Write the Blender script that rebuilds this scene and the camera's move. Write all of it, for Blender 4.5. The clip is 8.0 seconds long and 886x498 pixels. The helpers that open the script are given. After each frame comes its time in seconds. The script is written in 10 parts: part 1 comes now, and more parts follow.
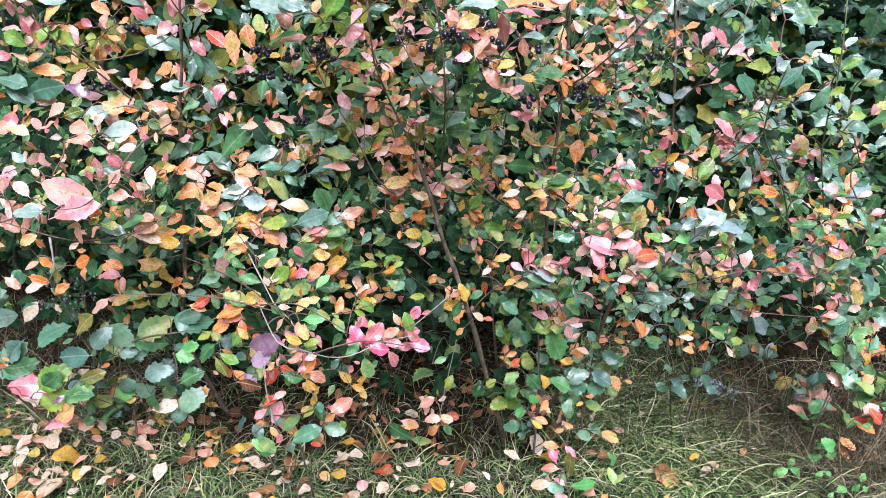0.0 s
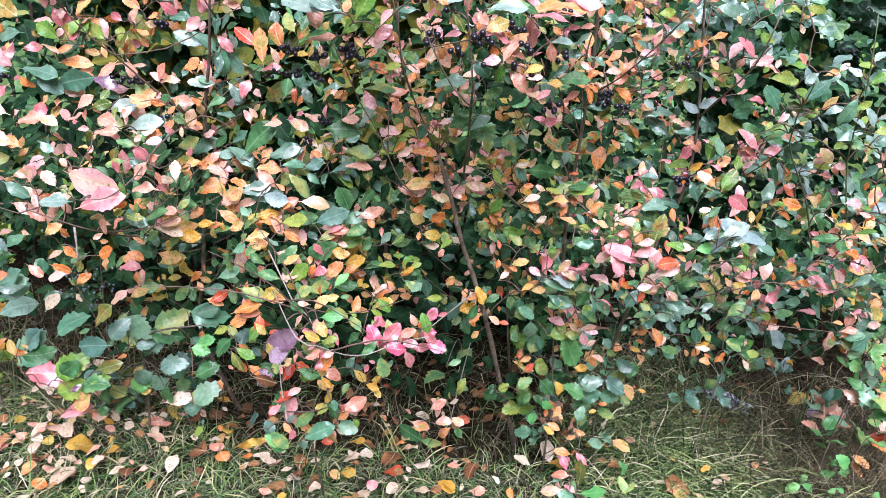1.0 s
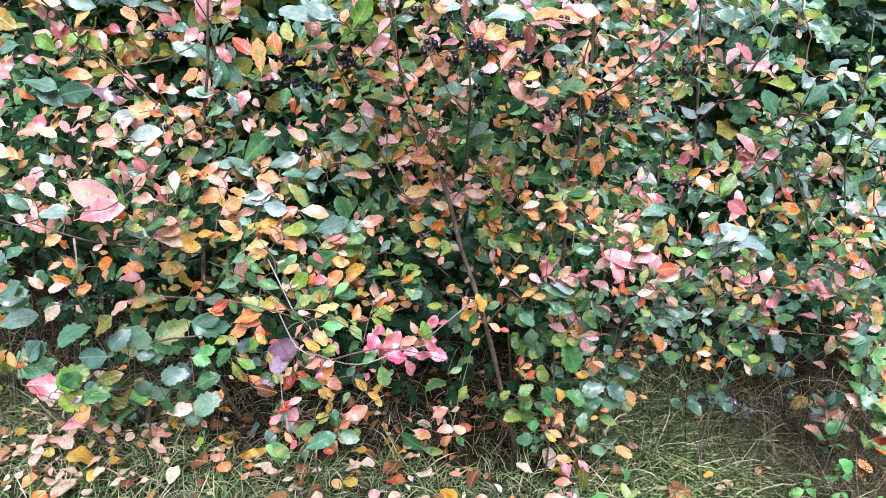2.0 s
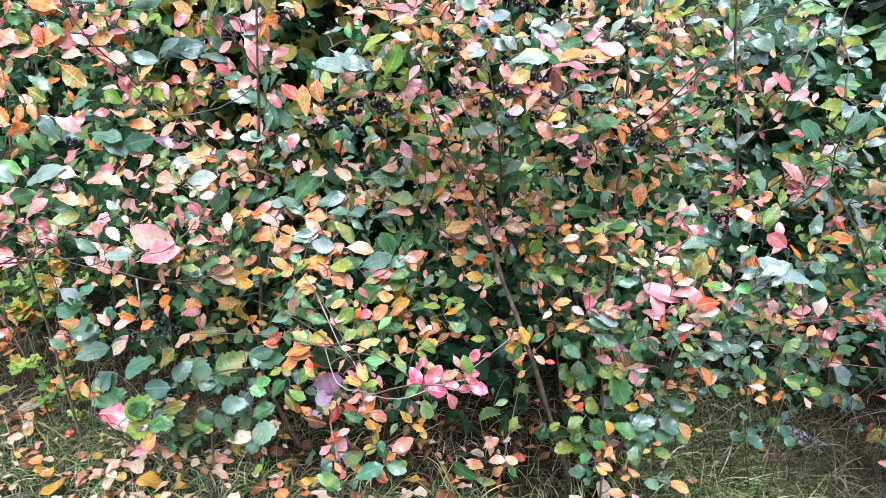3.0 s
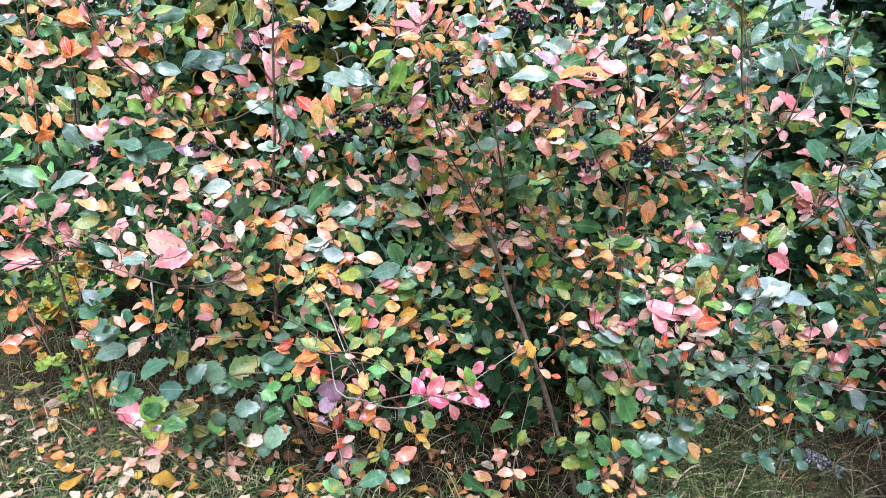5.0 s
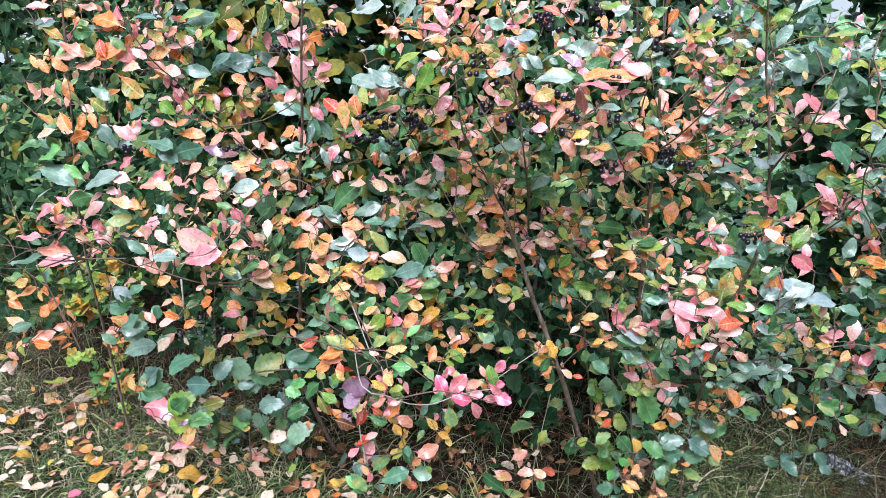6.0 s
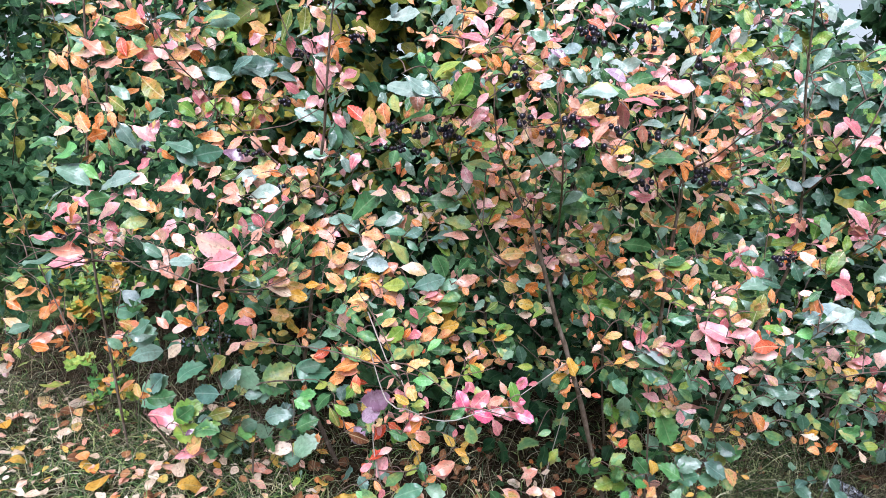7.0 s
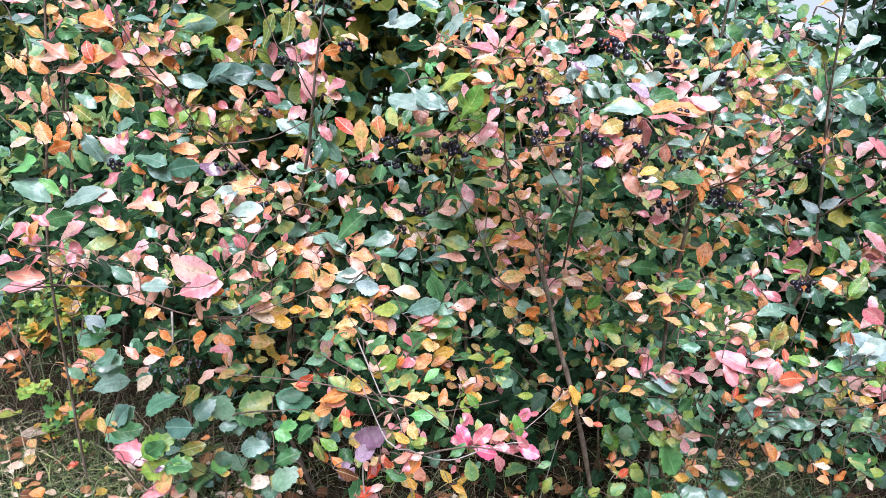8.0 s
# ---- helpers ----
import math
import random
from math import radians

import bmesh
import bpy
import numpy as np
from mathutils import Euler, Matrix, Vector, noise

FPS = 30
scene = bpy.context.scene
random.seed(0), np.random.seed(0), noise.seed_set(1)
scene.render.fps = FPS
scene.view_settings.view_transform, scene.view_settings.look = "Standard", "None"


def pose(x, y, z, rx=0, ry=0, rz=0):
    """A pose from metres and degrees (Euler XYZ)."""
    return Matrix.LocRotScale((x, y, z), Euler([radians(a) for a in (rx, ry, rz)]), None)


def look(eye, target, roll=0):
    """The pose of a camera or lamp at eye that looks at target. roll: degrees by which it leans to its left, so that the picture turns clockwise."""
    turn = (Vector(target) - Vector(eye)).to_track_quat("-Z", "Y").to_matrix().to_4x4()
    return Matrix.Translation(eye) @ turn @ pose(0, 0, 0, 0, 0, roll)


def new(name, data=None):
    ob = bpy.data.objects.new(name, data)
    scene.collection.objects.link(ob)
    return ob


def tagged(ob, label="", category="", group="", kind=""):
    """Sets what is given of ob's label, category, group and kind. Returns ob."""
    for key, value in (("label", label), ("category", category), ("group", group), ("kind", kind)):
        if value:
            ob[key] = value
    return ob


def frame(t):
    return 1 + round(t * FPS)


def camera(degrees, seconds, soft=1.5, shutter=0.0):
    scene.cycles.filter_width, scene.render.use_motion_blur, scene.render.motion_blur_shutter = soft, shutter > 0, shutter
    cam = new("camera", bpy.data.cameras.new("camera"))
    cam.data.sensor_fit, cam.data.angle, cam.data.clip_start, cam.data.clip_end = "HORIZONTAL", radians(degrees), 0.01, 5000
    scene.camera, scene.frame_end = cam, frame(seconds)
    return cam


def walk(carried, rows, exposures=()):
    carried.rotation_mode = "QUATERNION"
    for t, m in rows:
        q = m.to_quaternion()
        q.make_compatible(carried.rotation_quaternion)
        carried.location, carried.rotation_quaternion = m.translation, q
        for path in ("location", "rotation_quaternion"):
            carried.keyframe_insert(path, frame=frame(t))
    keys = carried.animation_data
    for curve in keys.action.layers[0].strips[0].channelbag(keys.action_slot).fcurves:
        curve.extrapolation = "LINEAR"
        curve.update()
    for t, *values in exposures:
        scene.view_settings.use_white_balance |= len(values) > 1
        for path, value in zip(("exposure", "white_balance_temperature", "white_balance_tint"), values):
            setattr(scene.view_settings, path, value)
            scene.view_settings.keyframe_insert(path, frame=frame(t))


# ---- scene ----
cam = camera(65.7, 8.0, soft=0.45)
PATH = [
    (0, (0.06, 0.057, 1.214), (0.008, 1.963, 0.61), 2.3),
    (0.3, (0.0581, 0.0546, 1.2123), (-0.011, 1.9583, 0.6029), 2.8),
    (0.5, (0.05, 0.053, 1.213), (-0.009, 1.96, 0.613), 3.1),
    (0.7, (0.048, 0.0487, 1.2129), (-0.0196, 1.959, 0.6246), 3.52),
    (1, (0.041, 0.051, 1.21), (-0.041, 1.959, 0.616), 3.9),
    (1.2, (0.0385, 0.0499, 1.2099), (-0.0515, 1.9596, 0.6225), 4.32),
    (2.3, (0.047, 0.053, 1.211), (-0.045, 1.969, 0.642), 2.8),
    (2.5, (0.065, 0.054, 1.224), (-0.074, 1.969, 0.666), 2.9),
    (2.7, (0.0726, 0.0498, 1.2299), (-0.1668, 1.9654, 0.7072), 2.53),
    (2.9, (0.0991, 0.0479, 1.2366), (-0.1898, 1.9643, 0.7425), 2.05),
    (3, (0.109, 0.043, 1.25), (-0.186, 1.95, 0.726), 0.7),
    (3.1, (0.1352, 0.0424, 1.2475), (-0.1656, 1.9591, 0.7618), -0.09),
    (3.2, (0.1394, 0.0367, 1.2535), (-0.1291, 1.9615, 0.7813), -0.27),
    (3.3, (0.1506, 0.0299, 1.2665), (-0.1016, 1.9579, 0.7982), 0.26),
    (3.5, (0.161, 0.025, 1.276), (-0.063, 1.957, 0.809), 1.5),
    (3.7, (0.166, 0.025, 1.2735), (-0.0481, 1.9625, 0.8259), 2.83),
    (3.8, (0.1695, 0.0249, 1.2742), (-0.0607, 1.955, 0.8035), 2.57),
    (3.9, (0.1694, 0.0417, 1.2714), (-0.0889, 1.9494, 0.7293), 2.66),
    (4, (0.166, 0.047, 1.263), (-0.103, 1.949, 0.705), 3.3),
    (4.2, (0.1614, 0.0519, 1.2623), (-0.1249, 1.9509, 0.7039), 3.6),
    (4.5, (0.159, 0.053, 1.258), (-0.145, 1.952, 0.708), 3.3),
    (4.7, (0.1653, 0.0527, 1.261), (-0.1785, 1.9554, 0.7493), 2.23),
    (5, (0.169, 0.04, 1.26), (-0.223, 1.937, 0.761), 1.3),
    (5.2, (0.1721, 0.0354, 1.2606), (-0.2682, 1.9291, 0.7918), 0.96),
    (6.3, (0.1482, 0.0137, 1.257), (-0.2882, 1.8942, 0.7344), 1.49),
    (6.5, (0.132, 0.017, 1.255), (-0.292, 1.895, 0.713), 1.6),
    (6.7, (0.1156, 0.0198, 1.25), (-0.3101, 1.9008, 0.7204), 2.11),
    (6.8, (0.1026, 0.0222, 1.2503), (-0.3181, 1.9104, 0.7425), 2.56),
    (7, (0.077, 0.022, 1.249), (-0.333, 1.926, 0.794), 3.4),
    (7.2, (0.0493, 0.0274, 1.2517), (-0.3489, 1.9422, 0.8335), 3.87),
    (7.3, (0.0328, 0.0302, 1.2471), (-0.3364, 1.9505, 0.8272), 4.1),
    (7.5, (0.015, 0.04, 1.25), (-0.294, 1.965, 0.805), 4.7),
    (7.7, (0.0039, 0.0572, 1.2547), (-0.2727, 1.9913, 0.827), 4.65),
    (7.8, (-0.0068, 0.0626, 1.259), (-0.2746, 1.9988, 0.8353), 4.73),
    (8, (-0.021, 0.105, 1.252), (-0.319, 2.037, 0.827), 4.1),
]
walk(cam, [(t, look(eye, target, roll)) for t, eye, target, roll in PATH],
     exposures=[(0, 0.82, 5600, 21), (4.2, 0.76, 5600, 21), (6.5, 0.71, 5600, 21), (8, 0.77, 5600, 21)])

# ---- light: a bright overcast autumn day ----
world = bpy.data.worlds.new("overcast_sky")
scene.world = world
world.use_nodes = True
wn, wl = world.node_tree.nodes, world.node_tree.links
sky = wn.new("ShaderNodeTexSky")
sky.sky_type = "NISHITA"
sky.sun_disc = False
sky.sun_elevation, sky.sun_rotation = radians(48), radians(172.6)
sky.air_density, sky.dust_density, sky.ozone_density = 1.0, 6.0, 1.0
veil = wn.new("ShaderNodeMixRGB")          # cloud veil: takes most of the blue out of the sky
veil.inputs["Fac"].default_value = 0.92
veil.inputs[2].default_value = (11.3, 12.4, 11.8, 1)
wl.new(sky.outputs[0], veil.inputs[1])
wl.new(veil.outputs[0], wn["Background"].inputs["Color"])
wn["Background"].inputs["Strength"].default_value = 0.042

sun = new("sun", bpy.data.lights.new("sun", "SUN"))
sun.data.energy, sun.data.angle, sun.data.color = 5.0, radians(42), (1.0, 0.98, 0.95)
sun.matrix_world = look((0.4, -3.1, 3.5), (0, 0, 0))

# ---- materials ----
MATS = {}


def nodes_of(mat):
    mat.use_nodes = True
    return mat.node_tree.nodes, mat.node_tree.links, mat.node_tree.nodes["Principled BSDF"]


def chance(n, l):
    """One random number for a leaf, whether it is an object or an island of a joined mesh."""
    info, geo = n.new("ShaderNodeObjectInfo"), n.new("ShaderNodeNewGeometry")
    add = n.new("ShaderNodeMath")
    l.new(info.outputs["Random"], add.inputs[0])
    l.new(geo.outputs["Random Per Island"], add.inputs[1])
    fract = n.new("ShaderNodeMath")
    fract.operation = "FRACT"
    l.new(add.outputs[0], fract.inputs[0])
    return fract.outputs[0]


def ramp(n, l, fac, stops):
    r = n.new("ShaderNodeValToRGB")
    els = r.color_ramp.elements
    while len(els) < len(stops):
        els.new(0.5)
    for e, (p, c) in zip(els, stops):
        e.position, e.color = p, (*c, 1)
    l.new(fac, r.inputs[0])
    return r.outputs[0]


def math_node(n, l, op, a, b):
    m = n.new("ShaderNodeMath")
    m.operation = op
    for k, v in enumerate((a, b)):
        if isinstance(v, (int, float)):
            m.inputs[k].default_value = v
        elif v is not None:
            l.new(v, m.inputs[k])
    return m.outputs[0]


def leaf_material(name, stops, rough=0.38, glow=0.16, mottle=0.5, vein=(0.75, 0.7, 0.45), spots=0.5, sheen=0.5):
    """A leaf: colour from a ramp by leaf and by blotches within it, paler ribs, brown specks, light let through."""
    mat = bpy.data.materials.new(name)
    n, l, p = nodes_of(mat)
    rnd = chance(n, l)
    uv = n.new("ShaderNodeUVMap")
    shift = n.new("ShaderNodeVectorMath")
    shift.operation = "ADD"
    off = n.new("ShaderNodeCombineXYZ")
    l.new(math_node(n, l, "MULTIPLY", rnd, 37.0), off.inputs[0])
    l.new(math_node(n, l, "MULTIPLY", rnd, 91.0), off.inputs[1])
    l.new(uv.outputs[0], shift.inputs[0])
    l.new(off.outputs[0], shift.inputs[1])
    blot = n.new("ShaderNodeTexNoise")
    blot.inputs["Scale"].default_value, blot.inputs["Detail"].default_value = 2.2, 3.0
    l.new(shift.outputs[0], blot.inputs["Vector"])
    f = math_node(n, l, "SUBTRACT", blot.outputs[0], 0.5)
    f = math_node(n, l, "MULTIPLY", f, mottle * 3.2)
    f = math_node(n, l, "ADD", f, rnd)
    # ribs: the midrib at v = 0.5 and slanting side veins; the colour also turns from the rib to the rim
    sep = n.new("ShaderNodeSeparateXYZ")
    l.new(uv.outputs[0], sep.inputs[0])
    v = math_node(n, l, "ABSOLUTE", math_node(n, l, "SUBTRACT", sep.outputs[1], 0.5), 0)
    other = math_node(n, l, "SUBTRACT", math_node(n, l, "FRACT", math_node(n, l, "MULTIPLY", rnd, 13.7), 0), 0.5)
    rim = math_node(n, l, "MULTIPLY", math_node(n, l, "SUBTRACT", v, 0.13), other)
    f = math_node(n, l, "ADD", f, math_node(n, l, "MULTIPLY", rim, mottle * 7.0))
    tip = math_node(n, l, "MULTIPLY", math_node(n, l, "SUBTRACT", sep.outputs[0], 0.5), other)
    f = math_node(n, l, "ADD", f, math_node(n, l, "MULTIPLY", tip, mottle * 1.2))
    col = ramp(n, l, f, stops)
    mid = math_node(n, l, "LESS_THAN", v, 0.017)
    slant = math_node(n, l, "SUBTRACT", sep.outputs[0], math_node(n, l, "MULTIPLY", v, 0.55))
    wav = math_node(n, l, "SINE", math_node(n, l, "MULTIPLY", slant, 44.0), 0)
    side = math_node(n, l, "MULTIPLY", math_node(n, l, "GREATER_THAN", wav, 0.93), 0.3)
    rib = math_node(n, l, "MULTIPLY", math_node(n, l, "MAXIMUM", mid, side), 0.34)
    mix = n.new("ShaderNodeMixRGB")
    l.new(rib, mix.inputs["Fac"])
    l.new(col, mix.inputs[1])
    mix.inputs[2].default_value = (*vein, 1)
    # specks of rust and holes gone brown
    vor = n.new("ShaderNodeTexNoise")
    vor.inputs["Scale"].default_value, vor.inputs["Detail"].default_value = 11.0, 1.0
    l.new(shift.outputs[0], vor.inputs["Vector"])
    fleck = math_node(n, l, "MULTIPLY", math_node(n, l, "GREATER_THAN", vor.outputs[0], 0.635), spots)
    mix2 = n.new("ShaderNodeMixRGB")
    l.new(fleck, mix2.inputs["Fac"])
    l.new(mix.outputs[0], mix2.inputs[1])
    mix2.inputs[2].default_value = (0.09, 0.035, 0.015, 1)
    # uneven tone: patches and a fine grain over the blade
    tone = n.new("ShaderNodeTexNoise")
    tone.inputs["Scale"].default_value, tone.inputs["Detail"].default_value, tone.inputs["Roughness"].default_value = 6.5, 5.0, 0.75
    l.new(shift.outputs[0], tone.inputs["Vector"])
    hue = n.new("ShaderNodeHueSaturation")
    l.new(mix2.outputs[0], hue.inputs["Color"])
    l.new(math_node(n, l, "ADD", math_node(n, l, "MULTIPLY", tone.outputs[0], 1.35), 0.32), hue.inputs["Value"])
    blade = hue.outputs[0]
    l.new(blade, p.inputs["Base Color"])
    rr = math_node(n, l, "ADD", math_node(n, l, "MULTIPLY", blot.outputs[0], 0.22), rough - 0.1)
    l.new(rr, p.inputs["Roughness"])
    p.inputs["Specular IOR Level"].default_value = sheen
    p.inputs["Coat Weight"].default_value, p.inputs["Coat Roughness"].default_value = max(0.0, sheen - 0.55) * 0.6, 0.3
    bump = n.new("ShaderNodeBump")
    bump.inputs["Strength"].default_value, bump.inputs["Distance"].default_value = 0.5 if sheen < 0.6 else 0.28, 0.0018
    l.new(math_node(n, l, "ADD", math_node(n, l, "MULTIPLY", wav, 0.1), vor.outputs[0]), bump.inputs["Height"])
    l.new(bump.outputs[0], p.inputs["Normal"])
    tr = n.new("ShaderNodeBsdfTranslucent")
    l.new(blade, tr.inputs["Color"])
    both = n.new("ShaderNodeMixShader")
    both.inputs[0].default_value = glow
    l.new(p.outputs[0], both.inputs[1])
    l.new(tr.outputs[0], both.inputs[2])
    l.new(both.outputs[0], n["Material Output"].inputs["Surface"])
    MATS[name] = mat
    return mat


leaf_material("green", [(0.0, (0.035, 0.105, 0.035)), (0.35, (0.065, 0.175, 0.06)), (0.6, (0.11, 0.235, 0.09)), (0.8, (0.18, 0.29, 0.1)), (1.0, (0.34, 0.34, 0.1))], rough=0.34, vein=(0.25, 0.35, 0.18), spots=0.25, sheen=0.35)
leaf_material("grey_green", [(0.0, (0.055, 0.14, 0.085)), (0.5, (0.1, 0.2, 0.13)), (1.0, (0.18, 0.28, 0.2))], rough=0.3, vein=(0.3, 0.4, 0.32), spots=0.15, sheen=0.65)
leaf_material("lime", [(0.0, (0.09, 0.22, 0.035)), (0.5, (0.17, 0.29, 0.045)), (1.0, (0.3, 0.34, 0.06))], vein=(0.4, 0.45, 0.18), spots=0.3, sheen=0.35)
leaf_material("fresh", [(0.0, (0.07, 0.26, 0.06)), (0.5, (0.11, 0.33, 0.09)), (1.0, (0.17, 0.38, 0.1))], vein=(0.3, 0.5, 0.25), spots=0.1)
leaf_material("bright_green", [(0.0, (0.07, 0.2, 0.065)), (0.4, (0.11, 0.29, 0.09)), (0.7, (0.17, 0.34, 0.11)), (1.0, (0.32, 0.38, 0.11))], rough=0.34, vein=(0.3, 0.42, 0.2), spots=0.2, glow=0.25, sheen=0.4)
leaf_material("jade", [(0.0, (0.08, 0.21, 0.12)), (0.5, (0.14, 0.3, 0.17)), (1.0, (0.24, 0.38, 0.24))], rough=0.32, vein=(0.3, 0.45, 0.3), spots=0.15, glow=0.2, sheen=0.6)
leaf_material("olive", [(0.0, (0.1, 0.17, 0.035)), (0.45, (0.22, 0.23, 0.05)), (0.75, (0.42, 0.24, 0.06)), (1.0, (0.55, 0.17, 0.07))], mottle=0.55, sheen=0.35)
leaf_material("orange", [(0.0, (0.62, 0.17, 0.03)), (0.3, (0.74, 0.29, 0.08)), (0.58, (0.77, 0.33, 0.16)), (0.82, (0.74, 0.43, 0.16)), (0.94, (0.68, 0.42, 0.14)), (1.0, (0.5, 0.36, 0.1))], mottle=0.5, glow=0.28, sheen=0.45)
leaf_material("salmon", [(0.0, (0.68, 0.24, 0.15)), (0.35, (0.74, 0.35, 0.25)), (0.7, (0.77, 0.46, 0.36)), (0.9, (0.74, 0.46, 0.26)), (1.0, (0.6, 0.42, 0.18))], rough=0.34, spots=0.35, glow=0.28, sheen=0.85)
# shiny green leaf, base paled to put the sky's reflection into the colour
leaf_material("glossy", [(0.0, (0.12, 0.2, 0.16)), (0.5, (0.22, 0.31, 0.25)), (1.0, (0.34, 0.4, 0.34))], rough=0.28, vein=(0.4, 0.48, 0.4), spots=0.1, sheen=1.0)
# whitish underside, its base also raised for reflected sky
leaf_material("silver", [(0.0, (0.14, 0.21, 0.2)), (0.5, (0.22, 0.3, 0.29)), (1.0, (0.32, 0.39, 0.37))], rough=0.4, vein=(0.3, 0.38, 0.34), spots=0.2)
leaf_material("red", [(0.0, (0.52, 0.05, 0.02)), (0.5, (0.62, 0.1, 0.04)), (1.0, (0.68, 0.15, 0.07))], glow=0.28)
leaf_material("pink", [(0.0, (0.63, 0.16, 0.19)), (0.4, (0.74, 0.28, 0.3)), (0.7, (0.78, 0.4, 0.41)), (1.0, (0.75, 0.46, 0.37))], rough=0.34, spots=0.3, glow=0.28, sheen=0.95)
leaf_material("magenta", [(0.0, (0.6, 0.08, 0.17)), (0.6, (0.7, 0.17, 0.27)), (1.0, (0.75, 0.3, 0.36))], rough=0.34, sheen=0.8, spots=0.3, glow=0.28)
leaf_material("yellow", [(0.0, (0.6, 0.3, 0.03)), (0.5, (0.66, 0.38, 0.06)), (0.85, (0.58, 0.38, 0.07)), (1.0, (0.4, 0.33, 0.07))], mottle=0.4, glow=0.28, sheen=0.35)
leaf_material("purple", [(0.0, (0.13, 0.06, 0.1)), (0.4, (0.22, 0.12, 0.18)), (1.0, (0.4, 0.28, 0.36))], rough=0.26, vein=(0.2, 0.1, 0.14), spots=0.2, sheen=1.0)
leaf_material("blue_green", [(0.0, (0.065, 0.15, 0.115)), (0.5, (0.12, 0.23, 0.175)), (1.0, (0.21, 0.33, 0.25))], rough=0.36, vein=(0.4, 0.52, 0.45), spots=0.3, sheen=0.7)
leaf_material("pale", [(0.0, (0.46, 0.33, 0.22)), (0.5, (0.58, 0.44, 0.32)), (1.0, (0.66, 0.55, 0.43))], rough=0.5)
leaf_material("brown", [(0.0, (0.12, 0.045, 0.02)), (0.5, (0.22, 0.09, 0.035)), (1.0, (0.36, 0.17, 0.07))], rough=0.55, sheen=0.2)
# green leaf with the shade of bush depths and hedge put into its colour
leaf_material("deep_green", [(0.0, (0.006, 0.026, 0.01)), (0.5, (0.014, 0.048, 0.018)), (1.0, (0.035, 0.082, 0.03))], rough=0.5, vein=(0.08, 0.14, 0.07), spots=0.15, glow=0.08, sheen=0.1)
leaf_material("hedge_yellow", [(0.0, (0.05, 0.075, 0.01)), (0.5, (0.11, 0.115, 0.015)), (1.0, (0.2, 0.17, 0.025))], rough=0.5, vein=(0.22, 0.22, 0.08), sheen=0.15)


def plain_material(name, stops, scale, rough=0.8, bump=0.5, stretch=(1, 1, 1), sheen=0.15):
    mat = bpy.data.materials.new(name)
    n, l, p = nodes_of(mat)
    tc, mp, no = n.new("ShaderNodeTexCoord"), n.new("ShaderNodeMapping"), n.new("ShaderNodeTexNoise")
    mp.inputs["Scale"].default_value = stretch
    l.new(tc.outputs["Object"], mp.inputs[0])
    l.new(mp.outputs[0], no.inputs["Vector"])
    no.inputs["Scale"].default_value, no.inputs["Detail"].default_value = scale, 7.0
    no.inputs["Roughness"].default_value = 0.65
    l.new(ramp(n, l, no.outputs[0], stops), p.inputs["Base Color"])
    p.inputs["Roughness"].default_value, p.inputs["Specular IOR Level"].default_value = rough, sheen
    b = n.new("ShaderNodeBump")
    b.inputs["Strength"].default_value, b.inputs["Distance"].default_value = bump, 0.01
    l.new(no.outputs[0], b.inputs["Height"])
    l.new(b.outputs[0], p.inputs["Normal"])
    MATS[name] = mat
    return mat


plain_material("bark", [(0.3, (0.06, 0.042, 0.03)), (0.48, (0.15, 0.112, 0.082)), (0.6, (0.21, 0.17, 0.135)), (0.72, (0.36, 0.32, 0.27))], 75, 0.8, 1.0, (1, 1, 0.3))
plain_material("twig_bark", [(0.3, (0.07, 0.045, 0.035)), (0.55, (0.15, 0.1, 0.08)), (0.75, (0.27, 0.2, 0.165))], 90, 0.55, 0.3)
plain_material("dead_bark", [(0.3, (0.2, 0.17, 0.14)), (0.6, (0.38, 0.34, 0.3)), (0.8, (0.5, 0.46, 0.42))], 90, 0.7, 0.3)
plain_material("green_bark", [(0.3, (0.06, 0.09, 0.04)), (0.55, (0.13, 0.16, 0.08)), (0.75, (0.2, 0.21, 0.13))], 90, 0.55, 0.3)
plain_material("lawn", [(0.35, (0.03, 0.06, 0.02)), (0.5, (0.075, 0.125, 0.04)), (0.62, (0.16, 0.2, 0.085))], 14, 0.9, 0.8, sheen=0.0)
plain_material("wrapper", [(0.42, (0.05, 0.05, 0.06)), (0.5, (0.35, 0.38, 0.45)), (0.58, (0.75, 0.77, 0.8))], 70, 0.35, 0.2, sheen=0.5)


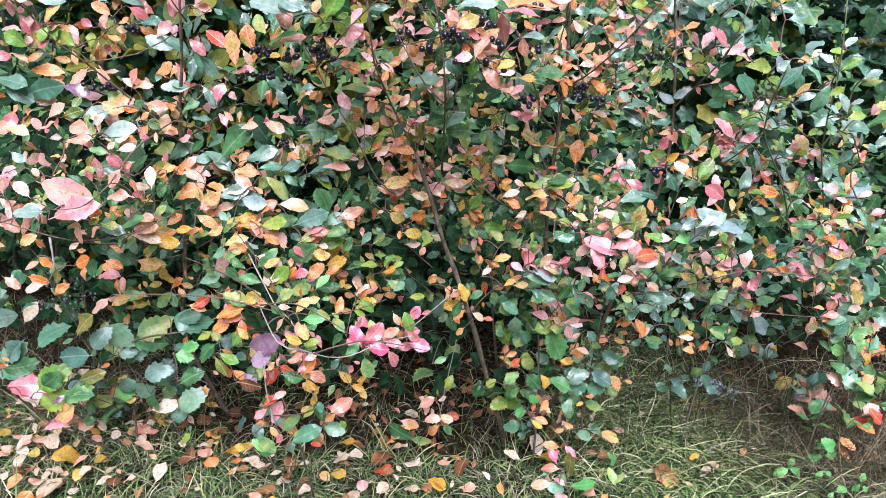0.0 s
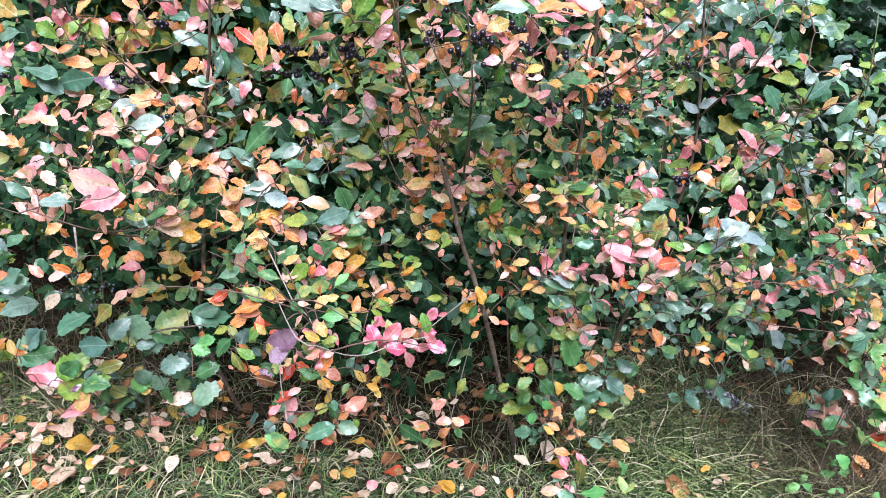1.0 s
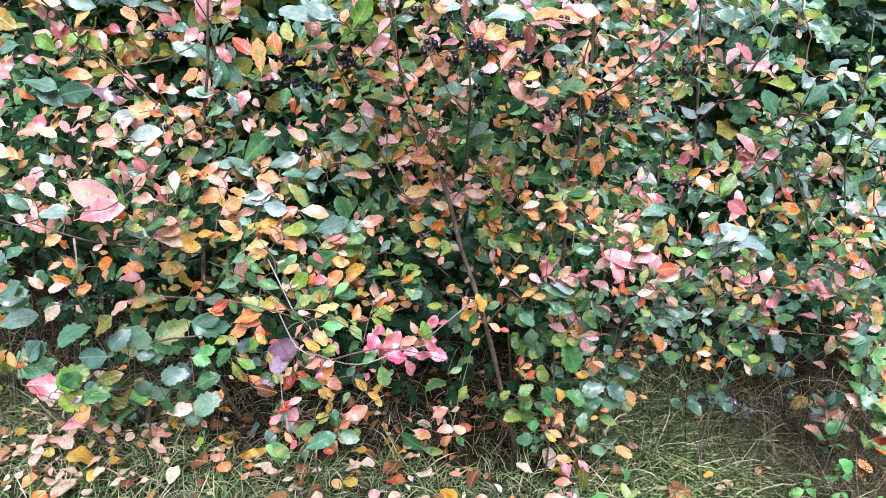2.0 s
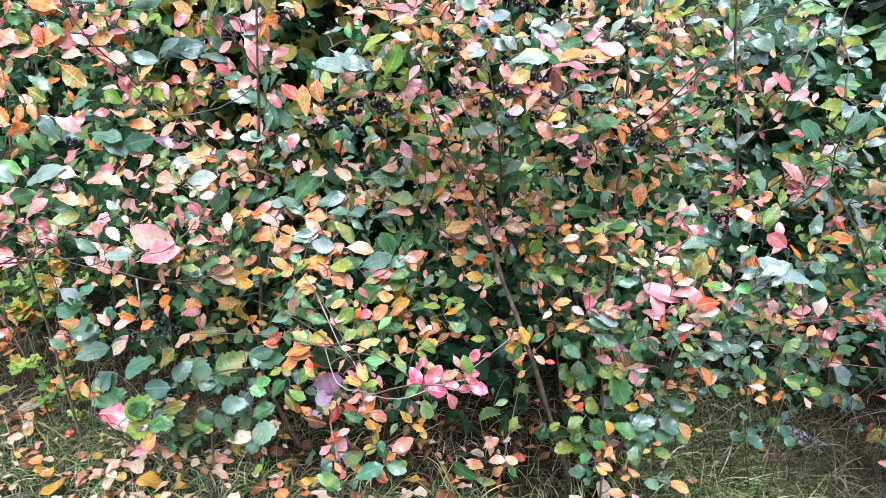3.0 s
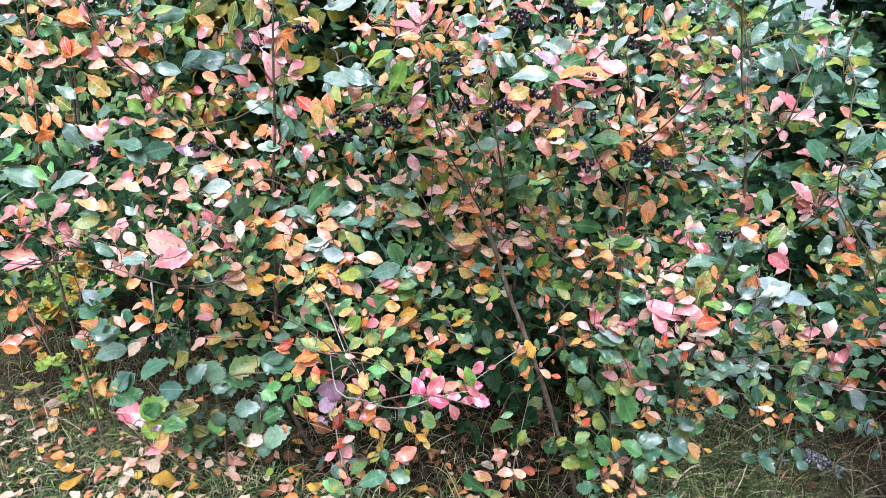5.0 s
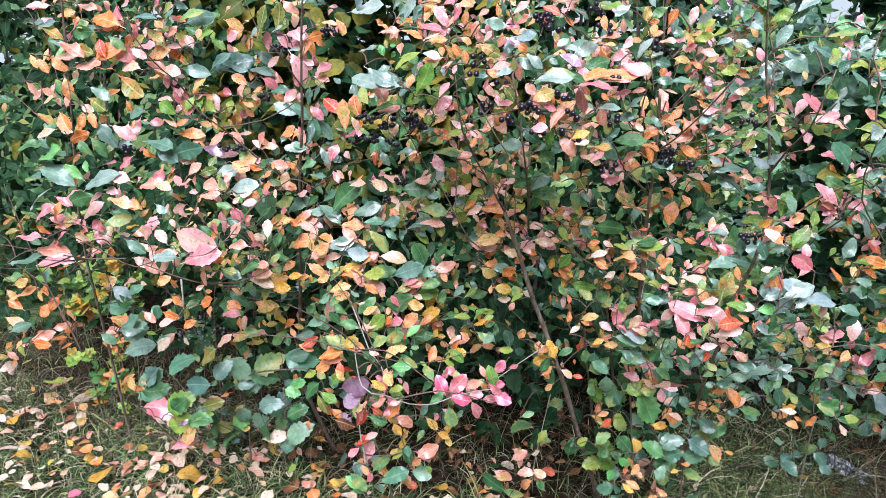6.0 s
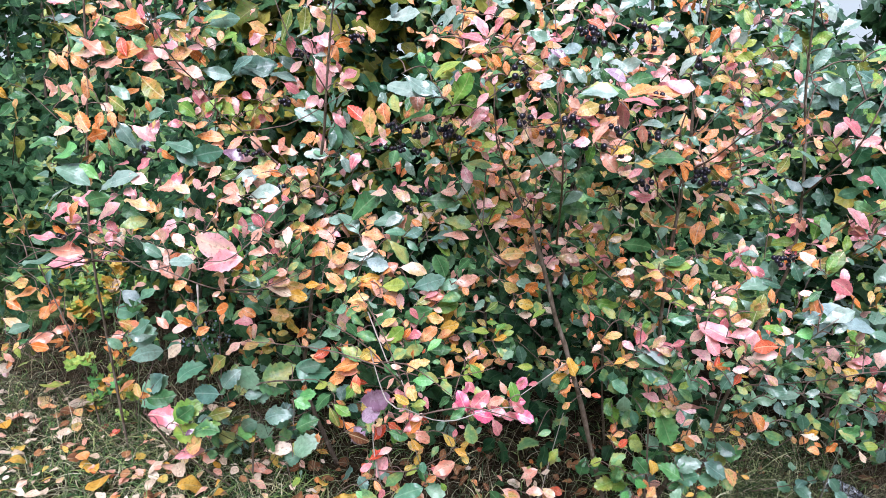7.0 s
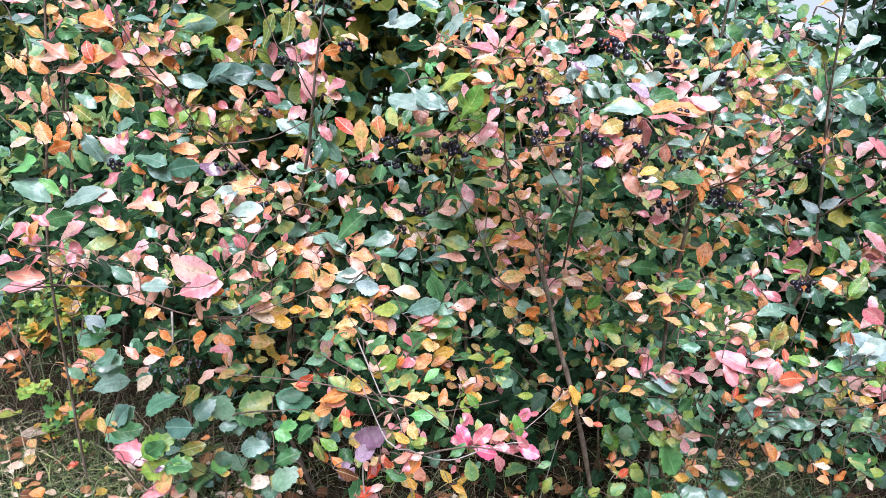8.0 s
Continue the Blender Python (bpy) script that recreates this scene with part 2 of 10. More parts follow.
def bed_material():
    """Bare soil under the bushes that runs out into the lawn with a ragged edge."""
    mat = MATS["lawn"].copy()
    mat.name = "bed"
    n, l, p = nodes_of(mat)
    tc, sep = n.new("ShaderNodeTexCoord"), n.new("ShaderNodeSeparateXYZ")
    l.new(tc.outputs["Object"], sep.inputs[0])
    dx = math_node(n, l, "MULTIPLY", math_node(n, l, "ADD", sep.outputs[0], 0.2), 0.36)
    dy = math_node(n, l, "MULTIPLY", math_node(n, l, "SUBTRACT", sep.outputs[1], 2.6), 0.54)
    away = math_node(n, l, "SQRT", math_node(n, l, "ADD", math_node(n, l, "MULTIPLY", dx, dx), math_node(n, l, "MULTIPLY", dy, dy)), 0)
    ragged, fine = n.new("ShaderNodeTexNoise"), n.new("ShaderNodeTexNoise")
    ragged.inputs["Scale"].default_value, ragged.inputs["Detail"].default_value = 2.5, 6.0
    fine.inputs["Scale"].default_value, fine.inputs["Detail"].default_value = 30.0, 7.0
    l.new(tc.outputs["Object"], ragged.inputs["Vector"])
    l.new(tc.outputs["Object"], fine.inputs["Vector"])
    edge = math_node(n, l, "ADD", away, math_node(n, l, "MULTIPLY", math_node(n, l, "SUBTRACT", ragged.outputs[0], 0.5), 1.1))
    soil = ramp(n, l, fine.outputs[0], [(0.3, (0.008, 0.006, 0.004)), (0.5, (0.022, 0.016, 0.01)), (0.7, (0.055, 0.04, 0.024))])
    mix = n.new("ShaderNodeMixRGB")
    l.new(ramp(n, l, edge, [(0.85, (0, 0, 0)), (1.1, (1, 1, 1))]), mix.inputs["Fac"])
    l.new(soil, mix.inputs[1])
    l.new(p.inputs["Base Color"].links[0].from_socket, mix.inputs[2])
    l.new(mix.outputs[0], p.inputs["Base Color"])
    MATS["bed"] = mat


bed_material()
berry_mat = bpy.data.materials.new("berry_skin")
bn, bl, bp = nodes_of(berry_mat)
bnoise = bn.new("ShaderNodeTexNoise")
bnoise.inputs["Scale"].default_value = 120
bl.new(ramp(bn, bl, bnoise.outputs[0], [(0.35, (0.004, 0.003, 0.006)), (0.7, (0.016, 0.012, 0.026))]), bp.inputs["Base Color"])
bp.inputs["Roughness"].default_value = 0.3
MATS["berry"] = berry_mat
plain_material("frosted_skin", [(0.35, (0.08, 0.1, 0.13)), (0.55, (0.16, 0.19, 0.23)), (0.7, (0.3, 0.34, 0.37))], 160, 0.6, 0.1)


def grass_material(name, stops):
    mat = bpy.data.materials.new(name)
    n, l, p = nodes_of(mat)
    l.new(ramp(n, l, chance(n, l), stops), p.inputs["Base Color"])
    p.inputs["Roughness"].default_value, p.inputs["Specular IOR Level"].default_value = 0.6, 0.2
    MATS[name] = mat


grass_material("grass_blade", [(0.0, (0.01, 0.03, 0.009)), (0.3, (0.03, 0.08, 0.022)), (0.52, (0.085, 0.16, 0.045)), (0.68, (0.17, 0.25, 0.07)), (0.82, (0.27, 0.29, 0.11)), (0.92, (0.38, 0.34, 0.19)), (1.0, (0.55, 0.49, 0.36))])
grass_material("lush_grass", [(0.0, (0.008, 0.022, 0.006)), (0.3, (0.03, 0.07, 0.018)), (0.5, (0.13, 0.21, 0.055)), (0.75, (0.32, 0.38, 0.14)), (1.0, (0.6, 0.56, 0.38))])
grass_material("dead_grass", [(0.0, (0.04, 0.05, 0.025)), (0.4, (0.12, 0.13, 0.07)), (0.75, (0.24, 0.23, 0.14)), (1.0, (0.42, 0.39, 0.28))])
# dry stalks; the dark stops put the shade under the bushes into the colour
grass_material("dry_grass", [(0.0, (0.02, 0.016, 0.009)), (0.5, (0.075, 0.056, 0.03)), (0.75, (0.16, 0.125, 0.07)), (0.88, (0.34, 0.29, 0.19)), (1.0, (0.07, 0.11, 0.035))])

# ---- shared builders ----
rng = random.Random(7)


def mesh_from(name, verts, faces, mats, index=None, uvs=None, smooth=True):
    me = bpy.data.meshes.new(name)
    me.from_pydata(verts, [], faces)
    for m in mats:
        me.materials.append(MATS[m])
    if index is not None:
        me.polygons.foreach_set("material_index", index)
    me.polygons.foreach_set("use_smooth", [smooth] * len(faces))
    if uvs is not None:
        layer = me.uv_layers.new(name="UVMap")
        loop = np.empty(len(me.loops), dtype=np.int32)
        me.loops.foreach_get("vertex_index", loop)
        layer.data.foreach_set("uv", np.asarray(uvs, dtype=np.float32)[loop].ravel())
    me.update()
    return me


def part(name, me, parent, label="", m=None):
    ob = new(name, me)
    ob.parent = parent
    if m is not None:
        ob.matrix_basis = m
    if label:
        ob["label"] = label
    return ob


def half_width(kind, u):
    if kind == "oval":                       # plain pointed leaf of the hedges
        return 0.262 * max(0.0, math.sin(math.pi * u ** 1.1)) ** 0.74
    if kind == "obovate":                    # chokeberry: broadest past the middle, blunt with a short point
        return 0.258 * max(0.0, math.sin(math.pi * u ** 1.22)) ** 0.7
    if kind == "lance":                      # narrower leaf
        return 0.2 * max(0.0, math.sin(math.pi * u ** 0.95)) ** 0.85
    if kind == "broad":                      # broad chokeberry leaf, seen more from its face
        return 0.315 * max(0.0, math.sin(math.pi * u ** 1.15)) ** 0.66
    if kind == "round":
        return 0.40 * max(0.0, math.sin(math.pi * u ** 1.0)) ** 0.55
    if kind == "saw":                        # coarse toothed bramble leaflet
        return 0.36 * max(0.0, math.sin(math.pi * u ** 0.8)) ** 0.8
    return 0.5 * max(0.0, math.sin(math.pi * u ** 0.7)) ** 0.55


def leaf_shape(kind, seed):
    """Vertices, faces and uvs of a leaf one unit long: x along, y across, z its upper side; folded along the midrib and curled."""
    r = random.Random(seed)
    fold, curl, twist, wave = r.uniform(0.1, 0.7), r.uniform(-0.15, 0.5), r.uniform(-0.4, 0.4), r.uniform(0.02, 0.085)
    bend = r.uniform(-0.08, 0.08)
    steps = {"saw": 13, "lobed": 8, "obovate": 13, "broad": 13}.get(kind, 7)
    verts, faces, uvs = [], [], []
    for i in range(steps + 1):
        u = i / steps
        hw = half_width(kind, u) * r.uniform(0.9, 1.08)
        if kind == "saw" and 0 < i < steps:
            hw *= 1.09 if i % 2 else 0.87
        if kind in ("obovate", "broad") and 1 < i < steps:      # fine teeth along the rim
            hw *= 1.035 if i % 2 else 0.955
        if kind == "lobed" and 0 < i < steps:
            hw *= (1.25, 0.7, 1.2, 0.72, 1.15, 0.75, 1.0, 1.0)[i % 8]
        for v in (-1, -0.5, 0, 0.5, 1):
            if i in (0, steps) and v != 0:
                continue
            y = v * hw
            reach = (0.05 if kind == "saw" else 0.06) * abs(v) if kind in ("saw", "lobed") and i % 2 else 0.0
            z = fold * abs(y) * (1 - 0.5 * abs(v)) - curl * u * u + wave * math.sin(9 * u + 2 * v) * abs(v)
            a = twist * u
            verts.append((u + reach + (r.uniform(-0.018, 0.018) if abs(v) == 1 else 0), y * math.cos(a) + bend * math.sin(math.pi * u) - z * math.sin(a), z * math.cos(a) + y * math.sin(a)))
            uvs.append((u, 0.5 + v * hw))
    last = len(verts) - 1
    for i in range(steps):
        a, b = 1 + (i - 1) * 5, 1 + i * 5
        for k in range(4):
            if i == 0:
                faces.append((0, 1 + k, 2 + k))
            elif i == steps - 1:
                faces.append((a + k, last, a + k + 1))
            else:
                faces.append((a + k, b + k, b + k + 1, a + k + 1))
    # leaf stalk
    k = len(verts)
    for x, y in ((-0.16, 0.006), (-0.16, -0.006), (0.02, -0.012), (0.02, 0.012)):
        verts.append((x, y, -0.004 + 0.05 * x))
        uvs.append((0.0, 0.5))
    faces.append((k, k + 1, k + 2, k + 3))
    return verts, [tuple(reversed(f)) for f in faces], uvs


def palm_shape(seed):
    """A hand-shaped leaf with five blunt lobes, one unit long, its stalk at the notch."""
    r = random.Random(seed)
    dish, wave = r.uniform(-0.35, 0.3), r.uniform(0.02, 0.06)
    verts, uvs = [(0.34, 0.0, 0.02)], [(0.34, 0.5)]
    n = 23
    for ring in (0.55, 1.0):
        for k in range(n):
            a = radians(-154 + 308 * k / (n - 1))
            reach = 0.6 * (1 - 0.3 * abs(a) / 2.7) * (0.86 + 0.14 * math.cos(6 * a)) * r.uniform(0.95, 1.05)
            x, y = 0.34 + ring * reach * math.cos(a), ring * reach * math.sin(a)
            verts.append((x, y, dish * (ring * reach) ** 2 + wave * math.cos(6 * a) * ring + r.uniform(-0.012, 0.012)))
            uvs.append((x, 0.5 + y))
    faces = []
    for k in range(n - 1):
        faces += [(0, 1 + k, 2 + k), (1 + k, 1 + n + k, 2 + n + k, 2 + k)]
    k = len(verts)
    for x, y in ((-0.25, 0.008), (-0.25, -0.008), (0.34, -0.012), (0.34, 0.012)):
        verts.append((x, y, -0.01))
        uvs.append((0.0, 0.5))
    faces.append((k + 3, k + 2, k + 1, k))
    return verts, faces, uvs


VARIANTS = 9
SHAPES = {(k, i): leaf_shape(k, 31 * i + len(k)) for k in ("oval", "lance", "round", "saw", "obovate", "broad") for i in range(VARIANTS)}
SHAPES.update({("lobed", i): palm_shape(17 * i + 3) for i in range(VARIANTS)})
LEAF_MESH = {}


def leaf_mesh(kind, variant, colour):
    key = (kind, variant, colour)
    if key not in LEAF_MESH:
        v, f, uv = SHAPES[kind, variant]
        LEAF_MESH[key] = mesh_from("leaf", v, f, [colour], None, uv)
    return LEAF_MESH[key]


def leaf_pose(base, direction, normal, length):
    """Puts a leaf with its stalk at base, pointing along direction, its upper side towards normal."""
    x = Vector(direction).normalized()
    z = Vector(normal)
    z = (z - x * z.dot(x))
    z = z.normalized() if z.length > 1e-4 else x.orthogonal().normalized()
    y = z.cross(x)
    m = Matrix((x, y, z)).transposed().to_4x4()
    return Matrix.Translation(Vector(base)) @ m @ Matrix.Scale(length, 4)


def joined_leaves(name, leaves, parent=None):
    """One mesh of many leaves, for those that cannot be picked apart."""
    colours = sorted({c for _, _, _, c in leaves})
    vs, fs, ix, uv, base = [], [], [], [], 0
    for m, kind, variant, colour in leaves:
        v, f, u = SHAPES[kind, variant]
        a = np.c_[np.asarray(v), np.ones(len(v))] @ np.asarray(m).T
        vs.append(a[:, :3])
        fs.extend(tuple(k + base for k in face) for face in f)
        ix.extend([colours.index(colour)] * len(f))
        uv.extend(u)
        base += len(v)
    me = mesh_from(name, np.concatenate(vs).tolist(), fs, colours, ix, uv)
    ob = new(name, me)
    if parent:
        ob.parent = parent
    ob["kind"] = "stuff"
    return ob


def tube(points, r0, r1, sides=6, rough=0.0, mat="bark", name="stem"):
    """A tapered, slightly knotty shoot through the points, capped."""
    pts = [Vector(p) for p in points]
    fine = []
    for i in range(len(pts) - 1):
        p0, p1, p2, p3 = pts[max(i - 1, 0)], pts[i], pts[i + 1], pts[min(i + 2, len(pts) - 1)]
        n = max(2, min(6, int((p2 - p1).length / 0.05)))
        for k in range(n):
            t = k / n
            fine.append(0.5 * ((2 * p1) + (p2 - p0) * t + (2 * p0 - 5 * p1 + 4 * p2 - p3) * t * t + (3 * p1 - p0 - 3 * p2 + p3) * t ** 3))
    fine.append(pts[-1])
    verts, faces = [], []
    for i, p in enumerate(fine):
        d = (fine[min(i + 1, len(fine) - 1)] - fine[max(i - 1, 0)]).normalized()
        a = d.cross(Vector((0.3, 1, 0.2))).normalized()
        b = d.cross(a)
        r = r0 + (r1 - r0) * i / (len(fine) - 1)
        r *= 1 + rough * noise.noise(p * 40)
        for k in range(sides):
            w = 2 * math.pi * k / sides
            verts.append(p + a * r * math.cos(w) + b * r * math.sin(w))
    for i in range(len(fine) - 1):
        for k in range(sides):
            q = (k + 1) % sides
            faces.append((i * sides + k, i * sides + q, (i + 1) * sides + q, (i + 1) * sides + k))
    faces.append(tuple(reversed(range(sides))))
    faces.append(tuple(range(len(verts) - sides, len(verts))))
    return mesh_from(name, verts, faces, [mat]), fine


def ball(bm, c, r, seg=8, rings=6):
    bmesh.ops.create_uvsphere(bm, u_segments=seg, v_segments=rings, radius=r, matrix=Matrix.Translation(c))


def ground_height(x, y):
    return 0.03 * noise.noise((x * 1.7, y * 1.7, 0.3)) + 0.012 * noise.noise((x * 7, y * 7, 3.1))


# ---- ground ----
def build_ground():
    xs = [-400, -120, -40, -15, -7, -4] + [-3 + 0.1 * i for i in range(61)] + [4, 7, 15, 40, 120, 400]
    ys = [-60, -20, -8, -4, -2, -1] + [0 + 0.1 * i for i in range(46)] + [6, 8, 12, 20, 40, 100, 400]
    verts = [(x, y, ground_height(x, y) if abs(x) < 3.1 and -0.1 < y < 4.6 else 0.0) for y in ys for x in xs]
    w = len(xs)
    faces = [(j * w + i, j * w + i + 1, (j + 1) * w + i + 1, (j + 1) * w + i) for j in range(len(ys) - 1) for i in range(w - 1)]
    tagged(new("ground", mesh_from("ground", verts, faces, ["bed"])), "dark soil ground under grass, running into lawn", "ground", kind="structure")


build_ground()


def grass(name, spots, mat, label):
    """Blades: long bent strips that arch over and lie on one another."""
    vs, fs, base = [], [], 0
    for x, y, h, lean, heading, w in spots:
        z = ground_height(x, y) - 0.01
        turn, roll = rng.uniform(-1.2, 1.2), rng.uniform(-1.0, 1.0)
        c = [x, y, z]
        for k in range(5):
            t = k / 4
            a = heading + turn * t
            dx, dy = math.cos(a), math.sin(a)
            pitch = 1.35 - lean * t
            if k:
                c[0] += dx * math.cos(pitch) * h / 4
                c[1] += dy * math.cos(pitch) * h / 4
                c[2] = max(z + 0.012, c[2] + math.sin(pitch) * h / 4)
            ww = w * (1 - 0.75 * t * t)
            if k < 4:
                flat, edge = ww * math.cos(roll), ww * math.sin(roll)
                vs += [(c[0] - dy * flat, c[1] + dx * flat, c[2] + edge), (c[0] + dy * flat, c[1] - dx * flat, c[2] - edge)]
            else:
                vs.append(tuple(c))
        fs += [(base + q, base + q + 1, base + q + 3, base + q + 2) for q in (0, 2, 4)]
        fs.append((base + 6, base + 7, base + 8))
        base += 9
    ob = new(name, mesh_from(name, vs, fs, [mat]))
    tagged(ob, label, "grass", kind="stuff")


def grass_patch():
    spots, dry = [], []
    for _ in range(96000):
        x, y = rng.uniform(-3.4, 3.0), rng.uniform(-0.1, 2.8)
        if y < 0.9 + 0.25 * noise.noise((x * 2, 4.0, 0)) and rng.random() < 0.72 or (abs(x + 0.2) > 2.6 and rng.random() < 0.6):
            continue
        tuft = noise.noise((x * 5, y * 5, 1.0))
        under = -0.75 < x < 0.4 and 1.8 < y or y > 2.1 and not 0.5 < x < 1.1
        if x > 0.95 and y > 1.72 and rng.random() < 0.75:
            continue
        if under and rng.random() < 0.82:
            continue
        h = rng.uniform(0.05, 0.15) * (1 + 0.6 * tuft)
        spots.append((x, y, h, rng.uniform(0.9, 2.6), rng.uniform(0, 6.283), rng.uniform(0.0007, 0.0022)))
    lush = []
    for _ in range(6000):                    # a long tussock, combed over one way
        x, y = rng.gauss(0.72, 0.17), rng.gauss(1.98, 0.2)
        lush.append((x, y, rng.uniform(0.08, 0.22), rng.uniform(1.1, 2.6), rng.gauss(-0.9, 1.5), rng.uniform(0.0008, 0.0023)))
    for _ in range(4200):
        x, y = rng.uniform(-2.5, 2.1), rng.uniform(1.75, 2.6)
        if -1.0 < x < 0.5 and rng.random() < 0.55:
            continue
        dry.append((x, y, rng.uniform(0.12, 0.4), rng.uniform(0.3, 2.2), rng.uniform(0, 6.283), rng.uniform(0.0007, 0.0014)))
    for _ in range(3200):                    # dense dry stalks, their dark colour standing in for shade
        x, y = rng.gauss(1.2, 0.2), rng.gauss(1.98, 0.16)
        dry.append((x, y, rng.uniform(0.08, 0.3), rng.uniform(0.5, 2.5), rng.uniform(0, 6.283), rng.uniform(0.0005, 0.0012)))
    thatch = []
    for _ in range(24000):                   # dead blades matted flat
        x, y = rng.uniform(-2.6, 1.6), rng.uniform(1.0, 2.2)
        if y > 1.8 and x > -0.95 and rng.random() < 0.8:
            continue
        thatch.append((x, y, rng.uniform(0.05, 0.14), rng.uniform(1.7, 2.7), rng.uniform(0, 6.283), rng.uniform(0.0007, 0.0016)))
    grass("thatch", thatch, "dead_grass", "matted grey-green and straw-coloured dead grass")
    grass("grass", spots, "grass_blade", "short green and straw-coloured grass tangled on the ground")
    grass("tussock", lush, "lush_grass", "long yellow-green tussock of grass combed over one way")
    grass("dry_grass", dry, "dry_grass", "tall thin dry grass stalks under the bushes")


grass_patch()


# ---- shrubs ----
def pick(weights):
    names = list(weights)
    return rng.choices(names, [weights[k] for k in names])[0]


NEIGHBOUR = {"green": 9, "olive": 3, "orange": 3, "salmon": 4, "grey_green": 3, "pink": 2}


class Bush:
    """A shrub: stems from one foot, twigs, and leaves that become parts of it."""

    def __init__(self, name, foot, label, category="bush", group="", company=2):
        self.company = company
        self.root = new(name)
        self.root.location = foot
        tagged(self.root, label, category, group)
        self.inv = Matrix.Translation(-Vector(foot))
        self.nodes, self.leaves, self.front, self.bases, self.twigs = [], [], [], [], []

    def stem(self, points, r0, r1, mat="bark", name="stem"):
        me, fine = tube(points, r0, r1, 8 if r0 > 0.006 else 6, 0.35, mat, name)
        part(name, me, self.root, m=self.inv)
        self.nodes += [tuple(p) for p in fine]

    def place(self, colour, kind, leaves):
        """Leaves from stalk to tip, each turned about its own length by so many degrees towards the sky."""
        kind = {"oval": "obovate", "round": "broad"}.get(kind, kind)
        for bx, by, bz, tx, ty, tz, roll in leaves:
            b, t = Vector((bx, by, bz)), Vector((tx, ty, tz))
            axis = (t - b).normalized()
            n = Vector((0, -1, 0.28))
            n = (n - axis * n.dot(axis)).normalized()
            across = axis.cross(n)
            if across.z < 0:
                across = -across
            a = radians(roll + rng.uniform(-16, 16))
            up = n * math.cos(a) + across * math.sin(a)
            self.front.append((leaf_pose(b, t - b, up, (t - b).length), kind, rng.randrange(VARIANTS), colour))
            self.bases.append(b - axis * 0.14 * (t - b).length)
            # smaller neighbours on the same twig, half hidden behind
            for nth in range(self.company if kind != "lobed" and (t - b).length < 0.06 else 0):
                if rng.random() < 0.25:
                    continue
                side = Matrix.Rotation(rng.choice((-1, 1)) * rng.uniform(0.6, 1.7), 3, n) @ axis
                long = (t - b).length * rng.uniform(0.5, 0.9)
                q = b + Vector((rng.uniform(-0.01, 0.01), rng.uniform(0.02, 0.06), rng.uniform(-0.012, 0.012))) * (1 + nth)
                lean = (up + Vector((rng.uniform(-0.5, 0.5), rng.uniform(-0.5, 0.3), rng.uniform(-0.2, 0.6)))).normalized()
                c = colour if rng.random() < 0.74 and colour not in ("silver", "glossy", "purple", "pale", "grey_green") else pick(NEIGHBOUR)
                self.leaves.append((leaf_pose(q, side + Vector((0, rng.uniform(-0.4, 0.4), -0.1)), lean, long), kind, rng.randrange(VARIANTS), c))

    def grow_twigs(self):
        """Twigs that carry the placed leaves, each from the nearest wood that is already there."""
        wood = np.array(self.nodes)
        left = [np.array(b) for b in self.bases]
        near = [float(np.min(((wood - b) ** 2).sum(1))) for b in left]
        count = 0
        while left and count < 290:
            k = int(np.argmin(near))
            b = left.pop(k)
            near.pop(k)
            score = ((wood - b) ** 2).sum(1) ** 0.5 + 0.35 * np.maximum(0, wood[:, 2] - b[2]) + 0.3 * np.maximum(0, b[1] - wood[:, 1])
            q = wood[int(np.argmin(score))]
            d = float(np.linalg.norm(q - b))
            if d < 0.012:
                continue
            if d > 0.17:
                q = b + (q - b) * 0.17 / d
            q, p = Vector(q), Vector(b)
            sag = Vector((0, 0.012, 0.012)) * (d / 0.1)
            pts = [q, q.lerp(p, 0.35) + sag, q.lerp(p, 0.7) + sag * 0.8, p]
            me, fine = tube(pts, 0.0016, 0.0008, 4, 0.0, "twig_bark", "twig")
            self.twigs.append(me)
            count += 1
            fresh = np.array([tuple(v) for v in fine])
            wood = np.concatenate([wood, fresh])
            near = [min(o, float(np.min(((fresh - b2) ** 2).sum(1)))) for o, b2 in zip(near, left)]

    def bare_twigs(self, count, low=0.35, high=1.15):
        """Leafless side twigs that show between the leaves."""
        nodes = [Vector(p) for p in self.nodes if low < p[2] < high]
        for _ in range(count):
            q = rng.choice(nodes)
            side = rng.choice((-1, 1)) * rng.uniform(0.06, 0.3)
            tip = q + Vector((side, rng.uniform(-0.14, 0.03), rng.uniform(-0.02, 0.2)))
            bend = Vector((0, 0, rng.uniform(-0.04, 0.03)))
            me, fine = tube([q, q.lerp(tip, 0.4) + bend, q.lerp(tip, 0.75) + bend * 0.6, tip], 0.0018, 0.0007, 5, 0.2, rng.choice(("bark", "twig_bark", "twig_bark")), "twig")
            self.twigs.insert(0, me)

    def shoot(self, base, tip, count, size, colours, kind="obovate", sag=0.0, bare=0.25, own_twig=True):
        """A twig from base to tip with leaves set alternately along its outer part."""
        b, t = Vector(base), Vector(tip)
        mid = (b + t) / 2 + Vector((0, 0, sag))
        fine = [b, b.lerp(mid, 0.6), mid, mid.lerp(t, 0.5), t]
        if own_twig:
            self.twigs.append(tube(fine, 0.0016, 0.0008, 3, 0.0, "twig_bark", "twig")[0])
        along = (t - b).normalized()
        spin = rng.uniform(0, 6.283)
        own = colours if isinstance(colours, str) else pick(colours)
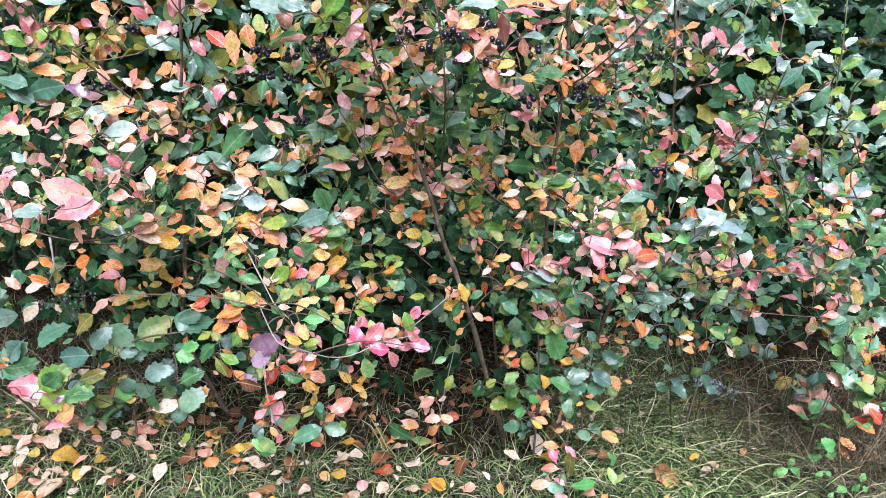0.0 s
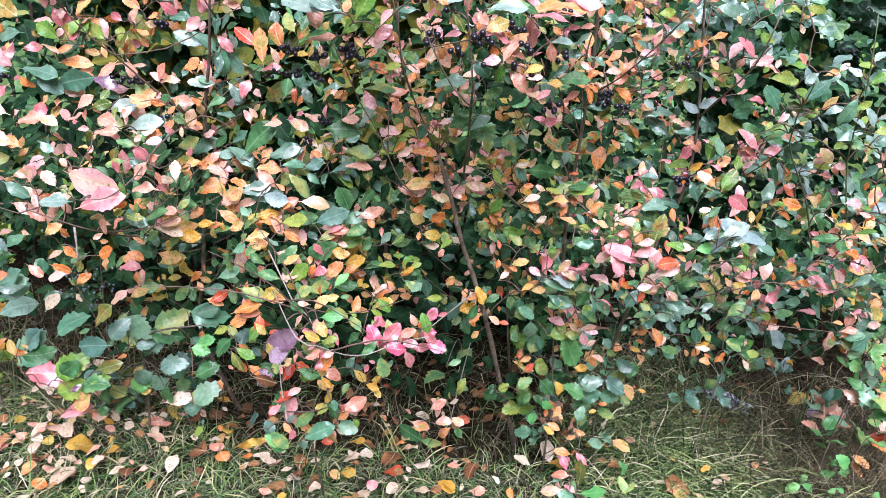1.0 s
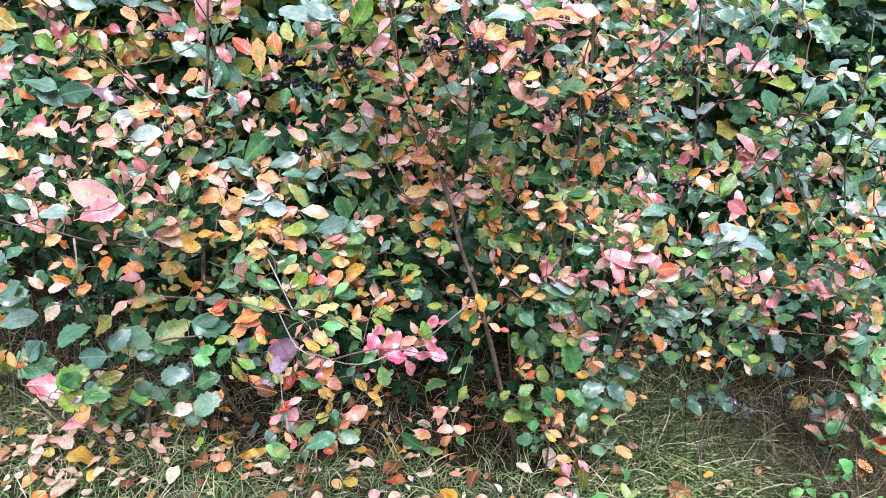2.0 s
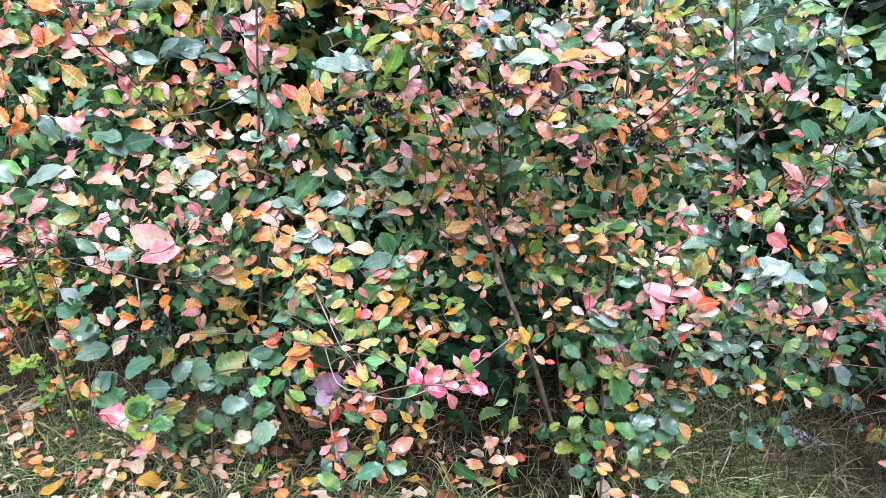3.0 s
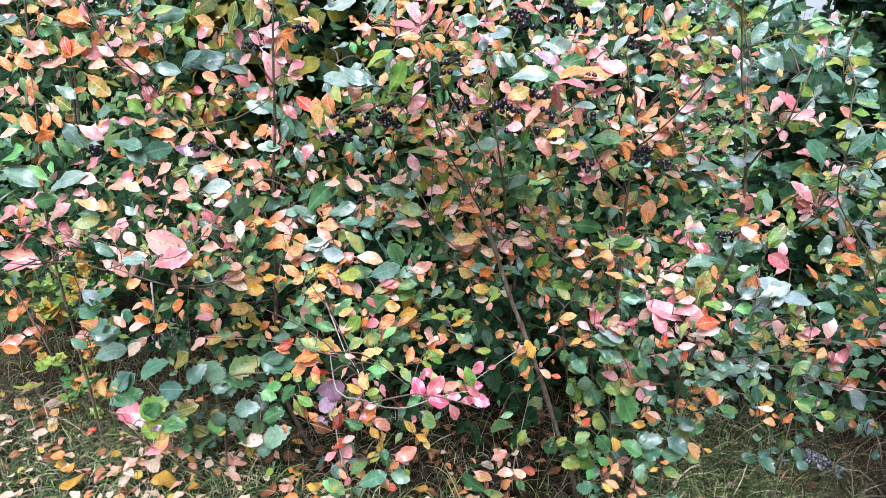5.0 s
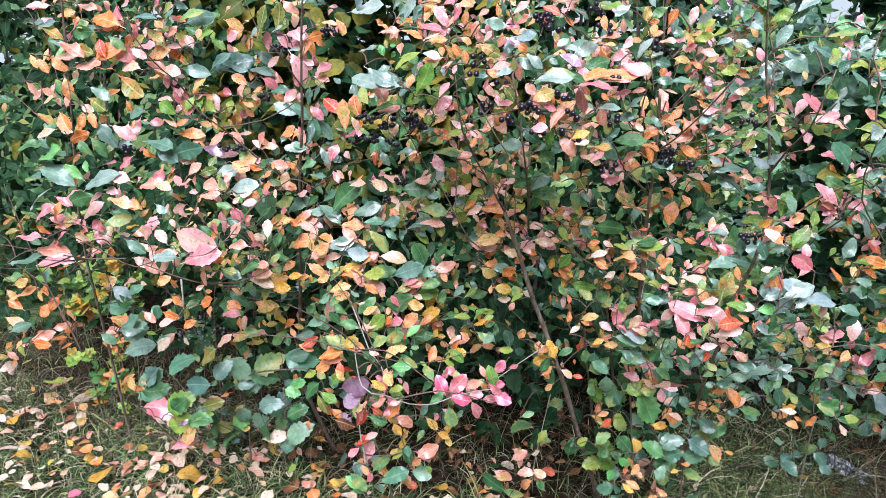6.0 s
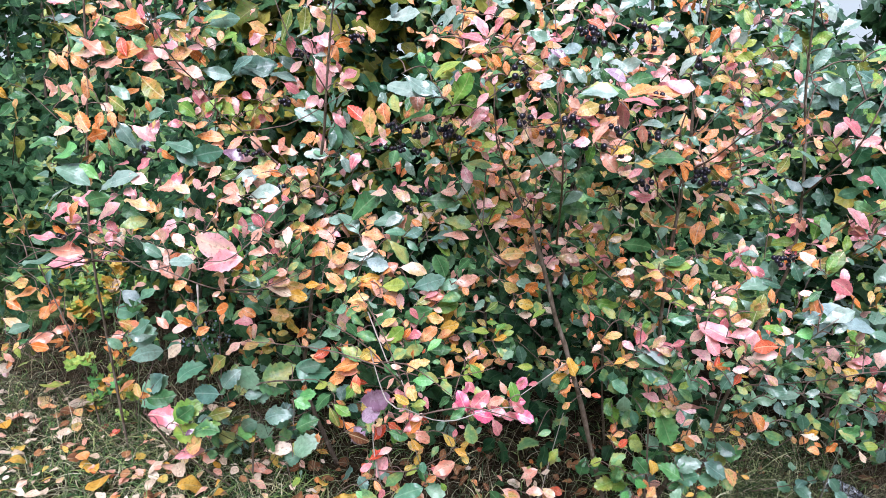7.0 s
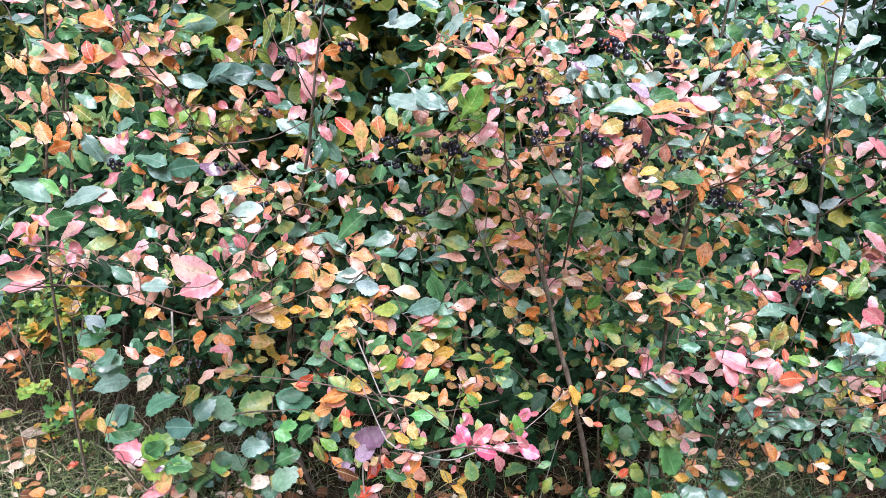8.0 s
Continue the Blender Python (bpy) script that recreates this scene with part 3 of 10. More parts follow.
        for k in range(count):
            s = bare + (1 - bare) * ((k + 0.5) / count) ** 0.55
            i = min(3, int(s * 4))
            p = fine[i].lerp(fine[i + 1], s * 4 - i)
            side = Matrix.Rotation(spin + k * 2.4, 3, along) @ along.orthogonal().normalized()
            d = along * rng.uniform(0.3, 0.9) + side * rng.uniform(0.7, 1.2) + Vector((0, -0.25, -0.1 + 0.25 * rng.random()))
            up = Vector((rng.uniform(-0.5, 0.5), rng.uniform(-1.0, 0.2), rng.uniform(0.35, 1.0)))
            long = size * rng.uniform(0.7, 1.2)
            c = own if rng.random() < 0.7 or isinstance(colours, str) else pick(colours)
            self.leaves.append((leaf_pose(p + d.normalized() * long * 0.12, d, up, long), kind, rng.randrange(VARIANTS), c))

    def fill(self, x0, x1, y0, y1, z0, z1, count, mix, size=(0.04, 0.058), kind="obovate", per=(4, 7), reach=0.22):
        """Shoots in the depth of the bush."""
        wood = np.array(self.nodes)
        made = 0
        while made < count:
            made += 1
            p = Vector((rng.uniform(x0, x1), rng.uniform(y0, y1), rng.uniform(z0, z1)))
            if any((p - Vector(c)).length < r for c, r in DARK):
                continue
            low = np.array(p - Vector((0, 0, 0.1)))
            q = Vector(wood[int(np.argmin(((wood - low) ** 2).sum(1)))])
            if (q - p).length > reach:
                q = p + (q - p).normalized() * reach
            self.shoot(q, p, rng.randint(*per), rng.uniform(*size), mix, kind, rng.uniform(-0.02, 0.05), own_twig=made % 3 == 0)

    def finish(self, most=300):
        """The placed leaves are parts of their own; those in the depth stay one joined part."""
        if self.bases:
            self.grow_twigs()
        rest = sorted(self.leaves, key=lambda r: r[0].translation.y)
        front = sorted(self.front, key=lambda r: r[0].translation.y)
        room = max(0, most - len(front))
        own, rest = front[:most] + rest[:room], front[most:] + rest[room:]
        for m, kind, variant, colour in own:
            part("leaf", leaf_mesh(kind, variant, colour), self.root, m=self.inv @ m)
        if rest:
            joined_leaves("foliage", rest, self.root).matrix_basis = self.inv
        for me in self.twigs[:300]:
            part("twig", me, self.root, m=self.inv)


def berries(bush, at, count, r=0.0054, spread=0.012, skin=None, label="shiny black berry"):
    """A hanging cluster of berries on thin stalks."""
    at = Vector(at)
    root = at + Vector((0, 0.008, 0.014))
    places = []
    for _ in range(count * 6):
        c = at + Vector((rng.uniform(-1, 1) * spread * 1.3, rng.uniform(-0.8, 0.8) * spread, rng.uniform(-1, 0.5) * spread))
        if all((c - q).length > r * 1.45 for q in places):
            places.append(c)
        if len(places) == count:
            break
    o, d = Vector((0.0004, 0, 0)), Vector((0, 0.0004, 0.0004))
    vs, fs = [root - o, root + o, root + d], []
    for c in places:
        n = len(vs)
        vs += [c - o, c + o, c + d]
        fs += [(0, 1, n + 1, n), (1, 2, n + 2, n + 1), (2, 0, n, n + 2)]
    stalk = part("fruit_stalk", mesh_from("fruit_stalk", vs, fs, ["twig_bark"]), bush.root, "branched red-brown fruit stalk", bush.inv)
    for c in places:
        part("berry", skin or BERRY, stalk, label, Matrix.Translation(c) @ Matrix.Scale(r * rng.uniform(0.85, 1.1), 4))


def berry_mesh(mat):
    bm = bmesh.new()
    ball(bm, (0, 0, 0), 1.0, 9, 6)
    for v in bm.verts:
        if v.co.z < -0.95:
            v.co.z = -0.8
    me = bpy.data.meshes.new("berry")
    bm.to_mesh(me)
    bm.free()
    me.materials.append(MATS[mat])
    me.polygons.foreach_set("use_smooth", [True] * len(me.polygons))
    return me


BERRY, FROSTED = berry_mesh("berry"), berry_mesh("frosted_skin")


# hollows in the bushes where the dark ground behind shows
DARK = [((-0.78, 1.6, 1.08), 0.13), ((-0.42, 1.55, 1.02), 0.12), ((-0.2, 1.7, 0.33), 0.2), ((-0.05, 1.75, 0.5), 0.14), ((-0.75, 1.8, 0.52), 0.12),
        ((0.8, 1.8, 1.02), 0.2), ((0.62, 1.75, 0.5), 0.15), ((0.5, 1.7, 0.95), 0.12), ((-0.3, 1.7, 1.25), 0.12),
        ((-0.4, 1.4, 1.29), 0.14), ((-0.47, 1.7, 1.31), 0.21), ((-0.41, 1.45, 1.05), 0.09), ((0.72, 1.45, 1.1), 0.12), ((-0.6, 2.0, 1.32), 0.2), ((-0.52, 1.7, 1.18), 0.13)]
# inside leaves: half take the darkened green, which stands in for shade
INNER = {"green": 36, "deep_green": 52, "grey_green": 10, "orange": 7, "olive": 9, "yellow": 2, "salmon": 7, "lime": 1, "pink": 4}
CROWN = {"salmon": 6, "orange": 6, "pink": 3, "olive": 3, "green": 5, "glossy": 2}

far = Bush("chokeberry_bush", (-1.35, 1.8, 0), "chokeberry bush with pink and orange leaves over yellowing weeds", group="chokeberry bushes", company=2)
far.stem([(-1.36, 1.85, 0), (-1.33, 1.75, 0.4), (-1.25, 1.6, 0.8), (-1.15, 1.5, 1.2), (-1.1, 1.45, 1.55)], 0.0048, 0.002)
far.stem([(-1.5, 1.9, 0), (-1.52, 1.85, 0.3), (-1.6, 1.8, 0.6), (-1.65, 1.75, 0.9)], 0.003, 0.0016)
far.stem([(-0.787, 1.320, 0.850), (-0.847, 1.300, 0.824), (-0.900, 1.280, 0.853), (-0.969, 1.250, 0.900), (-1.042, 1.240, 0.934)], 0.0017, 0.0009, "twig_bark", "branch")
far.stem([(-0.889, 1.320, 0.835), (-0.977, 1.300, 0.832), (-1.047, 1.280, 0.844), (-1.187, 1.270, 0.857)], 0.0017, 0.0009, "twig_bark", "branch")
far.place("blue_green", "oval", [(-1.579, 1.812, 0.618, -1.602, 1.804, 0.561, 20), (-1.146, 1.448, 1.315, -1.106, 1.449, 1.315, 40), (-1.082, 1.519, 0.497, -0.993, 1.506, 0.536, 20)])
far.place("fresh", "round", [(-1.124, 1.344, 1.036, -1.055, 1.334, 1.078, 34)])
far.place("glossy", "oval", [(-1.227, 1.467, 1.356, -1.176, 1.464, 1.363, 40), (-1.133, 1.464, 1.36, -1.187, 1.462, 1.347, 50), (-1.08, 1.359, 1.023, -1.113, 1.347, 1.045, 40), (-1.054, 1.239, 0.95, -1.039, 1.262, 1.006, 48), (-1.007, 1.414, 0.61, -0.94, 1.412, 0.624, 0)])
far.place("green", "oval", [(-1.742, 1.866, 0.562, -1.827, 1.857, 0.551, 48), (-1.735, 1.857, 0.341, -1.77, 1.842, 0.322, 0), (-1.118, 1.215, 0.902, -1.079, 1.221, 0.932, 60), (-1.068, 1.408, 1.2, -1.052, 1.409, 1.169, 0), (-1.03, 1.463, 1.338, -1.094, 1.466, 1.332, 0), (-0.996, 1.472, 0.672, -1.064, 1.463, 0.661, 0)])
far.place("green", "round", [(-1.082, 1.462, 1.345, -1.051, 1.457, 1.36, 20)])
far.place("grey_green", "oval", [(-1.796, 1.839, 0.362, -1.729, 1.846, 0.388, 0), (-1.106, 1.332, 1.026, -1.025, 1.323, 1.021, 40), (-1.089, 1.202, 0.837, -1.007, 1.215, 0.857, 41), (-1.084, 1.477, 1.407, -1.064, 1.487, 1.438, 0), (-1.027, 1.483, 1.342, -1.079, 1.481, 1.37, 50), (-1.012, 1.436, 0.578, -0.953, 1.436, 0.607, 0), (-0.954, 1.363, 0.642, -0.89, 1.354, 0.68, 34)])
far.place("jade", "oval", [(-0.98, 1.413, 0.693, -0.947, 1.418, 0.745, 34)])
far.place("jade", "round", [(-1.12, 1.485, 0.562, -1.083, 1.489, 0.541, 0), (-1.046, 1.521, 0.635, -1.123, 1.512, 0.647, 0), (-0.894, 1.365, 0.647, -0.928, 1.363, 0.67, 34)])
far.place("lime", "lobed", [(-1.611, 1.886, 0.185, -1.704, 1.846, 0.18, 72), (-1.606, 1.98, 0.47, -1.545, 1.994, 0.493, 27), (-1.487, 2.03, 0.227, -1.533, 1.994, 0.214, 56), (-1.437, 1.99, 0.206, -1.463, 1.971, 0.155, 56)])
far.place("lime", "oval", [(-1.604, 1.898, 0.552, -1.566, 1.889, 0.529, 20), (-1.503, 1.878, 0.605, -1.462, 1.872, 0.639, 20), (-1.499, 1.879, 0.567, -1.432, 1.879, 0.592, 0)])
far.place("olive", "oval", [(-1.638, 1.847, 0.447, -1.597, 1.846, 0.5, 0), (-1.176, 1.45, 1.344, -1.118, 1.453, 1.339, 60), (-1.124, 1.363, 1.15, -1.077, 1.36, 1.142, 40), (-1.089, 1.448, 1.306, -1.026, 1.45, 1.286, 0), (-1.048, 1.439, 0.633, -0.981, 1.436, 0.634, 40)])
far.place("orange", "oval", [(-1.804, 1.851, 0.51, -1.765, 1.85, 0.474, 0), (-1.775, 1.834, 0.484, -1.686, 1.876, 0.516, 48), (-1.77, 1.826, 0.307, -1.758, 1.843, 0.333, 0), (-1.756, 1.836, 0.536, -1.692, 1.841, 0.558, 0), (-1.728, 1.833, 0.453, -1.783, 1.834, 0.477, 34), (-1.703, 1.831, 0.336, -1.639, 1.817, 0.339, 0), (-1.664, 1.84, 0.526, -1.642, 1.835, 0.49, 0), (-1.636, 1.853, 0.504, -1.665, 1.856, 0.54, 0), (-1.555, 1.87, 0.417, -1.572, 1.861, 0.468, 0), (-1.493, 1.892, 0.455, -1.533, 1.882, 0.415, 0), (-1.164, 1.405, 1.281, -1.141, 1.397, 1.259, 34), (-1.162, 1.49, 1.405, -1.124, 1.496, 1.431, 34)])
far.place("orange", "oval", [(-1.142, 1.403, 1.273, -1.114, 1.392, 1.251, 20), (-1.134, 1.434, 1.274, -1.095, 1.421, 1.252, 0), (-1.127, 1.561, 0.788, -1.124, 1.556, 0.758, 34), (-1.085, 1.414, 1.231, -1.064, 1.406, 1.188, 30), (-1.022, 1.446, 1.256, -0.969, 1.438, 1.252, 50), (-0.991, 1.432, 0.439, -0.998, 1.435, 0.477, 34), (-0.981, 1.21, 0.909, -1.005, 1.203, 0.927, 0)])
far.place("orange", "round", [(-1.611, 1.823, 0.487, -1.645, 1.817, 0.438, 0), (-1.158, 1.494, 1.372, -1.12, 1.497, 1.392, 34), (-1.062, 1.386, 1.088, -1.021, 1.375, 1.106, 0), (-1.055, 1.356, 1.153, -1.026, 1.347, 1.114, 0), (-1.04, 1.47, 1.276, -0.984, 1.466, 1.314, 0), (-0.996, 1.364, 1.148, -1.023, 1.361, 1.127, 34)])
far.place("pale", "round", [(-1.883, 1.851, 0.198, -1.837, 1.876, 0.221, 0), (-1.399, 1.835, 0.57, -1.337, 1.826, 0.597, 20)])
far.place("pink", "oval", [(-1.197, 1.444, 1.391, -1.156, 1.451, 1.403, 0), (-1.153, 1.341, 0.792, -1.089, 1.331, 0.814, 40), (-1.023, 1.222, 0.934, -0.986, 1.219, 0.973, 20), (-1.001, 1.209, 0.9, -1.067, 1.205, 0.907, 48), (-0.957, 1.229, 0.913, -1, 1.234, 0.884, 40)])
far.place("pink", "round", [(-1.093, 1.394, 0.789, -1.142, 1.394, 0.807, 34), (-1.074, 1.468, 1.363, -1.127, 1.471, 1.332, 34), (-1.021, 1.366, 0.855, -1.048, 1.367, 0.862, 0), (-1.019, 1.434, 0.83, -1.033, 1.428, 0.867, 0)])
far.place("red", "oval", [(-1.005, 1.46, 1.279, -1.024, 1.462, 1.324, 20)])
far.place("salmon", "oval", [(-1.834, 1.861, 0.402, -1.761, 1.855, 0.381, 34), (-1.83, 1.844, 0.282, -1.799, 1.852, 0.249, 0), (-1.721, 1.845, 0.335, -1.647, 1.838, 0.37, 20), (-1.623, 1.844, 0.39, -1.573, 1.84, 0.407, 0), (-1.173, 1.395, 1.218, -1.145, 1.394, 1.189, 0), (-1.157, 1.419, 1.204, -1.123, 1.413, 1.186, 0), (-1.153, 1.463, 1.277, -1.081, 1.469, 1.282, 50), (-1.152, 1.449, 1.299, -1.158, 1.438, 1.267, 0), (-1.143, 1.464, 1.397, -1.182, 1.443, 1.392, 48), (-1.115, 1.505, 1.401, -1.053, 1.5, 1.399, 48), (-1.103, 1.428, 1.311, -1.038, 1.415, 1.302, 50), (-1.073, 1.515, 1.413, -1.044, 1.533, 1.434, 34)])
far.place("salmon", "oval", [(-1.069, 1.352, 1.117, -1.115, 1.34, 1.102, 34), (-1.047, 1.235, 0.862, -0.976, 1.222, 0.883, 34), (-1.032, 1.396, 1.17, -0.995, 1.385, 1.16, 0), (-1.013, 1.358, 0.86, -1.055, 1.356, 0.871, 0)])
far.place("salmon", "round", [(-1.136, 1.398, 1.171, -1.101, 1.392, 1.187, 34), (-1.081, 1.448, 1.256, -1.007, 1.436, 1.266, 30)])
far.place("silver", "oval", [(-1.099, 1.349, 1.033, -1.04, 1.348, 1.03, 50)])
far.place("silver", "round", [(-1.066, 1.481, 0.7, -1.015, 1.475, 0.669, 34), (-1.03, 1.535, 0.504, -1.08, 1.523, 0.512, 0)])
far.place("yellow", "oval", [(-1.578, 2.007, 0.112, -1.515, 2.021, 0.137, 34), (-1.559, 2.001, 0.14, -1.595, 1.981, 0.099, 0), (-1.507, 2.005, 0.1, -1.458, 2.011, 0.149, 0)])
far.bare_twigs(4)
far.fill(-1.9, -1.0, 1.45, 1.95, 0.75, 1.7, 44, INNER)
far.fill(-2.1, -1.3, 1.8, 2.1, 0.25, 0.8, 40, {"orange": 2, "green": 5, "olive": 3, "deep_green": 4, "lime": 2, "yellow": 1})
berries(far, (-1.013, 1.235, 0.898), 4)
far.finish()

nettle = Bush("yellowing_weed", (-1.42, 1.9, 0), "upright weed with small yellow-green leaves", "weed", company=0)
for dx, lean in ((0.0, 0.03), (-0.07, -0.05), (0.06, 0.06)):
    nettle.stem([(-1.42 + dx, 1.9, 0), (-1.42 + dx + lean * 0.5, 1.88, 0.3), (-1.42 + dx + lean, 1.84, 0.62)], 0.0025, 0.0012, "green_bark")
nettle.fill(-1.52, -1.3, 1.78, 1.92, 0.12, 0.64, 30, {"lime": 6, "yellow": 3, "fresh": 1}, (0.028, 0.045), "lobed", (4, 6), 0.1)
nettle.finish()

left = Bush("chokeberry_bush", (-0.66, 1.98, 0), "chokeberry bush with orange, pink and green autumn leaves", group="chokeberry bushes", company=2)
left.stem([(-0.660, 1.980, 0.000), (-0.746, 1.900, 0.310), (-0.701, 1.820, 0.522), (-0.662, 1.750, 0.707), (-0.632, 1.690, 0.868), (-0.613, 1.660, 1.009), (-0.574, 1.600, 1.128), (-0.550, 1.550, 1.233), (-0.508, 1.473, 1.395), (-0.448, 1.387, 1.575)], 0.0078, 0.0016, "bark", "stem")
left.stem([(-0.749, 1.320, 0.799), (-0.748, 1.320, 0.764), (-0.748, 1.320, 0.728)], 0.0022, 0.0018, "dead_bark", "dead_twig")
left.stem([(-0.622, 1.660, 0.949), (-0.602, 1.500, 0.982), (-0.602, 1.380, 0.958), (-0.605, 1.300, 0.918), (-0.636, 1.270, 0.885), (-0.652, 1.250, 0.879), (-0.689, 1.250, 0.875)], 0.0022, 0.0009, "twig_bark", "branch")
left.stem([(-0.641, 1.680, 0.806), (-0.647, 1.550, 0.866), (-0.682, 1.500, 0.921), (-0.721, 1.500, 0.956), (-0.761, 1.500, 0.984)], 0.0016, 0.0009, "twig_bark", "branch")
left.stem([(-0.673, 1.760, 0.638), (-0.689, 1.680, 0.665), (-0.695, 1.550, 0.716), (-0.713, 1.450, 0.746), (-0.720, 1.350, 0.784), (-0.746, 1.320, 0.801), (-0.782, 1.300, 0.820), (-0.830, 1.300, 0.833)], 0.0023, 0.0012, "twig_bark", "branch")
left.stem([(-0.517, 1.500, 1.213), (-0.531, 1.450, 1.262), (-0.536, 1.400, 1.302), (-0.571, 1.400, 1.331), (-0.597, 1.380, 1.410)], 0.0017, 0.0009, "twig_bark", "branch")
left.stem([(-0.870, 1.620, 1.161), (-0.884, 1.560, 1.224), (-0.881, 1.500, 1.252), (-0.887, 1.450, 1.290), (-0.910, 1.420, 1.352), (-0.919, 1.400, 1.398)], 0.0023, 0.0012, "twig_bark", "branch")
left.stem([(-0.621, 1.660, 0.962), (-0.641, 1.620, 0.997), (-0.677, 1.580, 1.040), (-0.708, 1.550, 1.077), (-0.737, 1.500, 1.125), (-0.762, 1.450, 1.164), (-0.784, 1.420, 1.206)], 0.0029, 0.0012, "twig_bark", "branch")
left.place("blue_green", "oval", [(-0.965, 1.516, 1.372, -0.915, 1.518, 1.392, 20), (-0.908, 1.616, 1.258, -0.839, 1.616, 1.255, 0), (-0.886, 1.57, 1.406, -0.907, 1.557, 1.355, 34), (-0.881, 1.606, 1.368, -0.806, 1.599, 1.381, 0), (-0.875, 1.437, 1.076, -0.816, 1.428, 1.048, 20), (-0.865, 1.69, 1.254, -0.765, 1.686, 1.298, 20), (-0.839, 1.642, 1.261, -0.802, 1.646, 1.308, 0), (-0.835, 1.369, 0.955, -0.804, 1.364, 0.938, 20), (-0.584, 1.643, 0.905, -0.528, 1.639, 0.914, 20), (-0.464, 1.553, 0.825, -0.391, 1.551, 0.845, 34)])
left.place("fresh", "oval", [(-1.016, 1.359, 1.004, -1.06, 1.355, 1.034, 20)])
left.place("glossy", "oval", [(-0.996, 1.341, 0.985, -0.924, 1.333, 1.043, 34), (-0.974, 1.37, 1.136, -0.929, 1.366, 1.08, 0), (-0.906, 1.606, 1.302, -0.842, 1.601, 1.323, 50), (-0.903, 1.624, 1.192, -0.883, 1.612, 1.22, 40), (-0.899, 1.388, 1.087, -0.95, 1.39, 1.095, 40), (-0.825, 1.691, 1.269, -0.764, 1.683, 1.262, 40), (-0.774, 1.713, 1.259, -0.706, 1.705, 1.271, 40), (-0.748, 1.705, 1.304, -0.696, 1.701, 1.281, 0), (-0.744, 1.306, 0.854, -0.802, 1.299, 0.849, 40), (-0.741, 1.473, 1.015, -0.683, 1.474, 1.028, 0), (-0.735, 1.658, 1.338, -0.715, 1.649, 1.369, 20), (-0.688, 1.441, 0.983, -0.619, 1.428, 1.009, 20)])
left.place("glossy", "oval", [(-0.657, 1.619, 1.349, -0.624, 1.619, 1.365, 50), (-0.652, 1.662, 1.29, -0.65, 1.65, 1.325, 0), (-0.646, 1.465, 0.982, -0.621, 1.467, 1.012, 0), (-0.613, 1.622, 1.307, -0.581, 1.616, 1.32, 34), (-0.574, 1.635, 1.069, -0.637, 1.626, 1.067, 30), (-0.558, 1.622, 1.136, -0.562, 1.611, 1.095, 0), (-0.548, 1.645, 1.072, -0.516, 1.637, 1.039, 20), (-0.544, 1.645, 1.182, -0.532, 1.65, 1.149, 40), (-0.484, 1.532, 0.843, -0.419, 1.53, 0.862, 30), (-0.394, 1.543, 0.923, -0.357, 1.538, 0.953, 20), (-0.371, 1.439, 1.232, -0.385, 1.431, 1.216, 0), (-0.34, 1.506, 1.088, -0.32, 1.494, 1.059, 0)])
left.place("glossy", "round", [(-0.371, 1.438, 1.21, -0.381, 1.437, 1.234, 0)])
left.place("green", "oval", [(-1.012, 1.394, 1.096, -0.971, 1.394, 1.066, 20), (-1.005, 1.476, 1.327, -0.967, 1.48, 1.305, 0), (-0.996, 1.375, 1.059, -1.024, 1.363, 1.092, 0), (-0.942, 1.326, 0.907, -0.893, 1.348, 0.931, 0), (-0.934, 1.293, 0.981, -0.998, 1.29, 0.963, 0), (-0.933, 1.59, 1.388, -0.905, 1.589, 1.416, 0), (-0.876, 1.572, 1.372, -0.828, 1.57, 1.408, 20), (-0.773, 1.586, 0.56, -0.723, 1.573, 0.586, 20), (-0.724, 1.304, 0.906, -0.689, 1.292, 0.924, 20), (-0.688, 1.574, 1.025, -0.651, 1.562, 1.042, 0), (-0.671, 1.659, 0.558, -0.707, 1.659, 0.513, 0), (-0.658, 1.606, 0.922, -0.601, 1.601, 0.945, 0)])
left.place("green", "oval", [(-0.65, 1.409, 0.753, -0.622, 1.412, 0.775, 0), (-0.635, 1.315, 0.941, -0.674, 1.312, 0.933, 0), (-0.621, 1.338, 0.968, -0.652, 1.325, 0.98, 34), (-0.618, 1.44, 0.732, -0.596, 1.428, 0.759, 0), (-0.601, 1.462, 0.858, -0.612, 1.46, 0.899, 34), (-0.588, 1.476, 0.835, -0.562, 1.465, 0.82, 0), (-0.586, 1.43, 0.82, -0.567, 1.422, 0.844, 0), (-0.583, 1.643, 0.92, -0.556, 1.636, 0.945, 0), (-0.579, 1.477, 0.89, -0.59, 1.468, 0.851, 0), (-0.578, 1.599, 1.023, -0.544, 1.606, 1.043, 0), (-0.52, 1.502, 0.678, -0.499, 1.49, 0.713, 20), (-0.507, 1.529, 0.757, -0.553, 1.531, 0.76, 40)])
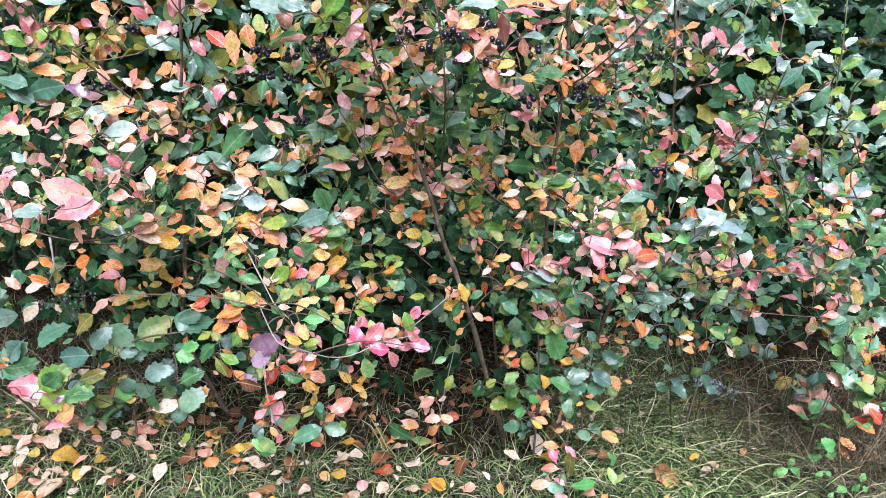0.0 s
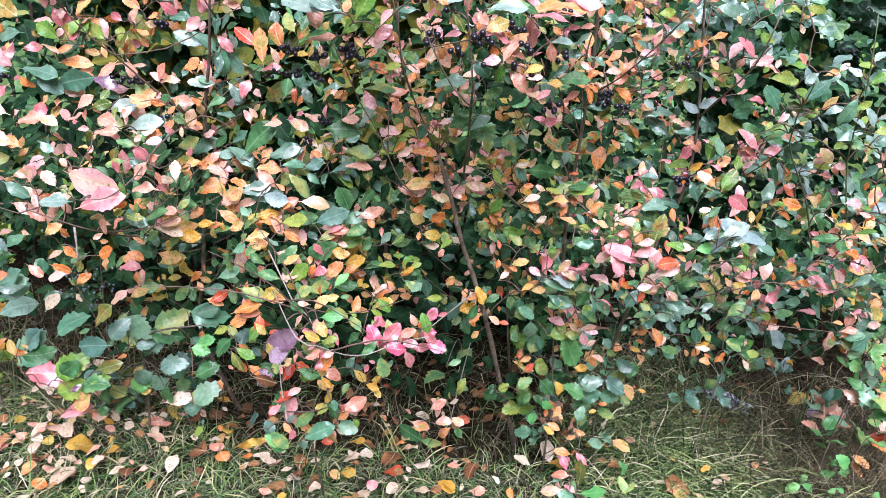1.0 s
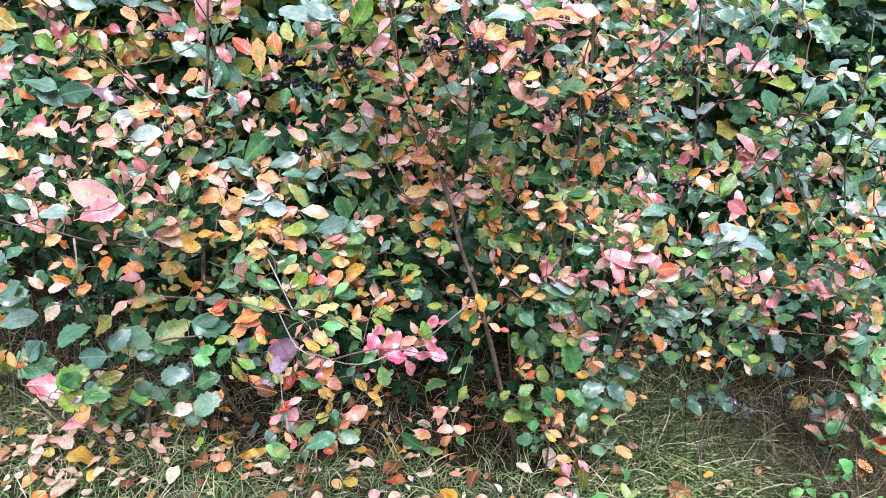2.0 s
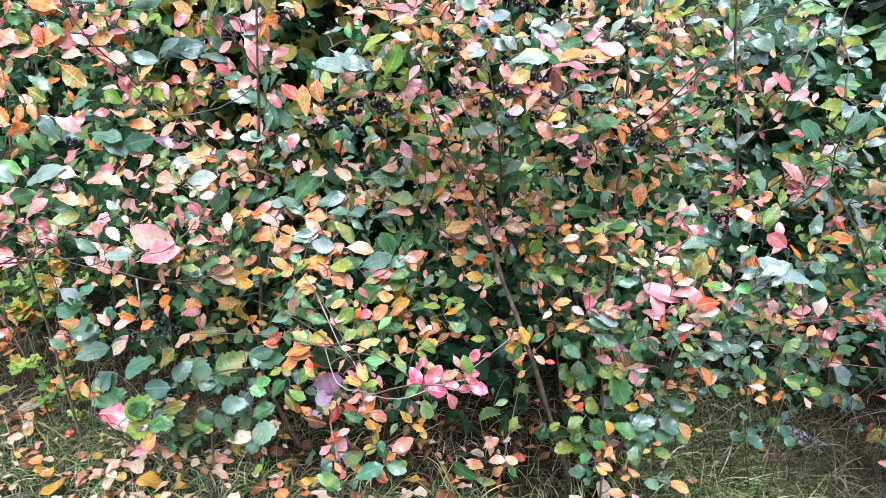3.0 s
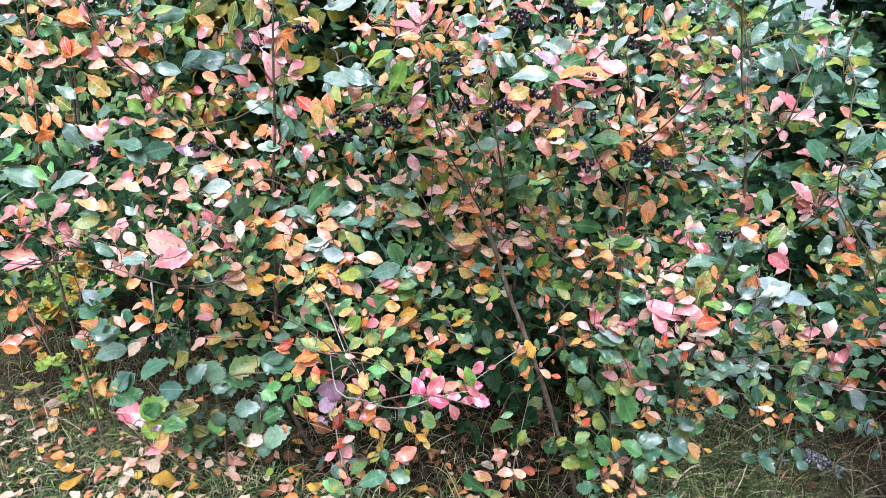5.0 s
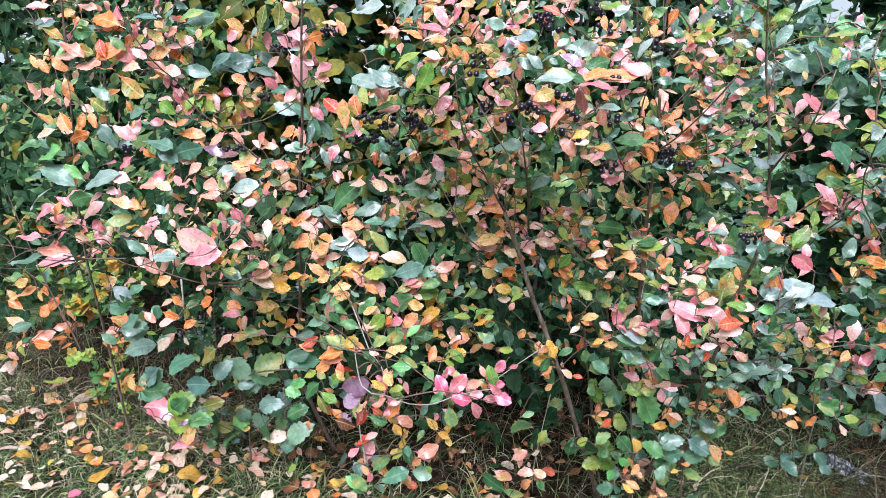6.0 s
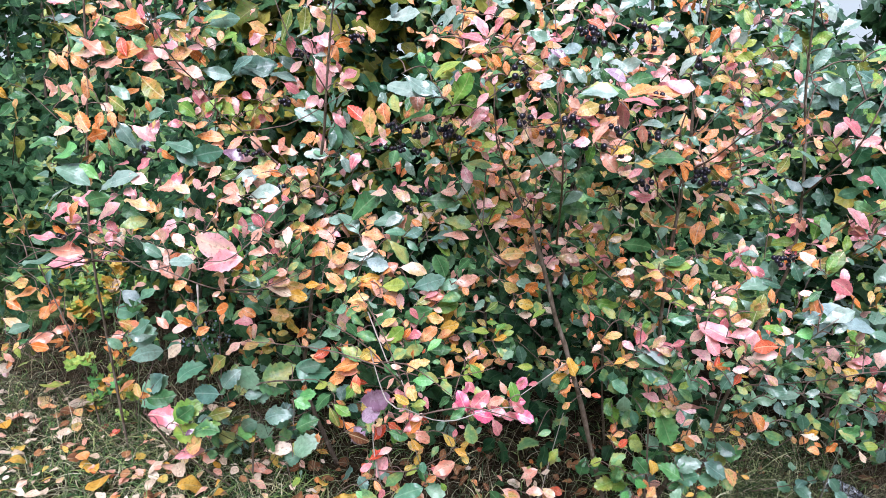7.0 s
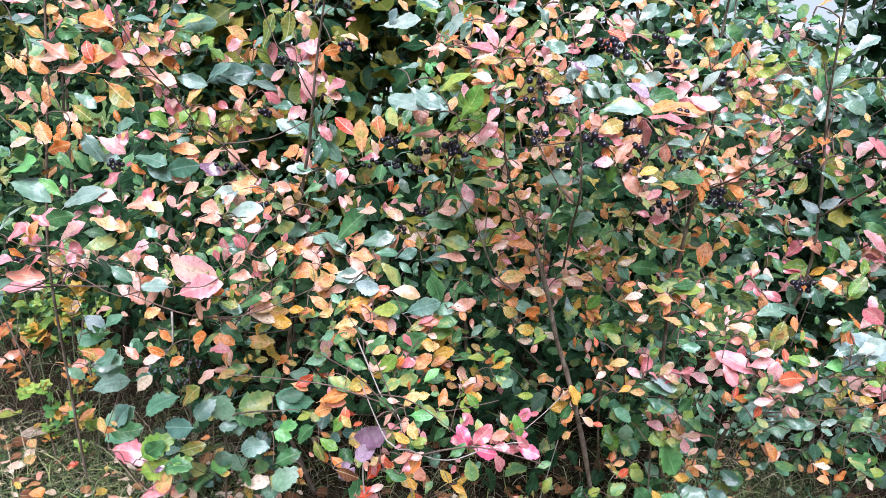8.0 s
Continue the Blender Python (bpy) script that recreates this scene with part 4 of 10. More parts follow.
left.place("green", "oval", [(-0.501, 1.611, 0.917, -0.433, 1.612, 0.998, 20), (-0.487, 1.513, 0.721, -0.46, 1.503, 0.755, 20), (-0.479, 1.532, 0.758, -0.457, 1.533, 0.803, 20), (-0.463, 1.452, 0.644, -0.402, 1.441, 0.634, 20), (-0.435, 1.493, 0.739, -0.463, 1.491, 0.709, 0), (-0.428, 1.471, 0.669, -0.455, 1.47, 0.702, 0), (-0.417, 1.482, 0.695, -0.448, 1.473, 0.716, 0), (-0.4, 1.557, 0.857, -0.379, 1.546, 0.896, 0), (-0.387, 1.476, 0.7, -0.362, 1.468, 0.726, 0), (-0.378, 1.469, 0.668, -0.421, 1.456, 0.689, 20), (-0.376, 1.526, 0.79, -0.316, 1.515, 0.805, 0), (-0.376, 1.53, 0.893, -0.319, 1.526, 0.857, 20)])
left.place("green", "oval", [(-0.373, 1.477, 0.708, -0.35, 1.473, 0.746, 0)])
left.place("green", "round", [(-0.623, 1.357, 0.811, -0.586, 1.344, 0.85, 34)])
left.place("grey_green", "oval", [(-1.024, 1.422, 1.211, -0.976, 1.423, 1.187, 34), (-0.98, 1.419, 0.862, -0.951, 1.419, 0.843, 34), (-0.902, 1.45, 1.16, -0.962, 1.45, 1.151, 40), (-0.892, 1.428, 1.091, -0.816, 1.414, 1.088, 40), (-0.872, 1.305, 0.883, -0.827, 1.297, 0.863, 0), (-0.866, 1.372, 0.612, -0.833, 1.371, 0.63, 0), (-0.851, 1.467, 1.057, -0.769, 1.461, 1.078, 0), (-0.845, 1.633, 1.313, -0.866, 1.627, 1.289, 0), (-0.698, 1.438, 0.726, -0.663, 1.444, 0.748, 0), (-0.697, 1.68, 1.205, -0.647, 1.674, 1.217, 20), (-0.652, 1.327, 0.824, -0.601, 1.32, 0.818, 20), (-0.64, 1.645, 0.901, -0.583, 1.645, 0.942, 0)])
left.place("grey_green", "oval", [(-0.633, 1.594, 0.507, -0.565, 1.587, 0.534, 0), (-0.627, 1.636, 1.18, -0.568, 1.631, 1.162, 34), (-0.622, 1.627, 0.56, -0.562, 1.62, 0.576, 34), (-0.612, 1.659, 1.152, -0.679, 1.658, 1.175, 0), (-0.61, 1.433, 0.976, -0.63, 1.423, 0.957, 34), (-0.583, 1.658, 1, -0.54, 1.665, 0.992, 54), (-0.561, 1.62, 1.223, -0.565, 1.61, 1.18, 20), (-0.558, 1.657, 1.14, -0.51, 1.645, 1.095, 0), (-0.55, 1.665, 0.931, -0.507, 1.662, 0.961, 34), (-0.54, 1.529, 1.406, -0.511, 1.547, 1.432, 0), (-0.53, 1.617, 1.23, -0.559, 1.613, 1.196, 20), (-0.493, 1.515, 1.418, -0.475, 1.517, 1.402, 0)])
left.place("grey_green", "oval", [(-0.482, 1.618, 0.88, -0.526, 1.62, 0.942, 34), (-0.473, 1.491, 0.628, -0.459, 1.49, 0.601, 34), (-0.427, 1.557, 0.925, -0.353, 1.548, 0.952, 34), (-0.411, 1.496, 0.751, -0.387, 1.487, 0.739, 34)])
left.place("jade", "oval", [(-0.726, 1.472, 0.726, -0.663, 1.465, 0.699, 0), (-0.58, 1.632, 1.069, -0.615, 1.628, 1.082, 40), (-0.559, 1.627, 1.156, -0.549, 1.622, 1.088, 20), (-0.541, 1.528, 0.636, -0.489, 1.53, 0.663, 20), (-0.496, 1.5, 0.709, -0.465, 1.496, 0.735, 0), (-0.459, 1.519, 0.792, -0.486, 1.518, 0.811, 0), (-0.39, 1.533, 0.912, -0.343, 1.538, 0.927, 34), (-0.305, 1.525, 0.879, -0.328, 1.513, 0.9, 0)])
left.place("lime", "oval", [(-0.85, 1.663, 1.332, -0.81, 1.662, 1.318, 34), (-0.847, 1.593, 1.326, -0.807, 1.587, 1.356, 34), (-0.742, 1.301, 0.874, -0.726, 1.29, 0.903, 30), (-0.733, 1.662, 1.343, -0.696, 1.66, 1.307, 0), (-0.677, 1.288, 0.876, -0.662, 1.279, 0.904, 30), (-0.63, 1.295, 0.848, -0.656, 1.293, 0.842, 0), (-0.575, 1.573, 0.469, -0.541, 1.576, 0.491, 0), (-0.478, 1.458, 0.494, -0.432, 1.45, 0.474, 20), (-0.441, 1.441, 0.521, -0.423, 1.434, 0.563, 0), (-0.381, 1.501, 0.79, -0.321, 1.49, 0.805, 30), (-0.354, 1.46, 0.667, -0.309, 1.452, 0.716, 0)])
left.place("lime", "round", [(-0.864, 1.511, 1.151, -0.907, 1.5, 1.179, 0), (-0.832, 1.636, 1.152, -0.872, 1.636, 1.184, 20)])
left.place("olive", "oval", [(-1.021, 1.411, 1.186, -0.968, 1.401, 1.16, 0), (-0.993, 1.532, 1.304, -0.937, 1.522, 1.33, 30), (-0.988, 1.483, 1.236, -0.917, 1.472, 1.188, 0), (-0.951, 1.545, 1.35, -0.905, 1.542, 1.319, 34), (-0.854, 1.569, 1.187, -0.904, 1.569, 1.139, 0), (-0.791, 1.664, 1.16, -0.79, 1.667, 1.109, 34), (-0.769, 1.448, 1.017, -0.727, 1.452, 1.032, 0), (-0.703, 1.635, 1.339, -0.673, 1.63, 1.414, 34), (-0.65, 1.529, 0.881, -0.581, 1.527, 0.91, 20), (-0.647, 1.628, 1.353, -0.635, 1.628, 1.42, 0), (-0.636, 1.302, 0.839, -0.6, 1.307, 0.828, 20), (-0.556, 1.508, 0.759, -0.524, 1.503, 0.777, 34)])
left.place("olive", "oval", [(-0.545, 1.643, 0.915, -0.501, 1.645, 0.873, 20), (-0.499, 1.532, 1.359, -0.494, 1.533, 1.377, 34)])
left.place("olive", "round", [(-0.359, 1.425, 1.167, -0.372, 1.423, 1.213, 0)])
left.place("orange", "oval", [(-1.012, 1.493, 1.363, -0.985, 1.492, 1.345, 20), (-0.995, 1.243, 0.928, -0.984, 1.231, 0.975, 0), (-0.981, 1.36, 1.161, -0.966, 1.354, 1.124, 0), (-0.968, 1.474, 1.352, -1.045, 1.466, 1.39, 0), (-0.965, 1.468, 1.182, -0.955, 1.465, 1.157, 0), (-0.944, 1.568, 1.371, -0.914, 1.559, 1.352, 0), (-0.938, 1.604, 1.301, -0.894, 1.59, 1.279, 0), (-0.922, 1.501, 1.234, -0.892, 1.504, 1.238, 40), (-0.907, 1.416, 1.142, -0.91, 1.408, 1.124, 0), (-0.906, 1.35, 0.96, -0.861, 1.338, 0.953, 34), (-0.902, 1.428, 1.075, -0.876, 1.419, 1.054, 0), (-0.902, 1.598, 1.282, -0.887, 1.604, 1.272, 40)])
left.place("orange", "oval", [(-0.889, 1.554, 1.099, -0.826, 1.556, 1.112, 20), (-0.879, 1.613, 1.198, -0.859, 1.618, 1.247, 20), (-0.878, 1.377, 0.938, -0.905, 1.377, 0.962, 0), (-0.866, 1.611, 1.125, -0.832, 1.616, 1.118, 0), (-0.85, 1.542, 1.137, -0.884, 1.536, 1.12, 0), (-0.849, 1.409, 1.021, -0.828, 1.407, 1.043, 34), (-0.826, 1.35, 0.702, -0.789, 1.352, 0.69, 0), (-0.818, 1.601, 1.141, -0.809, 1.594, 1.113, 0), (-0.816, 1.53, 1.085, -0.801, 1.533, 1.073, 34), (-0.795, 1.642, 1.378, -0.748, 1.63, 1.357, 0), (-0.784, 1.329, 0.753, -0.755, 1.325, 0.731, 0), (-0.779, 1.683, 1.177, -0.748, 1.684, 1.166, 40)])
left.place("orange", "oval", [(-0.775, 1.561, 0.553, -0.735, 1.564, 0.572, 0), (-0.764, 1.315, 0.932, -0.753, 1.318, 0.92, 34), (-0.753, 1.691, 1.203, -0.728, 1.691, 1.216, 0), (-0.75, 1.676, 1.306, -0.744, 1.678, 1.339, 0), (-0.715, 1.303, 0.926, -0.698, 1.308, 0.938, 34), (-0.704, 1.32, 0.96, -0.717, 1.311, 0.967, 34), (-0.684, 1.419, 0.754, -0.656, 1.418, 0.743, 34), (-0.672, 1.507, 0.691, -0.614, 1.498, 0.685, 0), (-0.66, 1.433, 0.98, -0.624, 1.438, 0.975, 20), (-0.657, 1.652, 1.095, -0.614, 1.644, 1.123, 0), (-0.652, 1.299, 0.851, -0.627, 1.302, 0.864, 0), (-0.646, 1.606, 1.417, -0.629, 1.601, 1.434, 0)])
left.place("orange", "oval", [(-0.64, 1.599, 0.592, -0.612, 1.594, 0.621, 34), (-0.634, 1.539, 0.998, -0.649, 1.531, 0.964, 20), (-0.631, 1.495, 1.031, -0.659, 1.483, 1.038, 0), (-0.624, 1.6, 0.594, -0.608, 1.598, 0.572, 20), (-0.623, 1.43, 0.79, -0.593, 1.429, 0.813, 0), (-0.619, 1.6, 1.039, -0.598, 1.603, 1.021, 34), (-0.618, 1.635, 1.091, -0.6, 1.631, 1.116, 20), (-0.613, 1.516, 0.893, -0.576, 1.517, 0.912, 34), (-0.607, 1.419, 0.855, -0.586, 1.42, 0.863, 40), (-0.602, 1.61, 1.413, -0.578, 1.598, 1.39, 20), (-0.6, 1.596, 0.55, -0.56, 1.595, 0.547, 20), (-0.585, 1.495, 0.9, -0.597, 1.496, 0.864, 0)])
left.place("orange", "oval", [(-0.545, 1.555, 0.861, -0.532, 1.541, 0.83, 0), (-0.534, 1.525, 0.799, -0.493, 1.53, 0.772, 20), (-0.525, 1.576, 0.858, -0.485, 1.568, 0.855, 40), (-0.521, 1.532, 0.826, -0.472, 1.522, 0.853, 0), (-0.516, 1.53, 0.753, -0.48, 1.535, 0.772, 0), (-0.48, 1.454, 0.584, -0.419, 1.446, 0.616, 34), (-0.466, 1.498, 0.741, -0.421, 1.495, 0.768, 0), (-0.451, 1.459, 0.452, -0.417, 1.448, 0.439, 20), (-0.438, 1.505, 0.784, -0.393, 1.498, 0.803, 34), (-0.435, 1.486, 1.37, -0.416, 1.485, 1.345, 20), (-0.422, 1.502, 1.132, -0.427, 1.502, 1.201, 0), (-0.413, 1.443, 0.632, -0.362, 1.444, 0.637, 0)])
left.place("orange", "oval", [(-0.409, 1.387, 0.593, -0.384, 1.374, 0.574, 0), (-0.407, 1.539, 0.868, -0.386, 1.536, 0.856, 34), (-0.398, 1.492, 1.141, -0.369, 1.487, 1.151, 0), (-0.386, 1.516, 0.813, -0.371, 1.516, 0.835, 20), (-0.38, 1.498, 0.77, -0.342, 1.489, 0.762, 34), (-0.334, 1.465, 0.729, -0.367, 1.462, 0.707, 34), (-0.314, 1.466, 0.696, -0.341, 1.462, 0.667, 0), (-0.313, 1.463, 0.684, -0.302, 1.452, 0.71, 0)])
left.place("orange", "round", [(-0.964, 1.561, 1.282, -0.912, 1.551, 1.309, 34), (-0.799, 1.305, 0.783, -0.771, 1.298, 0.806, 0), (-0.797, 1.702, 1.186, -0.798, 1.702, 1.15, 20), (-0.78, 1.362, 0.66, -0.756, 1.362, 0.683, 0), (-0.77, 1.689, 1.222, -0.804, 1.675, 1.245, 34), (-0.716, 1.341, 0.736, -0.679, 1.329, 0.756, 20), (-0.706, 1.49, 1.044, -0.656, 1.482, 1.029, 20), (-0.624, 1.643, 0.873, -0.565, 1.634, 0.894, 0), (-0.61, 1.47, 0.78, -0.566, 1.469, 0.77, 0), (-0.603, 1.579, 0.823, -0.551, 1.569, 0.858, 20), (-0.588, 1.623, 1.29, -0.566, 1.609, 1.336, 20), (-0.531, 1.55, 1.33, -0.494, 1.537, 1.338, 0)])
left.place("orange", "round", [(-0.498, 1.475, 0.543, -0.456, 1.464, 0.568, 0), (-0.457, 1.493, 0.73, -0.413, 1.491, 0.741, 0), (-0.456, 1.555, 0.896, -0.404, 1.55, 0.907, 34)])
left.place("pale", "oval", [(-0.86, 1.368, 0.59, -0.826, 1.355, 0.627, 0), (-0.85, 1.324, 0.873, -0.825, 1.314, 0.865, 50), (-0.825, 1.423, 0.61, -0.807, 1.409, 0.599, 0), (-0.679, 1.437, 0.978, -0.624, 1.434, 0.986, 40), (-0.63, 1.415, 0.78, -0.571, 1.403, 0.782, 40), (-0.612, 1.395, 0.893, -0.578, 1.395, 0.889, 0), (-0.48, 1.541, 0.855, -0.419, 1.54, 0.867, 40), (-0.416, 1.52, 0.781, -0.376, 1.525, 0.769, 0)])
left.place("pink", "oval", [(-1.019, 1.277, 0.976, -0.984, 1.276, 0.966, 50), (-1, 1.332, 0.917, -0.953, 1.337, 0.96, 34), (-0.999, 1.525, 1.4, -0.972, 1.52, 1.41, 0), (-0.988, 1.262, 0.907, -1.005, 1.26, 0.924, 30), (-0.98, 1.497, 1.366, -1.016, 1.501, 1.4, 0), (-0.965, 1.299, 0.896, -0.981, 1.297, 0.921, 0), (-0.963, 1.361, 0.974, -1.007, 1.35, 0.961, 40), (-0.962, 1.495, 1.3, -0.922, 1.493, 1.282, 0), (-0.961, 1.522, 1.349, -0.98, 1.527, 1.317, 0), (-0.952, 1.509, 1.307, -0.901, 1.495, 1.314, 50), (-0.948, 1.389, 1.127, -0.896, 1.389, 1.107, 20), (-0.938, 1.558, 1.396, -0.915, 1.556, 1.418, 0)])
left.place("pink", "oval", [(-0.932, 1.576, 1.244, -0.914, 1.562, 1.219, 20), (-0.923, 1.532, 1.428, -0.964, 1.535, 1.456, 0), (-0.918, 1.584, 1.212, -0.872, 1.571, 1.173, 20), (-0.903, 1.586, 1.431, -0.93, 1.587, 1.46, 34), (-0.902, 1.389, 1.059, -0.944, 1.388, 1.032, 0), (-0.766, 1.306, 0.703, -0.811, 1.308, 0.691, 30), (-0.725, 1.692, 1.239, -0.686, 1.689, 1.212, 0), (-0.705, 1.272, 0.854, -0.619, 1.268, 0.886, 20), (-0.69, 1.664, 1.307, -0.693, 1.663, 1.354, 20), (-0.675, 1.384, 0.987, -0.696, 1.376, 0.993, 40), (-0.667, 1.528, 1.038, -0.689, 1.522, 1.027, 0), (-0.666, 1.674, 1.295, -0.7, 1.678, 1.267, 0)])
left.place("pink", "oval", [(-0.65, 1.635, 1.353, -0.624, 1.621, 1.317, 0), (-0.646, 1.339, 0.91, -0.642, 1.327, 0.962, 0), (-0.632, 1.62, 1.419, -0.615, 1.609, 1.442, 0), (-0.629, 1.282, 0.924, -0.634, 1.276, 0.949, 0), (-0.625, 1.414, 0.862, -0.592, 1.408, 0.885, 0), (-0.613, 1.643, 0.948, -0.578, 1.629, 0.959, 0), (-0.613, 1.647, 1.261, -0.601, 1.643, 1.221, 34), (-0.611, 1.655, 1.122, -0.594, 1.655, 1.1, 20), (-0.607, 1.617, 1.3, -0.564, 1.613, 1.242, 34), (-0.605, 1.436, 0.804, -0.64, 1.432, 0.774, 0), (-0.587, 1.632, 1.289, -0.552, 1.63, 1.272, 34), (-0.568, 1.595, 1.342, -0.557, 1.596, 1.367, 34)])
left.place("pink", "oval", [(-0.567, 1.637, 0.878, -0.541, 1.631, 0.874, 20), (-0.564, 1.622, 1.176, -0.53, 1.626, 1.143, 0), (-0.548, 1.547, 1.447, -0.526, 1.552, 1.483, 34), (-0.496, 1.641, 0.983, -0.506, 1.64, 1.016, 20), (-0.445, 1.527, 1.449, -0.493, 1.527, 1.458, 34), (-0.432, 1.525, 1.114, -0.393, 1.531, 1.128, 34), (-0.386, 1.571, 1.007, -0.347, 1.573, 0.995, 0), (-0.336, 1.513, 0.734, -0.344, 1.515, 0.775, 34)])
left.place("pink", "round", [(-1.015, 1.497, 1.293, -0.953, 1.489, 1.283, 0), (-0.965, 1.348, 0.885, -0.985, 1.342, 0.915, 0), (-0.941, 1.511, 1.125, -0.907, 1.516, 1.131, 0), (-0.915, 1.347, 0.979, -0.946, 1.348, 0.994, 0), (-0.889, 1.59, 1.308, -0.925, 1.578, 1.32, 34), (-0.885, 1.354, 1.009, -0.932, 1.348, 1.025, 34), (-0.883, 1.53, 1.182, -0.918, 1.522, 1.194, 40), (-0.85, 1.566, 1.163, -0.867, 1.554, 1.15, 20), (-0.837, 1.66, 1.153, -0.849, 1.655, 1.198, 0), (-0.834, 1.329, 0.912, -0.811, 1.32, 0.937, 20), (-0.815, 1.689, 1.194, -0.842, 1.686, 1.211, 0), (-0.813, 1.316, 0.922, -0.842, 1.321, 0.888, 0)])
left.place("pink", "round", [(-0.792, 1.404, 0.994, -0.8, 1.399, 1.02, 20), (-0.77, 1.511, 0.643, -0.724, 1.502, 0.665, 34), (-0.755, 1.638, 1.35, -0.803, 1.639, 1.336, 20), (-0.725, 1.279, 0.917, -0.642, 1.265, 0.892, 0), (-0.689, 1.599, 1.068, -0.707, 1.598, 1.092, 34), (-0.648, 1.658, 1.179, -0.618, 1.661, 1.21, 0), (-0.631, 1.343, 0.966, -0.605, 1.341, 0.937, 20), (-0.615, 1.614, 1.345, -0.563, 1.604, 1.347, 30), (-0.535, 1.597, 1.25, -0.497, 1.602, 1.279, 34), (-0.508, 1.618, 1.042, -0.495, 1.619, 1.084, 0)])
left.place("purple", "round", [(-0.807, 1.532, 1.071, -0.757, 1.528, 1.064, 34)])
left.place("red", "oval", [(-0.591, 1.593, 0.544, -0.551, 1.595, 0.572, 0), (-0.459, 1.579, 1.161, -0.507, 1.579, 1.201, 34), (-0.405, 1.409, 0.555, -0.406, 1.396, 0.596, 0), (-0.367, 1.559, 1.082, -0.374, 1.55, 1.05, 34)])
left.place("salmon", "oval", [(-0.994, 1.483, 1.342, -1.031, 1.478, 1.352, 50), (-0.985, 1.531, 1.361, -0.968, 1.536, 1.347, 0), (-0.971, 1.364, 0.895, -0.982, 1.355, 0.87, 0), (-0.952, 1.534, 1.273, -0.901, 1.535, 1.265, 30), (-0.939, 1.544, 1.256, -0.867, 1.543, 1.253, 50), (-0.936, 1.336, 0.967, -0.874, 1.33, 0.972, 50), (-0.935, 1.488, 1.256, -1.001, 1.49, 1.275, 40), (-0.912, 1.571, 1.331, -0.888, 1.557, 1.356, 0), (-0.907, 1.52, 1.136, -0.864, 1.513, 1.133, 60), (-0.884, 1.34, 0.831, -0.836, 1.332, 0.824, 0), (-0.883, 1.376, 0.756, -0.902, 1.381, 0.76, 0), (-0.864, 1.333, 0.704, -0.831, 1.325, 0.685, 20)])
left.place("salmon", "oval", [(-0.849, 1.624, 1.196, -0.905, 1.617, 1.178, 50), (-0.846, 1.382, 1.003, -0.796, 1.37, 0.995, 40), (-0.823, 1.311, 0.885, -0.825, 1.303, 0.922, 0), (-0.805, 1.312, 0.841, -0.762, 1.31, 0.871, 0), (-0.799, 1.615, 1.098, -0.759, 1.619, 1.111, 40), (-0.789, 1.601, 1.105, -0.826, 1.59, 1.063, 20), (-0.785, 1.43, 1.019, -0.751, 1.425, 1.047, 20), (-0.78, 1.381, 1.001, -0.739, 1.371, 1.017, 34), (-0.779, 1.62, 1.394, -0.771, 1.618, 1.412, 34), (-0.778, 1.332, 0.838, -0.829, 1.329, 0.802, 20), (-0.749, 1.725, 1.252, -0.688, 1.712, 1.247, 40), (-0.717, 1.363, 0.982, -0.669, 1.354, 0.993, 50)])
left.place("salmon", "oval", [(-0.693, 1.601, 1.067, -0.676, 1.588, 1.111, 30), (-0.692, 1.321, 0.79, -0.709, 1.314, 0.778, 0), (-0.69, 1.601, 1.067, -0.652, 1.604, 1.083, 40), (-0.677, 1.303, 0.835, -0.685, 1.294, 0.796, 20), (-0.662, 1.597, 1.033, -0.612, 1.587, 1.027, 20), (-0.624, 1.569, 0.973, -0.594, 1.556, 1.018, 0), (-0.621, 1.403, 0.818, -0.576, 1.398, 0.83, 34), (-0.621, 1.413, 0.788, -0.574, 1.405, 0.808, 20), (-0.619, 1.655, 1.117, -0.592, 1.643, 1.084, 34), (-0.617, 1.599, 1.419, -0.581, 1.59, 1.394, 0), (-0.608, 1.609, 1.031, -0.6, 1.614, 0.996, 20), (-0.594, 1.596, 0.878, -0.542, 1.589, 0.885, 40)])
left.place("salmon", "oval", [(-0.593, 1.321, 0.942, -0.616, 1.321, 0.904, 20), (-0.578, 1.323, 0.888, -0.628, 1.319, 0.897, 34), (-0.551, 1.587, 0.882, -0.538, 1.579, 0.849, 34), (-0.544, 1.61, 1.247, -0.503, 1.604, 1.24, 40), (-0.501, 1.552, 0.808, -0.466, 1.54, 0.828, 0), (-0.492, 1.615, 1.022, -0.469, 1.61, 1.003, 0), (-0.489, 1.535, 1.366, -0.455, 1.534, 1.374, 34), (-0.47, 1.463, 0.574, -0.429, 1.453, 0.597, 34), (-0.45, 1.599, 0.988, -0.409, 1.587, 1, 50), (-0.41, 1.545, 0.859, -0.447, 1.531, 0.894, 0), (-0.408, 1.5, 0.795, -0.38, 1.499, 0.763, 20), (-0.395, 1.47, 1.163, -0.373, 1.462, 1.14, 34)])
left.place("salmon", "oval", [(-0.392, 1.491, 0.722, -0.339, 1.48, 0.703, 0), (-0.382, 1.521, 0.742, -0.349, 1.509, 0.777, 0), (-0.374, 1.533, 1.071, -0.362, 1.537, 1.08, 20), (-0.369, 1.464, 0.671, -0.326, 1.462, 0.697, 34), (-0.347, 1.571, 0.955, -0.371, 1.558, 0.921, 20)])
